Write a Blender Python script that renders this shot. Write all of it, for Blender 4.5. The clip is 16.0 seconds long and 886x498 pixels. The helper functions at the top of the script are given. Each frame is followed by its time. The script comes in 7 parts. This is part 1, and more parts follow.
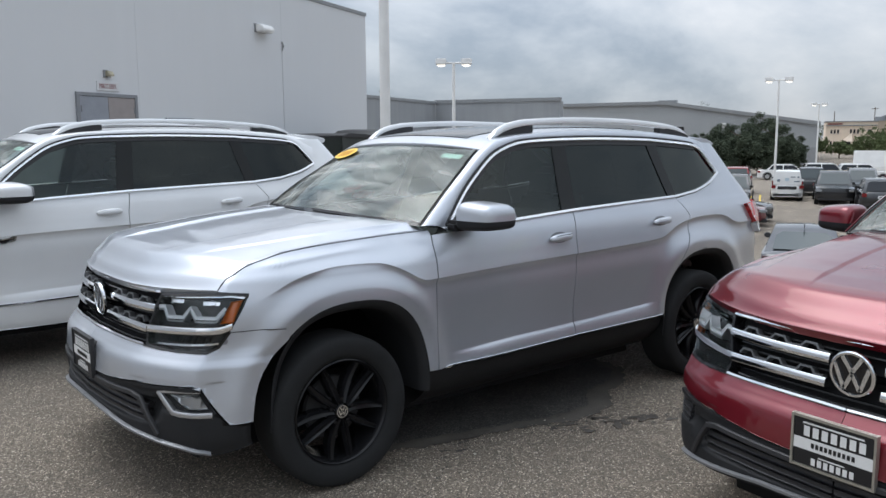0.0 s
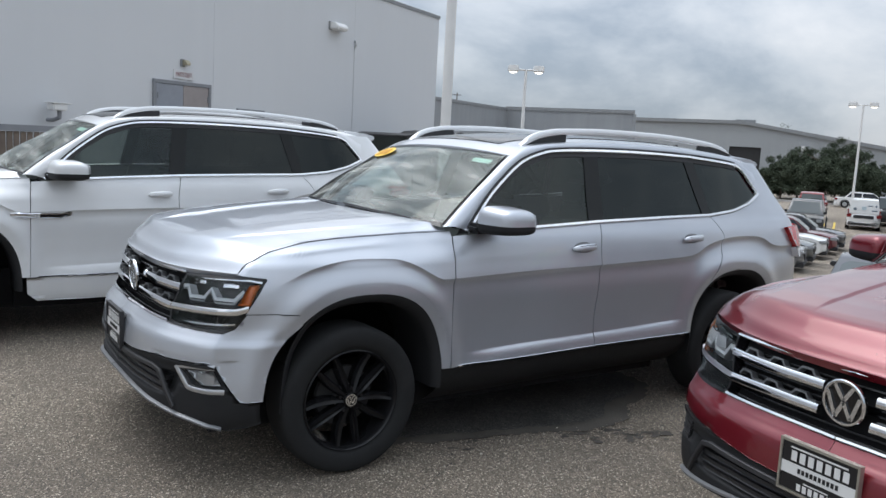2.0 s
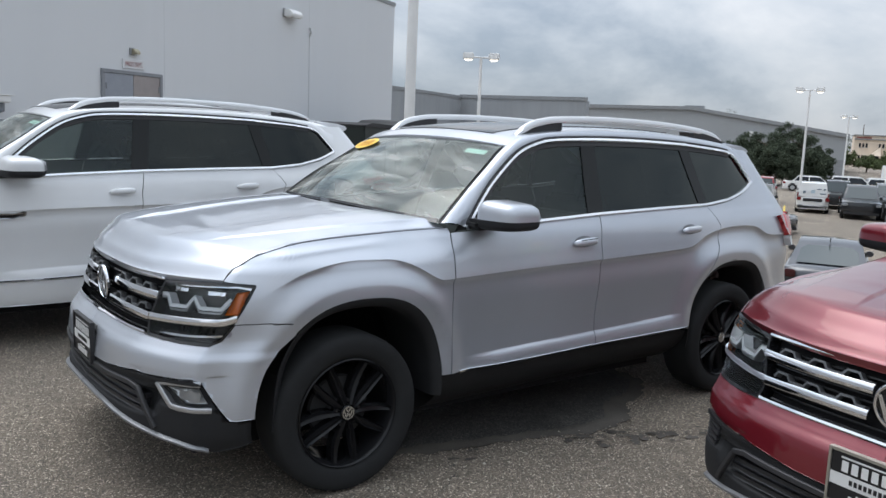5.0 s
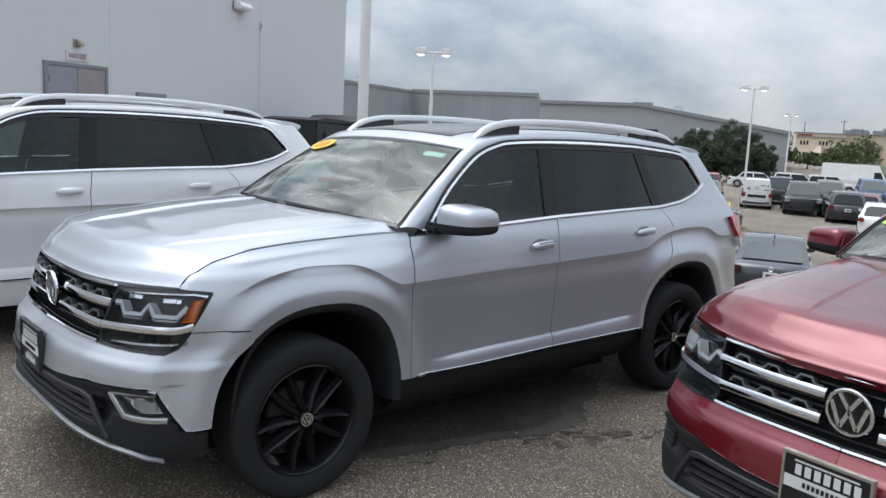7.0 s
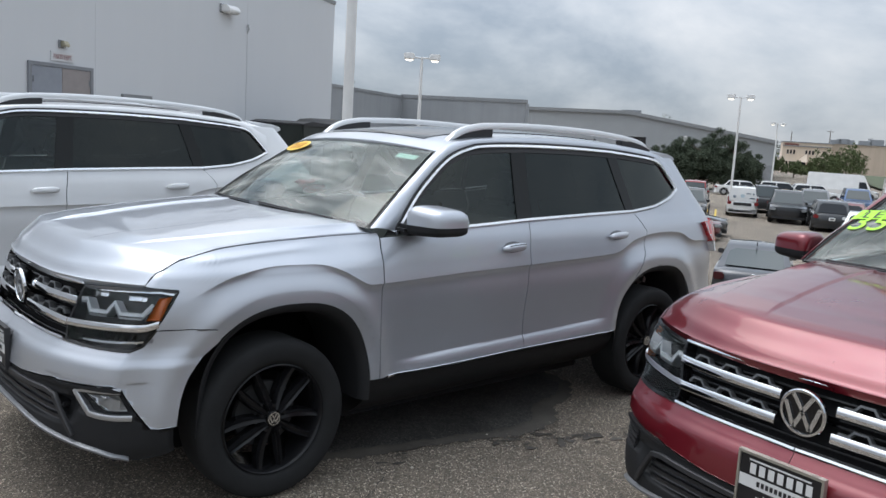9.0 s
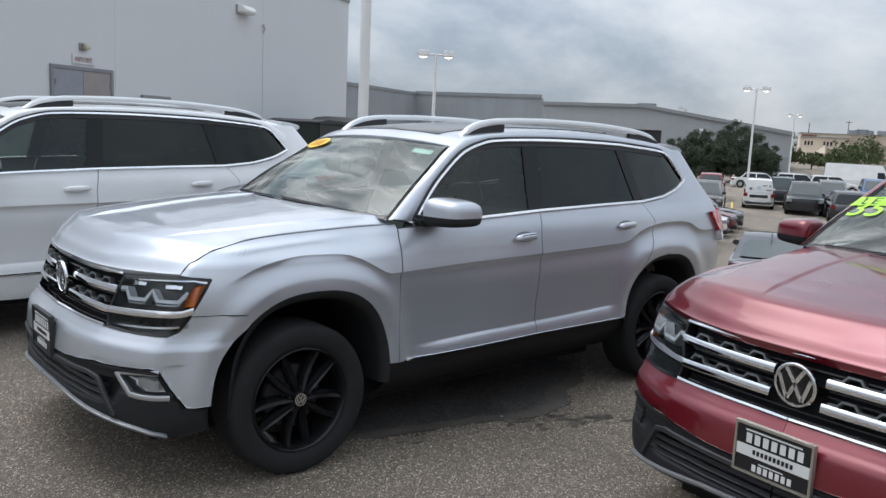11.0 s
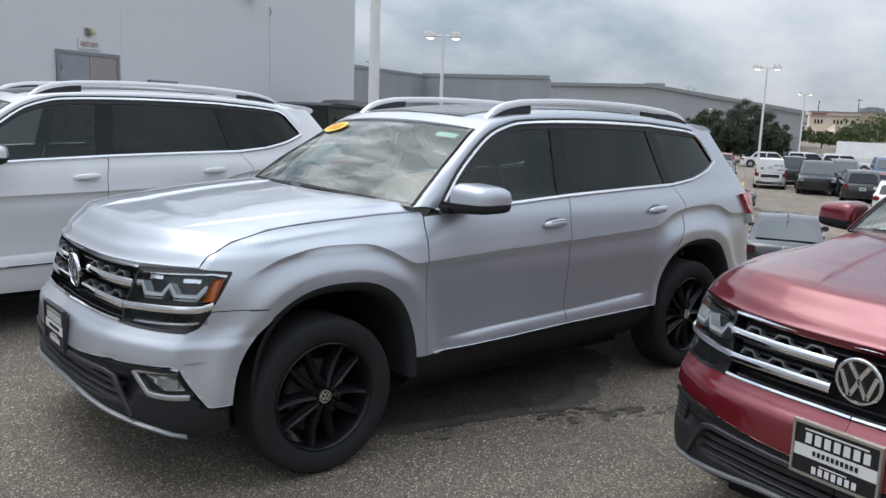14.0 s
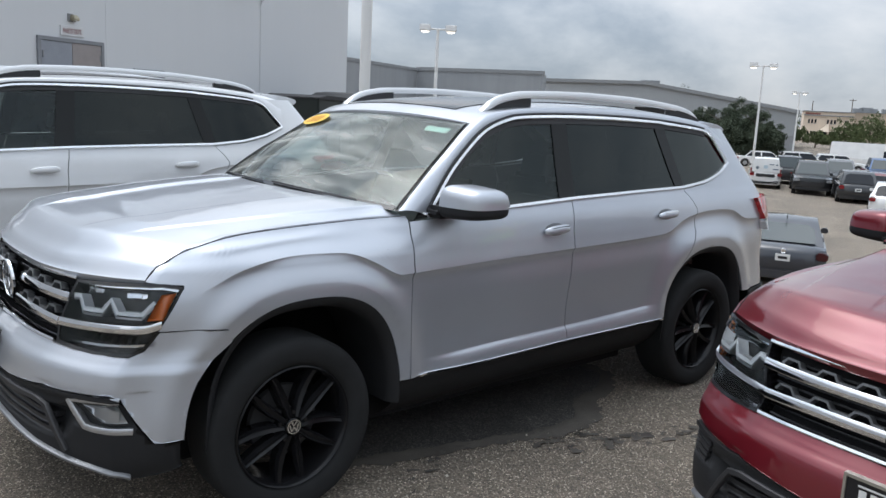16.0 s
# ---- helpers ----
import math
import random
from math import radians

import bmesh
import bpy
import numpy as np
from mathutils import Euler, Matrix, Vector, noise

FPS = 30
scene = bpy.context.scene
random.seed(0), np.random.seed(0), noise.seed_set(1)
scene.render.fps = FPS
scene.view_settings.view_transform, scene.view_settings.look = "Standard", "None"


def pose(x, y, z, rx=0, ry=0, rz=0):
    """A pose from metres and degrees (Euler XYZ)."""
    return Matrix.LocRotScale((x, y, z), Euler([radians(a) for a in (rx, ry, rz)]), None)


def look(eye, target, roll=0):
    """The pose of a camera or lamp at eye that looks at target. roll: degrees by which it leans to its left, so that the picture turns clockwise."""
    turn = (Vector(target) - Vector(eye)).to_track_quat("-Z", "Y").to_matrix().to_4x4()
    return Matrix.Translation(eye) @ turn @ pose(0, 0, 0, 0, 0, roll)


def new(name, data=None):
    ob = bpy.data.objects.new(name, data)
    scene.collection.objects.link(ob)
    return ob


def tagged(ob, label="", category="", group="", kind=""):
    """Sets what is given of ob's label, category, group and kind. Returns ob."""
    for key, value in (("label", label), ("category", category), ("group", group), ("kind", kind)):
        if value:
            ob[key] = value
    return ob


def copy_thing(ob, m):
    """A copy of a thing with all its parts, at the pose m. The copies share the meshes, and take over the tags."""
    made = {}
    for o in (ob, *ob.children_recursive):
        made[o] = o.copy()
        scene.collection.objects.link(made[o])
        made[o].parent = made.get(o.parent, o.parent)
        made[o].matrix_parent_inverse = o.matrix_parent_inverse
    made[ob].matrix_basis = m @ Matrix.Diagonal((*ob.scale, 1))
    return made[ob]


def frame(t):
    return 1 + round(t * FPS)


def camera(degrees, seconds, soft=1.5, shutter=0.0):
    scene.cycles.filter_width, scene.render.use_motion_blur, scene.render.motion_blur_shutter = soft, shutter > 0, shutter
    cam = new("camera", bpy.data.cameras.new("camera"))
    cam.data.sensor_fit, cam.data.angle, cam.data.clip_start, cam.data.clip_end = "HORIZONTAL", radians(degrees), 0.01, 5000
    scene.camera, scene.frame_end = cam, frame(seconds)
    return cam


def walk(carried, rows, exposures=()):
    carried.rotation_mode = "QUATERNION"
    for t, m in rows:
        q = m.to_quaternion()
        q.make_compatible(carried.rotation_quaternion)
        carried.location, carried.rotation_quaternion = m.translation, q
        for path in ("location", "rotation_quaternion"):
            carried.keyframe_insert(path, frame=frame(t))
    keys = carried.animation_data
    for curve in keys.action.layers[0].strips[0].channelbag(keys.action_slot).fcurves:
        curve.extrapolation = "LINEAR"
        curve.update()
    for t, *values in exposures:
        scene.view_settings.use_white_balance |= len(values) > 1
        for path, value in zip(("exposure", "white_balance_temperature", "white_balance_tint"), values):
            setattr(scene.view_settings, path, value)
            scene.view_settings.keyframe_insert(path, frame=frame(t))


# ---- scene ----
cam = camera(57.3, 16.0)
PATH = [
    (0, (-2.021, -4.246, 1.707), (-0.777, -2.703, 1.436), -0.3),
    (0.5, (-2.052, -4.338, 1.717), (-0.814, -2.791, 1.443), 1.1),
    (1, (-1.977, -4.396, 1.723), (-0.773, -2.82, 1.463), 2.7),
    (1.5, (-1.911, -4.439, 1.708), (-0.758, -2.826, 1.447), 3.2),
    (2, (-1.89, -4.462, 1.706), (-0.772, -2.825, 1.442), 3.1),
    (2.5, (-1.943, -4.429, 1.708), (-0.817, -2.798, 1.441), 2.4),
    (3, (-2.035, -4.356, 1.713), (-0.875, -2.75, 1.442), 1.3),
    (3.2, (-2.052, -4.332, 1.709), (-0.875, -2.738, 1.44), 1.3),
    (5.3, (-1.896, -4.066, 1.703), (-0.686, -2.503, 1.401), 2.6),
    (5.5, (-1.906, -4.056, 1.711), (-0.695, -2.498, 1.383), 2.5),
    (6, (-1.939, -4.026, 1.736), (-0.715, -2.489, 1.36), 2.6),
    (6.5, (-1.934, -4.019, 1.747), (-0.669, -2.508, 1.406), 2.9),
    (7, (-1.923, -4.049, 1.748), (-0.623, -2.558, 1.454), 2.9),
    (7.5, (-1.92, -4.047, 1.745), (-0.603, -2.567, 1.469), 3.0),
    (8, (-1.928, -4.038, 1.753), (-0.592, -2.573, 1.487), 3.1),
    (8.5, (-1.891, -4.073, 1.744), (-0.556, -2.608, 1.478), 3.5),
    (9, (-1.87, -4.136, 1.736), (-0.548, -2.661, 1.457), 3.5),
    (11.3, (-2.024, -4.367, 1.731), (-0.744, -2.859, 1.438), 2.4),
    (11.5, (-2.025, -4.402, 1.725), (-0.766, -2.876, 1.433), 2.6),
    (12, (-2.019, -4.409, 1.726), (-0.788, -2.86, 1.434), 2.6),
    (12.5, (-2.022, -4.353, 1.722), (-0.804, -2.796, 1.418), 2.3),
    (13, (-2.046, -4.241, 1.732), (-0.791, -2.714, 1.425), 1.8),
    (13.5, (-2.061, -4.146, 1.728), (-0.768, -2.652, 1.414), 2.0),
    (14, (-1.966, -4.089, 1.728), (-0.691, -2.584, 1.395), 2.1),
    (14.5, (-1.829, -4.042, 1.715), (-0.595, -2.51, 1.355), 2.2),
    (15, (-1.743, -3.966, 1.708), (-0.539, -2.413, 1.335), 2.5),
    (15.5, (-1.692, -3.818, 1.719), (-0.455, -2.289, 1.354), 3.0),
    (16, (-1.64, -3.731, 1.716), (-0.352, -2.24, 1.371), 2.9),
]
walk(cam, [(t, look(eye, target, roll)) for t, eye, target, roll in PATH],
     ((0.0, 0.13), (2.5, 0.12), (4.5, 0.12), (6.0, 0.18), (6.7, 0.18), (7.5, 0.11), (9.0, 0.08), (11.5, 0.10), (13.0, 0.11), (14.2, 0.14), (16.0, 0.15)))
import mathutils


# ---------------------------------------------------------------- light
SUN_AZ, SUN_EL = 112.0, 70.0          # the way to the sun: degrees from +x towards +y, and above the horizon
world = bpy.data.worlds.new("overcast_sky")
scene.world = world
world.use_nodes = True
wt = world.node_tree
wt.nodes.clear()


def wnode(kind, **values):
    n = wt.nodes.new(kind)
    for k, v in values.items():
        n.inputs[k].default_value = v
    return n


w_out = wnode("ShaderNodeOutputWorld")
w_bg = wnode("ShaderNodeBackground", Strength=1.0)
w_sky = wt.nodes.new("ShaderNodeTexSky")
w_sky.sky_type, w_sky.sun_disc = "NISHITA", False
w_sky.sun_elevation, w_sky.sun_rotation = radians(SUN_EL), radians(90 - SUN_AZ)
w_co = wt.nodes.new("ShaderNodeTexCoord")
w_map = wt.nodes.new("ShaderNodeMapping")
w_map.inputs["Scale"].default_value = (1.0, 1.0, 2.0)
w_map.inputs["Rotation"].default_value = (0.1, 0.05, 0.7)
w_big = wnode("ShaderNodeTexNoise", Scale=2.3, Detail=7.0, Roughness=0.56, Distortion=0.35)
w_fine = wnode("ShaderNodeTexNoise", Scale=7.0, Detail=6.0, Roughness=0.55)
w_mix = wt.nodes.new("ShaderNodeMath")
w_mix.operation = "MULTIPLY_ADD"
w_mix.inputs[1].default_value = 0.35
w_ramp = wt.nodes.new("ShaderNodeValToRGB")
ce = w_ramp.color_ramp.elements
ce[0].position, ce[0].color = 0.42, (0.265, 0.345, 0.445, 1)
ce[1].position, ce[1].color = 0.84, (0.86, 0.89, 0.94, 1)
for p, c in ((0.56, (0.41, 0.48, 0.575, 1)), (0.68, (0.63, 0.69, 0.77, 1))):
    e = ce.new(p)
    e.color = c
w_dim = wt.nodes.new("ShaderNodeVectorMath")
w_dim.operation = "SCALE"
w_dim.inputs["Scale"].default_value = 0.10
w_blend = wt.nodes.new("ShaderNodeMix")
w_blend.data_type = "RGBA"
w_blend.inputs["Factor"].default_value = 0.88
wl = wt.links.new
wl(w_co.outputs["Generated"], w_map.inputs["Vector"])
wl(w_map.outputs["Vector"], w_big.inputs["Vector"])
wl(w_map.outputs["Vector"], w_fine.inputs["Vector"])
wl(w_fine.outputs["Fac"], w_mix.inputs[0])
wl(w_big.outputs["Fac"], w_mix.inputs[2])
wl(w_mix.outputs[0], w_ramp.inputs["Fac"])
wl(w_sky.outputs["Color"], w_dim.inputs[0])
wl(w_dim.outputs["Vector"], w_blend.inputs["A"])
w_sep = wt.nodes.new("ShaderNodeSeparateXYZ")
w_up = wt.nodes.new("ShaderNodeMapRange")          # an overcast sky is brightest overhead
for k, v in (("From Min", 0.0), ("From Max", 0.50), ("To Min", 0.72), ("To Max", 1.56)):
    w_up.inputs[k].default_value = v
w_up.clamp = False
w_lift = wt.nodes.new("ShaderNodeVectorMath")
w_lift.operation = "SCALE"
wl(w_co.outputs["Generated"], w_sep.inputs[0])
wl(w_sep.outputs["Z"], w_up.inputs["Value"])
wl(w_ramp.outputs["Color"], w_lift.inputs[0])
wl(w_up.outputs["Result"], w_lift.inputs["Scale"])
wl(w_lift.outputs["Vector"], w_blend.inputs["B"])
w_dot = wt.nodes.new("ShaderNodeVectorMath")         # the veiled sun's glow through thin cloud
w_dot.operation = "DOT_PRODUCT"
w_dot.inputs[1].default_value = (math.cos(radians(SUN_AZ)) * math.cos(radians(SUN_EL)), math.sin(radians(SUN_AZ)) * math.cos(radians(SUN_EL)), math.sin(radians(SUN_EL)))
w_pow = wt.nodes.new("ShaderNodeMath")
w_pow.operation, w_pow.use_clamp = "POWER", False
w_pow.inputs[1].default_value = 22.0
w_max = wt.nodes.new("ShaderNodeMath")
w_max.operation = "MAXIMUM"
w_max.inputs[1].default_value = 0.0
w_glow = wt.nodes.new("ShaderNodeMath")
w_glow.operation = "MULTIPLY_ADD"
w_glow.inputs[1].default_value, w_glow.inputs[2].default_value = 3.0, 1.0
w_lit = wt.nodes.new("ShaderNodeVectorMath")
w_lit.operation = "SCALE"
wl(w_co.outputs["Generated"], w_dot.inputs[0])
wl(w_dot.outputs["Value"], w_max.inputs[0])
wl(w_max.outputs[0], w_pow.inputs[0])
wl(w_pow.outputs[0], w_glow.inputs[0])
w_side = wt.nodes.new("ShaderNodeMapRange")          # the cloud is thinner towards the sun, thicker away from it
w_side.interpolation_type = "SMOOTHSTEP"
for k, v in (("From Min", -0.80), ("From Max", 0.45), ("To Min", 0.92), ("To Max", 1.02)):
    w_side.inputs[k].default_value = v
w_both = wt.nodes.new("ShaderNodeMath")
w_both.operation = "MULTIPLY"
w_flat = wt.nodes.new("ShaderNodeVectorMath")
w_flat.operation = "DOT_PRODUCT"
w_flat.inputs[1].default_value = (math.cos(radians(SUN_AZ)), math.sin(radians(SUN_AZ)), 0.25)
wl(w_co.outputs["Generated"], w_flat.inputs[0])
wl(w_flat.outputs["Value"], w_side.inputs["Value"])
wl(w_side.outputs["Result"], w_both.inputs[0])
wl(w_glow.outputs[0], w_both.inputs[1])
wl(w_blend.outputs["Result"], w_lit.inputs[0])
wl(w_both.outputs[0], w_lit.inputs["Scale"])
wl(w_lit.outputs["Vector"], w_bg.inputs["Color"])
wl(w_bg.outputs["Background"], w_out.inputs["Surface"])

sun_data = bpy.data.lights.new("sun", "SUN")
sun_data.energy, sun_data.angle, sun_data.color = 0.85, radians(45), (1.0, 0.91, 0.79)
sun = new("sun", sun_data)
sun_dir = Vector((math.cos(radians(SUN_AZ)) * math.cos(radians(SUN_EL)), math.sin(radians(SUN_AZ)) * math.cos(radians(SUN_EL)), math.sin(radians(SUN_EL))))
sun.matrix_world = look(sun_dir * 60, (0, 0, 0))


# ---------------------------------------------------------------- materials
class Mat:
    """A node material with a principled shader and short ways to add texture."""

    def __init__(self, name, color=(0.5, 0.5, 0.5), rough=0.5, metal=0.0, **extra):
        self.m = bpy.data.materials.new(name)
        self.m.use_nodes = True
        self.t = self.m.node_tree
        self.b = self.t.nodes["Principled BSDF"]
        self.b.inputs["Base Color"].default_value = (*color, 1)
        self.b.inputs["Roughness"].default_value = rough
        self.b.inputs["Metallic"].default_value = metal
        for k, v in extra.items():
            self.b.inputs[k.replace("_", " ")].default_value = v
        self.co = self.t.nodes.new("ShaderNodeTexCoord")

    def node(self, kind, **values):
        n = self.t.nodes.new(kind)
        for k, v in values.items():
            n.inputs[k].default_value = v
        return n

    def link(self, a, b):
        self.t.links.new(a, b)

    def noise(self, scale, detail=4.0, rough=0.55, space="Object", stretch=(1, 1, 1)):
        n = self.node("ShaderNodeTexNoise", Scale=scale, Detail=detail, Roughness=rough)
        mp = self.node("ShaderNodeMapping", Scale=stretch)
        self.link(self.co.outputs[space], mp.inputs["Vector"])
        self.link(mp.outputs["Vector"], n.inputs["Vector"])
        return n.outputs["Fac"]

    def ramp(self, fac, stops):
        r = self.node("ShaderNodeValToRGB")
        e = r.color_ramp.elements
        e[0].position, e[0].color = stops[0][0], (*stops[0][1], 1)
        e[1].position, e[1].color = stops[-1][0], (*stops[-1][1], 1)
        for p, c in stops[1:-1]:
            e.new(p).color = (*c, 1)
        self.link(fac, r.inputs["Fac"])
        return r.outputs["Color"]

    def blend(self, fac, a, b, mode="MIX"):
        n = self.node("ShaderNodeMix")
        n.data_type, n.blend_type = "RGBA", mode
        for s, v in (("Factor", fac), ("A", a), ("B", b)):
            if isinstance(v, (int, float)):
                n.inputs[s].default_value = v
            elif isinstance(v, tuple):
                n.inputs[s].default_value = (*v, 1)
            else:
                self.link(v, n.inputs[s])
        return n.outputs["Result"]

    def color(self, out):
        self.link(out, self.b.inputs["Base Color"])
        return self

    def rough(self, fac, lo, hi):
        n = self.node("ShaderNodeMapRange", **{"To Min": lo, "To Max": hi})
        self.link(fac, n.inputs["Value"])
        self.link(n.outputs["Result"], self.b.inputs["Roughness"])
        return self

    def bump(self, fac, strength, distance):
        n = self.node("ShaderNodeBump", Strength=strength, Distance=distance)
        self.link(fac, n.inputs["Height"])
        self.link(n.outputs["Normal"], self.b.inputs["Normal"])
        return self


def grained(name, color, rough=0.6, vary=0.12, scale=3.0, fine=60.0, bump=0.0, metal=0.0, **extra):
    """A surface with stains at one scale and grain at another."""
    m = Mat(name, color, rough, metal, **extra)
    lo, hi = tuple(c * (1 - vary) for c in color), tuple(min(1, c * (1 + vary)) for c in color)
    big, small = m.noise(scale), m.noise(fine, 3.0)
    col = m.ramp(big, [(0.3, lo), (0.7, hi)])
    m.color(m.blend(0.35, col, m.ramp(small, [(0.3, lo), (0.7, hi)])))
    m.rough(small, max(0.02, rough - 0.08), min(1, rough + 0.08))
    if bump:
        m.bump(small, bump, 0.004)
    return m.m


def asphalt():
    m = Mat("worn_asphalt", (0.1, 0.1, 0.1), 0.9)
    stones = m.node("ShaderNodeTexVoronoi", Scale=150.0)
    m.link(m.co.outputs["Object"], stones.inputs["Vector"])
    pebble = m.ramp(stones.outputs["Color"], [(0.15, (0.042, 0.036, 0.029)), (0.55, (0.182, 0.153, 0.122)), (0.78, (0.34, 0.29, 0.235)), (0.90, (0.95, 0.85, 0.72))])
    tar = m.ramp(m.noise(0.55, 6.0, 0.6), [(0.33, (0.68, 0.66, 0.64)), (0.66, (1.24, 1.20, 1.13))])
    col = m.blend(1.0, pebble, tar, "MULTIPLY")
    damp = m.ramp(m.noise(2.6, 5.0, 0.65), [(0.60, (1, 1, 1)), (0.72, (0.72, 0.72, 0.72))])
    col = m.blend(1.0, col, damp, "MULTIPLY")
    grit = m.noise(420.0, 2.0)
    col = m.blend(0.30, col, m.ramp(grit, [(0.35, (0.050, 0.043, 0.035)), (0.68, (0.40, 0.345, 0.285))]))
    m.color(col)
    m.rough(grit, 0.78, 0.98)
    n = m.node("ShaderNodeMath")
    n.operation = "ADD"
    m.link(stones.outputs["Distance"], n.inputs[0])
    m.link(grit, n.inputs[1])
    m.bump(n.outputs[0], 0.9, 0.008)
    return m.m


def painted_wall(name, color, streaks=0.10):
    m = Mat(name, color, 0.75)
    lo, hi = tuple(c * (1 - streaks) for c in color), tuple(min(1, c * (1 + 0.5 * streaks)) for c in color)
    big = m.ramp(m.noise(0.28, 5.0), [(0.35, lo), (0.65, hi)])
    runs = m.ramp(m.noise(1.6, 4.0, stretch=(1, 1, 0.08)), [(0.35, lo), (0.62, hi)])
    m.color(m.blend(0.5, big, runs))
    m.bump(m.noise(30.0, 3.0), 0.12, 0.004)
    return m.m


M_ASPHALT = asphalt()
M_WALL = painted_wall("pale_grey_painted_concrete", (0.63, 0.645, 0.665), 0.02)
M_WALL_FAR = painted_wall("grey_painted_block", (0.30, 0.315, 0.33))
M_SIDING = painted_wall("grey_metal_siding", (0.33, 0.345, 0.355), 0.04)
M_COPING = grained("grey_metal_coping", (0.24, 0.25, 0.26), 0.5)
M_POLE = grained("white_painted_steel", (0.72, 0.72, 0.71), 0.45, 0.06)
M_DOOR_A = grained("grey_door_paint", (0.27, 0.29, 0.33), 0.5)
M_DOOR_B = grained("brownish_door_paint", (0.30, 0.27, 0.265), 0.5)
M_FRAME = grained("grey_frame_paint", (0.22, 0.23, 0.25), 0.5)
M_DARK = grained("dark_interior", (0.034, 0.034, 0.035), 0.9)
M_LENS = Mat("lit_lamp_lens", (0.9, 0.85, 0.7), 0.3, Emission_Color=(1.0, 0.95, 0.84, 1), Emission_Strength=1.6).m
M_WHITE = grained("white_plastic", (0.75, 0.75, 0.74), 0.45, 0.05)
M_RED_INK = grained("red_sign_paint", (0.22, 0.06, 0.06), 0.5)
M_BLACK = grained("black_plastic", (0.022, 0.022, 0.024), 0.55, 0.15, 6.0, 220.0, 0.15)
M_LEAF = grained("dark_green_leaves", (0.072, 0.089, 0.062), 0.95, 0.45, 1.5, 14.0, Specular_IOR_Level=0.1)
M_LEAF_B = grained("mid_green_leaves", (0.105, 0.13, 0.062), 0.95, 0.45, 1.5, 14.0, Specular_IOR_Level=0.1)
M_BARK = grained("grey_brown_bark", (0.10, 0.075, 0.055), 0.9, 0.3, 4.0, 30.0, 0.5)
M_GRASS = grained("mown_grass", (0.075, 0.090, 0.048), 0.9, 0.35, 0.8, 20.0)
M_TAN = painted_wall("tan_stucco", (0.52, 0.43, 0.34))
M_CREAM = painted_wall("cream_stucco", (0.72, 0.60, 0.48))
M_SKYGLASS = Mat("window_glass_full_of_sky", (0.045, 0.055, 0.053), 0.06, IOR=1.85).m
M_WINDOW = Mat("dark_office_glass", (0.02, 0.023, 0.028), 0.08, Specular_IOR_Level=0.3).m
M_CONCRETE = grained("pale_concrete", (0.36, 0.35, 0.33), 0.9, 0.15, 2.0, 40.0, 0.2)
M_YELLOW = grained("worn_yellow_line_paint", (0.62, 0.45, 0.08), 0.8, 0.25, 3.0, 60.0)
M_WOOD = grained("weathered_fence_board", (0.17, 0.135, 0.11), 0.85, 0.3, 2.0, 30.0, 0.3)


# ---------------------------------------------------------------- mesh helpers
def link_bm(name, bm, material, parent=None, smooth=False, label="", sharp=None):
    me = bpy.data.meshes.new(name)
    bmesh.ops.recalc_face_normals(bm, faces=bm.faces[:])
    for f in bm.faces:
        f.smooth = smooth
    bm.to_mesh(me)
    bm.free()
    if smooth and sharp:
        me.set_sharp_from_angle(angle=radians(sharp))
    me.materials.append(material)
    ob = new(name, me)
    ob.parent = parent
    if label:
        tagged(ob, label)
    return ob


def part(name, bm, material, parent, label="", smooth=False, sharp=40):
    return link_bm(name, bm, material, parent, smooth, label, sharp)


def thing(name, label, category, m=None, group="", kind=""):
    ob = new(name)
    ob.empty_display_size = 0.2
    if m is not None:
        ob.matrix_basis = m
    return tagged(ob, label, category, group, kind)


def box(bm, x0, x1, y0, y1, z0, z1, m=None):
    vs = [bm.verts.new((x, y, z)) for x in (x0, x1) for y in (y0, y1) for z in (z0, z1)]
    fs = [bm.faces.new([vs[i] for i in f]) for f in ((0, 1, 3, 2), (4, 6, 7, 5), (0, 4, 5, 1), (2, 3, 7, 6), (0, 2, 6, 4), (1, 5, 7, 3))]
    if m is not None:
        bmesh.ops.transform(bm, matrix=m, verts=vs)
    return vs, fs


def bevelled_box(dims, width=0.01, segments=2, m=None):
    bm = bmesh.new()
    box(bm, *dims)
    bmesh.ops.bevel(bm, geom=bm.edges[:], offset=width, segments=segments, affect="EDGES")
    if m is not None:
        bmesh.ops.transform(bm, matrix=m, verts=bm.verts[:])
    return bm


def tube(bm, rings, sides=12, caps=True):
    """A round bar through (centre, radius) rings."""
    loops = []
    pts = [Vector(c) for c, _ in rings]
    for i, (c, r) in enumerate(rings):
        d = (pts[min(i + 1, len(pts) - 1)] - pts[max(i - 1, 0)]).normalized()
        a = d.orthogonal().normalized() if abs(d.z) < 0.99 else Vector((1, 0, 0))
        if abs(d.z) < 0.99:
            a = d.cross(Vector((0, 0, 1))).normalized()
        b = d.cross(a).normalized()
        loops.append([bm.verts.new(pts[i] + r * (math.cos(k * 2 * math.pi / sides) * a + math.sin(k * 2 * math.pi / sides) * b)) for k in range(sides)])
    for p, q in zip(loops, loops[1:]):
        for k in range(sides):
            bm.faces.new((p[k], p[(k + 1) % sides], q[(k + 1) % sides], q[k]))
    if caps:
        bm.faces.new(loops[0][::-1])
        bm.faces.new(loops[-1])
    return loops


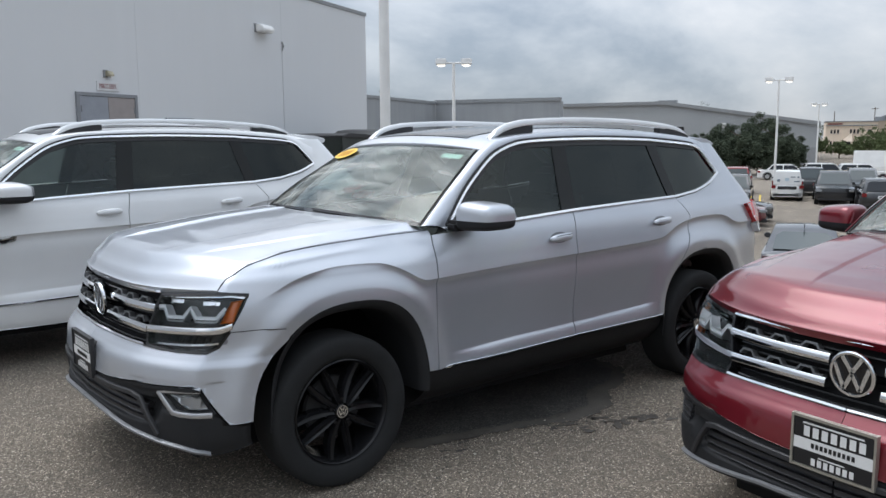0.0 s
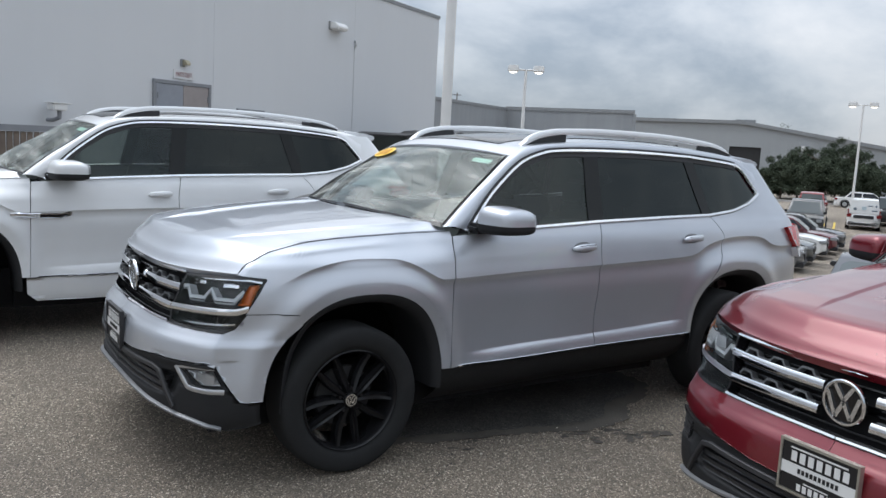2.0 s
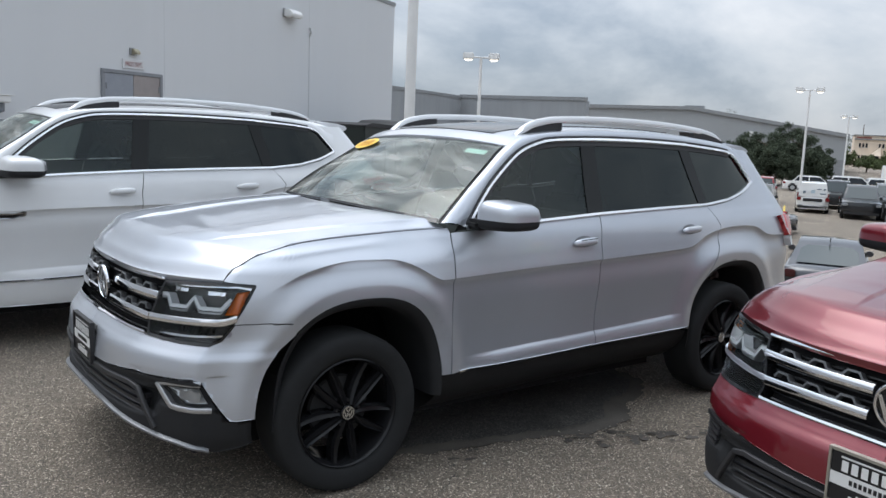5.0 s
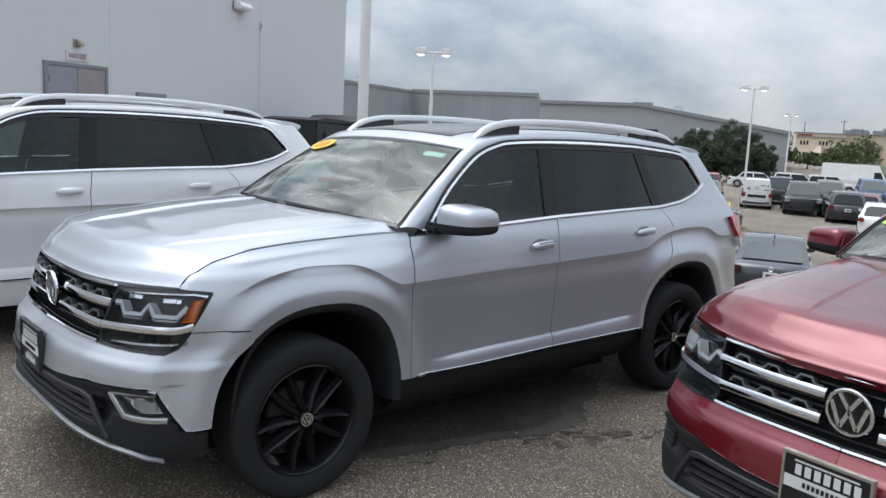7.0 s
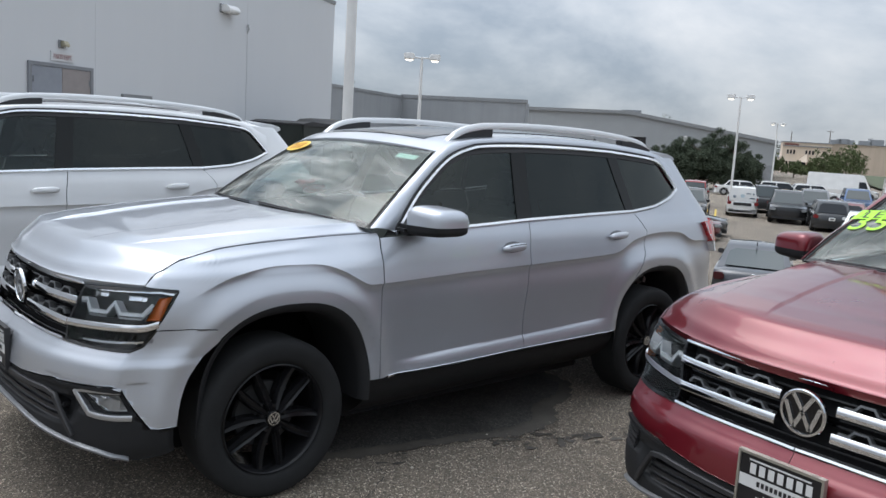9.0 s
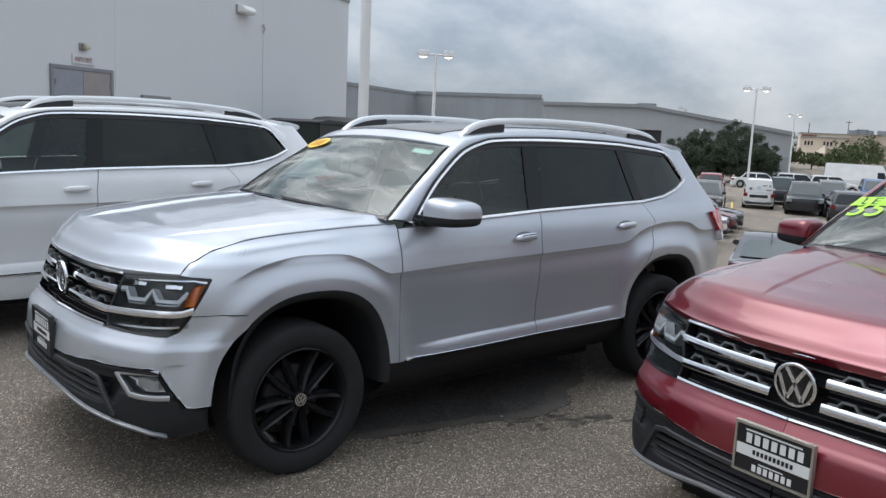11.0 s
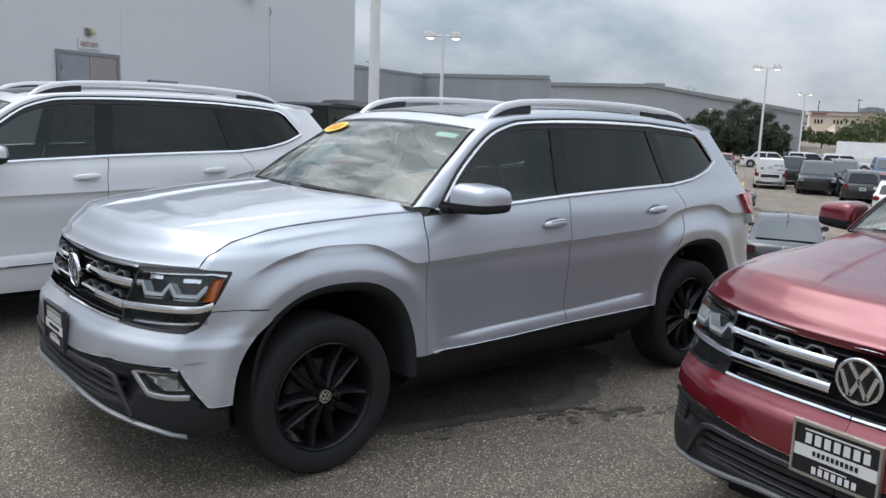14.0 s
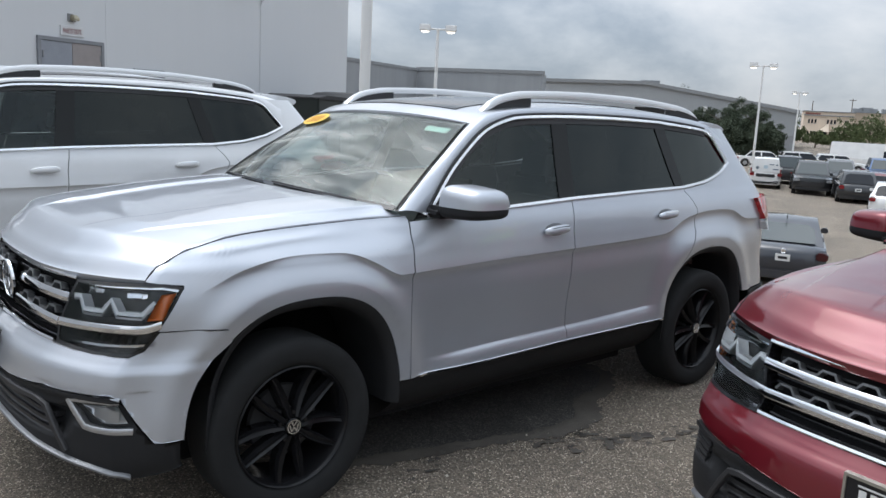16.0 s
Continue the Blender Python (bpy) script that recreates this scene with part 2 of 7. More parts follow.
def prism(bm, outline, y0, y1):
    """An (x, z) outline carried from y0 to y1."""
    a = [bm.verts.new((x, y0, z)) for x, z in outline]
    b = [bm.verts.new((x, y1, z)) for x, z in outline]
    bm.faces.new(a)
    bm.faces.new(b[::-1])
    for i in range(len(a)):
        j = (i + 1) % len(a)
        bm.faces.new((a[j], a[i], b[i], b[j]))


def step(a, b, v):
    v = min(1, max(0, (v - a) / (b - a)))
    return v * v * (3 - 2 * v)


# ---------------------------------------------------------------- the ground
ROW = radians(28.3)       # the lot's axis: stalls are slanted to it, buildings are square to it
AX = Vector((math.cos(ROW), math.sin(ROW), 0))
AY = Vector((-math.sin(ROW), math.cos(ROW), 0))
LOT = Matrix.Rotation(ROW, 4, "Z")


def ground_z(x, y):
    """The front row stands on a level strip; behind it the lot falls away, except beside the tall building."""
    t, s = x * AX.x + y * AX.y, x * AY.x + y * AY.y
    fall = 2.05 * step(4.0, 12.0, t) + 0.35 * step(7.0, 52.0, t)
    return -fall * (1 - step(4.0, 8.5, s) * (1 - step(22, 45, t))) + 0.013 * max(-3.0, min(8.0, y + 0.95))


def grid_coords(lo, hi, inner_lo, inner_hi, fine, coarse_n):
    out = [lo + (inner_lo - lo) * (i / coarse_n) ** 0.5 for i in range(coarse_n)]
    n = int((inner_hi - inner_lo) / fine)
    out += [inner_lo + (inner_hi - inner_lo) * i / n for i in range(n + 1)]
    out += [inner_hi + (hi - inner_hi) * ((i + 1) / coarse_n) ** 2 for i in range(coarse_n)]
    return out


def build_ground():
    xs, ys = grid_coords(-900, 1500, -8, 60, 0.5, 14), grid_coords(-900, 1500, -12, 30, 0.5, 14)
    verts = [(x, y, ground_z(x, y)) for x in xs for y in ys]
    n = len(ys)
    faces = [(i * n + j, (i + 1) * n + j, (i + 1) * n + j + 1, i * n + j + 1) for i in range(len(xs) - 1) for j in range(n - 1)]
    me = bpy.data.meshes.new("ground")
    me.from_pydata(verts, [], faces)
    for p in me.polygons:
        p.use_smooth = True
    me.materials.append(M_ASPHALT)
    return tagged(new("ground", me), "worn grey asphalt parking lot with pale aggregate", "parking lot", kind="structure")


build_ground()


# ---------------------------------------------------------------- buildings
EYE_SPOT = Vector((-2.0, -4.25, 1.73))


def at_bearing(az, dist):
    return Vector((EYE_SPOT.x + dist * math.cos(radians(az)), EYE_SPOT.y + dist * math.sin(radians(az)), 0))


def lot_st(p):
    return p.dot(AX), p.dot(AY)


def build_tall():
    corner = at_bearing(56.4, 31.8)
    t1, s0 = lot_st(corner)
    top = 6.3
    b = thing("tall_building", "pale grey painted concrete dealership building", "building", LOT)
    bm = bmesh.new()
    # wall panels with shallow vertical joints
    w = 6.35
    t = t1 - 48
    box(bm, t, t1 - 0.02, s0 + 0.008, s0 + 0.25, -1.2, top - 0.01)
    box(bm, t1 - 0.25, t1 - 0.004, s0 + 0.25, s0 + 22, -1.2, top)
    part("wall", bm, M_WALL, b)
    x1 = t1
    while x1 > t + w:
        x0 = 18.6 if abs(x1 - t1) < 0.01 else x1 - w
        bm = bmesh.new()
        box(bm, x0 + 0.005, x1, s0, s0 + 0.007, -1.2, top - 0.002)
        part("wall_panel", bm, M_WALL, b)
        x1 = x0
    bm = bmesh.new()
    box(bm, t, t1 + 0.03, s0 - 0.03, s0 + 0.3, top, top + 0.12)
    box(bm, t1 - 0.3, t1 + 0.03, s0 + 0.3, s0 + 22, top, top + 0.12)
    part("coping", bm, M_COPING, b)
    bm = bmesh.new()
    box(bm, t, t1 - 0.3, s0 + 0.3, s0 + 22, top - 0.5, top - 0.3)
    part("roof", bm, M_COPING, b)
    return b, s0, t1, top


TALL, TALL_S, TALL_T, TALL_TOP = build_tall()


def on_tall(az):
    """How far along the lot's axis the bearing az meets the tall building's front wall."""
    d = 15.0 / math.cos(radians(118.3 - az))
    return lot_st(at_bearing(az, d))[0]


def lens_height(az, el, near=15.0):
    return 1.73 + near / math.cos(radians(118.3 - az)) * math.tan(radians(el))


def build_far_buildings():
    # block-walled wing with a parapet
    p = at_bearing(51.6, 87.0)
    t0, s1 = lot_st(p)
    s0 = lot_st(at_bearing(43.0, 82.7))[1]
    top = 5.32
    b = thing("low_wing", "grey painted block building wing with parapet", "building", LOT)
    bm = bmesh.new()
    box(bm, t0, t0 + 0.3, s0, s1, -2.5, top)
    box(bm, t0 + 0.3, t0 + 1.4, s0, s0 + 0.3, -2.5, top)
    part("front_wall", bm, M_WALL_FAR, b)
    bm = bmesh.new()
    box(bm, t0 - 40, t0, s1 + 0.01, s1 + 0.3, -2.5, top - 0.05)
    part("side_wall", bm, M_WALL_FAR, b)
    bm = bmesh.new()
    box(bm, t0 - 0.1, t0 + 0.4, s0 - 0.1, s1 + 0.1, top, top + 0.35)
    box(bm, t0 - 40, t0 - 0.1, s1 - 0.08, s1 + 0.4, top - 0.05, top + 0.22)
    part("coping", bm, M_COPING, b)
    # metal-clad warehouse
    near = 125.0
    def along(az):
        return near * math.tan(radians(az - 28.3))
    ts, ss = lot_st(EYE_SPOT)
    t0 = ts + near
    def zz(az, el):
        return 1.73 + near / math.cos(radians(az - 28.3)) * math.tan(radians(el))
    b = thing("metal_warehouse", "grey metal-clad warehouse with a sloping roofline", "building", LOT)
    sl, sr, se = ss + along(45), ss + along(36.05), ss + along(26.5)
    zl, zr, ze = zz(43, 2.15), zz(36.05, 2.25), zz(26.5, 0.80)
    d0, d1, dz = ss + along(34.69), ss + along(36.7), zz(35.5, 0.66)
    bm = bmesh.new()
    n = 150
    def ztop(s):
        return zr + (zl - zr) * (s - sr) / (sl - sr) if s > sr else zr + (ze - zr) * (s - sr) / (se - sr)
    for i in range(n):
        a, c = se + (sl - se) * i / n, se + (sl - se) * (i + 0.93) / n
        z0 = dz if (a > d0 and c < d1) else -3.0
        verts = [bm.verts.new(v) for v in ((t0, a, z0), (t0, c, z0), (t0, c, ztop(c)), (t0, a, ztop(a)))]
        bm.faces.new(verts)
        e = se + (sl - se) * (i + 1) / n
        v2 = [bm.verts.new(v) for v in ((t0 + 0.05, c, z0), (t0 + 0.05, e, z0), (t0 + 0.05, e, ztop(e)), (t0 + 0.05, c, ztop(c)))]
        bm.faces.new(v2)
        bm.faces.new((verts[1], v2[0], v2[3], verts[2]))
    vs = [bm.verts.new(v) for v in ((t0, se, -3), (t0 + 60, se, -3), (t0 + 60, se, ze), (t0, se, ze))]
    bm.faces.new(vs)
    part("siding", bm, M_SIDING, b)
    bm = bmesh.new()
    for (a, za), (c, zc) in (((se - 0.3, ztop(se)), (sr, zr)), ((sr, zr), (sl, zl))):
        vs = [bm.verts.new(v) for v in ((t0 - 0.35, a, za - 0.25), (t0 - 0.35, c, zc - 0.25), (t0 - 0.35, c, zc + 0.25), (t0 - 0.35, a, za + 0.25),
                                        (t0 + 60, a, za + 0.25), (t0 + 60, c, zc + 0.25))]
        bm.faces.new(vs[:4])
        bm.faces.new((vs[3], vs[2], vs[5], vs[4]))
    part("roof", bm, M_COPING, b)
    bm = bmesh.new()
    box(bm, t0 + 0.3, t0 + 0.5, d0, d1, -3, dz)
    part("dock_opening", bm, M_DARK, b, "dark open loading door")
    bm = bmesh.new()
    box(bm, t0 + 5, t0 + 6.2, sr - 1.2, sr + 1.6, zr, zr + 0.6)
    part("roof_vent", bm, M_COPING, b)
    bm = bmesh.new()
    box(bm, t0 - 0.12, t0 - 0.01, ss + along(33.3), ss + along(33.9), -1.4, zz(33.6, -0.35))
    part("side_door", bm, grained("blue_door_paint", (0.04, 0.10, 0.32), 0.5), b, "blue painted door")
    bm = bmesh.new()
    box(bm, t0 - 0.03, t0 - 0.004, se + 0.05, ss + along(28.4), -3.0, zz(27, -0.72))
    part("painted_base", bm, M_COPING, b, "darker grey painted base band")
    bm = bevelled_box((t0 - 0.9, t0 - 0.3, ss + along(32.15) - 0.35, ss + along(32.15) + 0.35, zz(32.15, 0.55), zz(32.15, 0.55) + 0.7), 0.08, 2)
    lamp = part("floodlight", bm, M_POLE, b, "white floodlight on a short arm")
    bm = bmesh.new()
    tube(bm, [((t0 - 0.02, ss + along(32.15), zz(32.15, 0.5)), 0.07), ((t0 - 0.6, ss + along(32.15), zz(32.15, 0.55) + 0.1), 0.06)], 8)
    part("arm", bm, M_COPING, lamp)


build_far_buildings()


def lamp_post(az, dist, lamp_el, head_span, radius=0.10, turn=0.0, label="white steel light pole with twin shoebox heads"):
    p = at_bearing(az, dist)
    base = ground_z(p.x, p.y)
    h = 1.73 + dist * math.tan(radians(lamp_el)) - base
    ob = thing("street_lamp", label, "lamp", Matrix.Translation((p.x, p.y, base)) @ Matrix.Rotation(radians(az - 90 + turn), 4, "Z"), "parking lot lights")
    bm = bmesh.new()
    tube(bm, [((0, 0, -0.3), radius * 1.15), ((0, 0, h * 0.5), radius), ((0, 0, h), radius * 0.75)], 16)
    part("pole", bm, M_POLE, ob, smooth=True)
    bm = bmesh.new()
    tube(bm, [((0, 0, -0.3), radius * 3.0), ((0, 0, 0.45), radius * 3.0)], 20)
    part("base", bm, M_CONCRETE, ob, smooth=True)
    for sgn in (-1, 1):
        bm = bmesh.new()
        tube(bm, [((0, 0, h - 0.05), radius * 0.5), ((sgn * head_span * 0.22, 0, h - 0.03), radius * 0.5)], 8)
        arm = part("arm", bm, M_POLE, ob)
        x0, x1 = sorted((sgn * head_span * 0.20, sgn * head_span * 0.5))
        bm = bevelled_box((x0, x1, -0.28, 0.28, h - 0.16, h + 0.20), 0.05, 2)
        head = part("lamp_head", bm, M_WHITE, ob)
        bm = bmesh.new()
        cx = 0.5 * (x0 + x1)
        bmesh.ops.create_uvsphere(bm, u_segments=16, v_segments=8, radius=0.5)
        bmesh.ops.transform(bm, matrix=Matrix.Translation((cx, 0, h - 0.15)) @ Matrix.Diagonal(((x1 - x0) * 0.78, 0.42, 0.22, 1)), verts=bm.verts[:])
        part("lens", bm, M_LENS, head, "lit glass lens", smooth=True)
    return ob


lamp_post(50.34, 47.0, 5.16, 2.05)
lamp_post(28.93, 69.0, 3.60, 2.05, 0.085)
lamp_post(26.5, 120.0, 2.0, 2.1, turn=30)


def near_pole():
    p = at_bearing(55.17, 15.0)
    base = ground_z(p.x, p.y)
    ob = thing("light_pole", "thick white painted steel light pole", "pole", Matrix.Translation((p.x, p.y, base)))
    bm = bmesh.new()
    tube(bm, [((0, 0, 0.5), 0.098), ((0, 0, 8), 0.088)], 24)
    part("pole", bm, M_POLE, ob, smooth=True)
    bm = bmesh.new()
    tube(bm, [((0, 0, -0.3), 0.3), ((0, 0, 0.6), 0.3)], 24)
    part("base", bm, M_CONCRETE, ob, smooth=True)


near_pole()
# ---------------------------------------------------------------- the shape of the large family car
def spline(points, n=12):
    """A smooth run through (x, y) points, as a dense list."""
    p = [points[0]] + list(points) + [points[-1]]
    out = []
    for i in range(1, len(p) - 2):
        for k in range(n):
            t = k / n
            out.append(tuple(0.5 * (2 * b + (c - a) * t + (2 * a - 5 * b + 4 * c - d) * t * t + (3 * b - a - 3 * c + d) * t ** 3)
                             for a, b, c, d in zip(p[i - 1], p[i], p[i + 1], p[i + 2])))
    out.append(tuple(points[-1]))
    return out


PLAN = spline([(4.09, 0.0), (4.07, 0.45), (4.02, 0.75), (3.94, 0.86), (3.72, 0.922), (3.3, 0.962), (2.7, 0.988), (1.8, 1.0), (0.8, 1.0), (0.2, 1.0), (-0.15, 0.995),
               (-0.38, 0.965), (-0.52, 0.90), (-0.62, 0.80), (-0.70, 0.66), (-0.765, 0.48), (-0.805, 0.28), (-0.825, 0.0)])
_s = [0.0]
for _a, _b in zip(PLAN, PLAN[1:]):
    _s.append(_s[-1] + math.hypot(_b[0] - _a[0], 0.95 * (_b[1] - _a[1])))
_i0 = min(range(len(PLAN)), key=lambda i: abs(PLAN[i][0] - 0.8) + (1 - PLAN[i][1]))
PLAN_U = np.array([PLAN[_i0][0] + (v - _s[_i0]) * -1 for v in _s])[::-1]      # runs with x along the flank, then on round the corner
PLAN_X, PLAN_Y = np.array([p[0] for p in PLAN])[::-1], np.array([p[1] for p in PLAN])[::-1]
_blunt = np.where(PLAN_X < 0.0, 0.072 * np.interp(PLAN_Y, (0.0, 0.12, 0.5, 0.84, 0.995), (0.0, 0.04, 0.9, 1.0, 0.0)), 0.0)      # the nose is blunter than the plain sweep
PLAN_X, PLAN_Y = PLAN_X - 0.26 * _blunt, PLAN_Y + 0.97 * _blunt / 0.95
U_FRONT, U_REAR = PLAN_U[0], PLAN_U[-1]

_wz = spline([(0.16, 0.86), (0.25, 0.905), (0.33, 0.935), (0.43, 0.948), (0.495, 0.950), (0.54, 0.949), (0.585, 0.947), (0.66, 0.946), (0.76, 0.954), (0.88, 0.968), (0.95, 0.967), (1.0, 0.960), (1.05, 0.950), (1.10, 0.940),
              (1.18, 0.920), (1.24, 0.893), (1.30, 0.862), (1.45, 0.800), (1.60, 0.742), (1.686, 0.708), (1.72, 0.675), (1.745, 0.60), (1.76, 0.45)], 6)
WZ_Z, WZ_W = np.array([p[0] for p in _wz]), np.array([p[1] for p in _wz])
_fz = spline([(0.16, 0.06), (0.22, 0.0), (0.28, -0.06), (0.36, -0.10), (0.46, -0.105), (0.56, -0.100), (0.64, -0.092), (0.70, -0.080), (0.735, -0.064), (0.765, -0.042), (0.80, -0.024), (0.90, 0.0), (1.0, 0.03), (1.1, 0.10)], 6)
FZ_Z, FZ_X = np.array([p[0] for p in _fz]), np.array([p[1] for p in _fz])
_rz = spline([(0.2, -0.02), (0.45, 0.05), (0.62, 0.05), (0.8, 0.0), (1.2, -0.04), (1.45, -0.22), (1.7, -0.42)], 6)
RZ_Z, RZ_X = np.array([p[0] for p in _rz]), np.array([p[1] for p in _rz])


def sstep(a, b, v):
    v = min(1.0, max(0.0, (v - a) / (b - a)))
    return v * v * (3 - 2 * v)


CREASE = spline([(-0.60, 0.93), (-0.48, 0.965), (-0.394, 1.004), (-0.27, 1.062), (-0.05, 1.096), (0.15, 1.097), (0.27, 1.086), (0.374, 1.046), (0.50, 0.982), (0.60, 0.979),
                 (1.12, 0.996), (1.69, 1.008), (2.36, 1.024), (2.58, 1.042), (2.746, 1.106), (3.01, 1.144), (3.35, 1.136), (3.53, 1.074), (3.75, 1.06), (4.2, 1.06)], 8)
CREASE_U, CREASE_Z = np.array([p[0] for p in CREASE]), np.array([p[1] for p in CREASE])
ARCHES = ((0.075, 0.46, 0.525), (3.06, 0.488, 0.515))       # middle, half length and rise above 0.40 m of the wheel openings


def arch_rho(u, z, k):
    c, a, b = ARCHES[k]
    return ((abs(u - c) / a) ** 2.5 + (max(0.0, z - 0.40) / b) ** 2.5) ** 0.4


def crease_z(u):
    return float(np.interp(u, CREASE_U, CREASE_Z))


def flare(u, z, side=0):
    """What the flank adds to its plain section: the undercut below the waist crease, the wheel flares, the rolled top of the wing."""
    d = 0.0
    gap = crease_z(u) - z
    if side > 0 or (side == 0 and gap < 0):
        gap = 0.0
    if gap > 0 or side < 0:
        gap = max(gap, 0.0)
        depth = 0.034 * sstep(-0.45, -0.15, u)
        d -= depth * (1 - math.exp(-gap / 0.028)) * math.exp(-max(0, gap) / 0.30)
    for k in (0, 1):
        r = arch_rho(u, z, k)
        if r < 1.6:
            d += 0.030 * math.exp(-((r - 1.11) / 0.16) ** 2) if r > 1.11 else 0.030 * (1 - 2.2 * (1.11 - r))
    low = z - crease_z(u) + 0.428
    if low < 0 and 0.62 < u < 2.52:                # the flange along the door feet
        d += 0.022 * (1 - math.exp(low / 0.03)) * sstep(0.62, 0.95, u) * sstep(2.52, 2.38, u)
    if -0.52 < u < 0.62:
        d += 0.013 * math.exp(-((z - (1.138 + 0.056 * (u + 0.3))) / (0.014 + 0.014 * sstep(0.05, 0.35, u))) ** 2) * sstep(-0.52, -0.34, u) * (1 - 0.45 * sstep(0.1, 0.45, u))
    if u < 0.8:
        d -= 0.10 * sstep(1.06, 1.21, z) * sstep(0.78, 0.35, u)
    return d


def skin(u, z, out=0.0, side=0):
    """A place on the car's left skin: u along the flank and round the nose, z the height; out: how far proud of it."""
    x, yn = float(np.interp(u, PLAN_U, PLAN_X)), float(np.interp(u, PLAN_U, PLAN_Y))
    x1, y1 = float(np.interp(u + 0.01, PLAN_U, PLAN_X)), float(np.interp(u + 0.01, PLAN_U, PLAN_Y))
    w = float(np.interp(z, WZ_Z, WZ_W)) + flare(u, z, side)
    nx, ny = -(y1 - yn) * 0.95, (x1 - x)
    n = math.hypot(nx, ny) or 1.0
    fx = float(np.interp(z, FZ_Z, FZ_X)) * sstep(0.0, -0.5, x)
    rx = float(np.interp(z, RZ_Z, RZ_X)) * sstep(3.0, 3.9, x)
    return Vector((x + fx + rx + out * nx / n, -(yn * w + out * ny / n), z))


def skin_normal(u, z, side=0, h=0.003):
    a = skin(u + h, z, 0, side) - skin(u - h, z, 0, side)
    top = z if side < 0 and crease_z(u) - z < 2 * h else z + h          # one-sided just under the crease
    b = skin(u, top, 0, side) - skin(u, z - h, 0, side)
    n = a.cross(b)
    n.normalize()
    return n if n.y < 0 or (abs(n.y) < 0.4 and n.x * (u - 1.5) > 0) else -n


def panel_mesh(polys, lift=0.0, lip=0.018, mirror=False, both=False, su=0.05, sz=0.035, bulge=None):
    """A sheet-metal piece. polys: (outline in (u, z), side of the crease) pairs; its edges turn inwards by lip."""
    verts, faces, normals = [], [], []
    for poly, side, *bent in polys:
        bent = bool(bent)
        if bent:                                    # laid out level along the crease, which is the outline's first edge
            poly = [(u, z - crease_z(u)) for u, z in poly[:2]] + [(u, z - crease_z(u)) for u, z in resample(poly[1:] + poly[:1], 0.025)[1:-1]]
        else:
            poly = resample(poly + poly[:1], 0.03)[:-1]
        bm = bmesh.new()
        corner = [bm.verts.new((u, 0, z)) for u, z in poly]
        for tri in mathutils.geometry.tessellate_polygon([[Vector((u, z, 0)) for u, z in poly]]):
            if abs((poly[tri[1]][0] - poly[tri[0]][0]) * (poly[tri[2]][1] - poly[tri[0]][1]) - (poly[tri[2]][0] - poly[tri[0]][0]) * (poly[tri[1]][1] - poly[tri[0]][1])) > 1e-10:
                bm.faces.new([corner[k] for k in tri])
        us, zs = [p[0] for p in poly], [p[1] for p in poly]
        cuts = [((u, 0, 0), (1, 0, 0)) for u in np.arange(math.floor(min(us) / su) * su, max(us), su)]
        levels = list(np.arange(math.floor(min(zs) / sz) * sz, max(zs), sz))
        if bent:
            levels += [s * v for s in (-1, 1) for v in (0.006, 0.013, 0.022, 0.05)] + [-0.418, -0.422, -0.428, -0.436, -0.448, -0.468]
        cuts += [((0, 0, z), (0, 0, 1)) for z in levels if abs(z) > 1e-6 or not bent]
        for co, no in cuts:
            bmesh.ops.bisect_plane(bm, geom=bm.verts[:] + bm.edges[:] + bm.faces[:], plane_co=co, plane_no=no, dist=1e-5)
        bmesh.ops.remove_doubles(bm, verts=bm.verts[:], dist=0.0012)
        edge = [e for e in bm.edges if len(e.link_faces) == 1 and not (bent and all(abs(v.co.z) < 1e-5 for v in e.verts))]
        flat = set(bm.faces)
        if lip:
            r = bmesh.ops.extrude_edge_only(bm, edges=edge)
            for v in r["geom"]:
                if isinstance(v, bmesh.types.BMVert):
                    v.co.y = 1.0
        if bent:
            for v in bm.verts:
                v.co.z += crease_z(v.co.x)
        bm.verts.index_update()
        base = len(verts)
        vn = []

        def place(u, z):
            return skin(u, z, 0, side) + (skin_normal(u, z, side) * bulge(u, z) if bulge else Vector())

        for v in bm.verts:
            u, d, z = v.co
            n = skin_normal(u, z, side)
            if bulge:
                h = 0.003
                m = (place(u + h, z) - place(u - h, z)).cross(place(u, z + h) - place(u, z - h)).normalized()
                n = m if m.dot(n) > 0 else -m
            vn.append(n)
            verts.append(place(u, z) + n * (lift - lip * d))
        for f in bm.faces:
            ids = [v.index for v in f.verts]
            pts = [verts[base + i] for i in ids]
            fn = sum((p.cross(q) for p, q in zip(pts, pts[1:] + pts[:1])), Vector())
            if f in flat:
                want = vn[ids[0]]
            else:
                want = None
            if want is not None and fn.dot(want) < 0:
                ids = ids[::-1]
            faces.append([base + i for i in ids])
            normals.append([vn[i] for i in ids] if want is not None else None)
        bm.free()
    if mirror or both:
        m_verts = [Vector((v.x, -v.y, v.z)) for v in verts]
        m_faces = [f[::-1] for f in faces]
        m_normals = [None if n is None else [Vector((q.x, -q.y, q.z)) for q in n[::-1]] for n in normals]
        if both:
            k = len(verts)
            verts, faces, normals = verts + m_verts, faces + [[i + k for i in f] for f in m_faces], normals + m_normals
        else:
            verts, faces, normals = m_verts, m_faces, m_normals
    me = bpy.data.meshes.new("panel")
    me.from_pydata([tuple(v) for v in verts], [], faces)
    for p in me.polygons:
        p.use_smooth = True
    loops = []
    for p, n in zip(me.polygons, normals):
        loops += [tuple(q) for q in n] if n is not None else [tuple(p.normal)] * len(p.vertices)
    me.normals_split_custom_set(loops)
    return me


def mesh_part(name, me, material, parent, label=""):
    me.name = name
    me.materials.append(material)
    ob = new(name, me)
    ob.parent = parent
    if label:
        tagged(ob, label)
    return ob


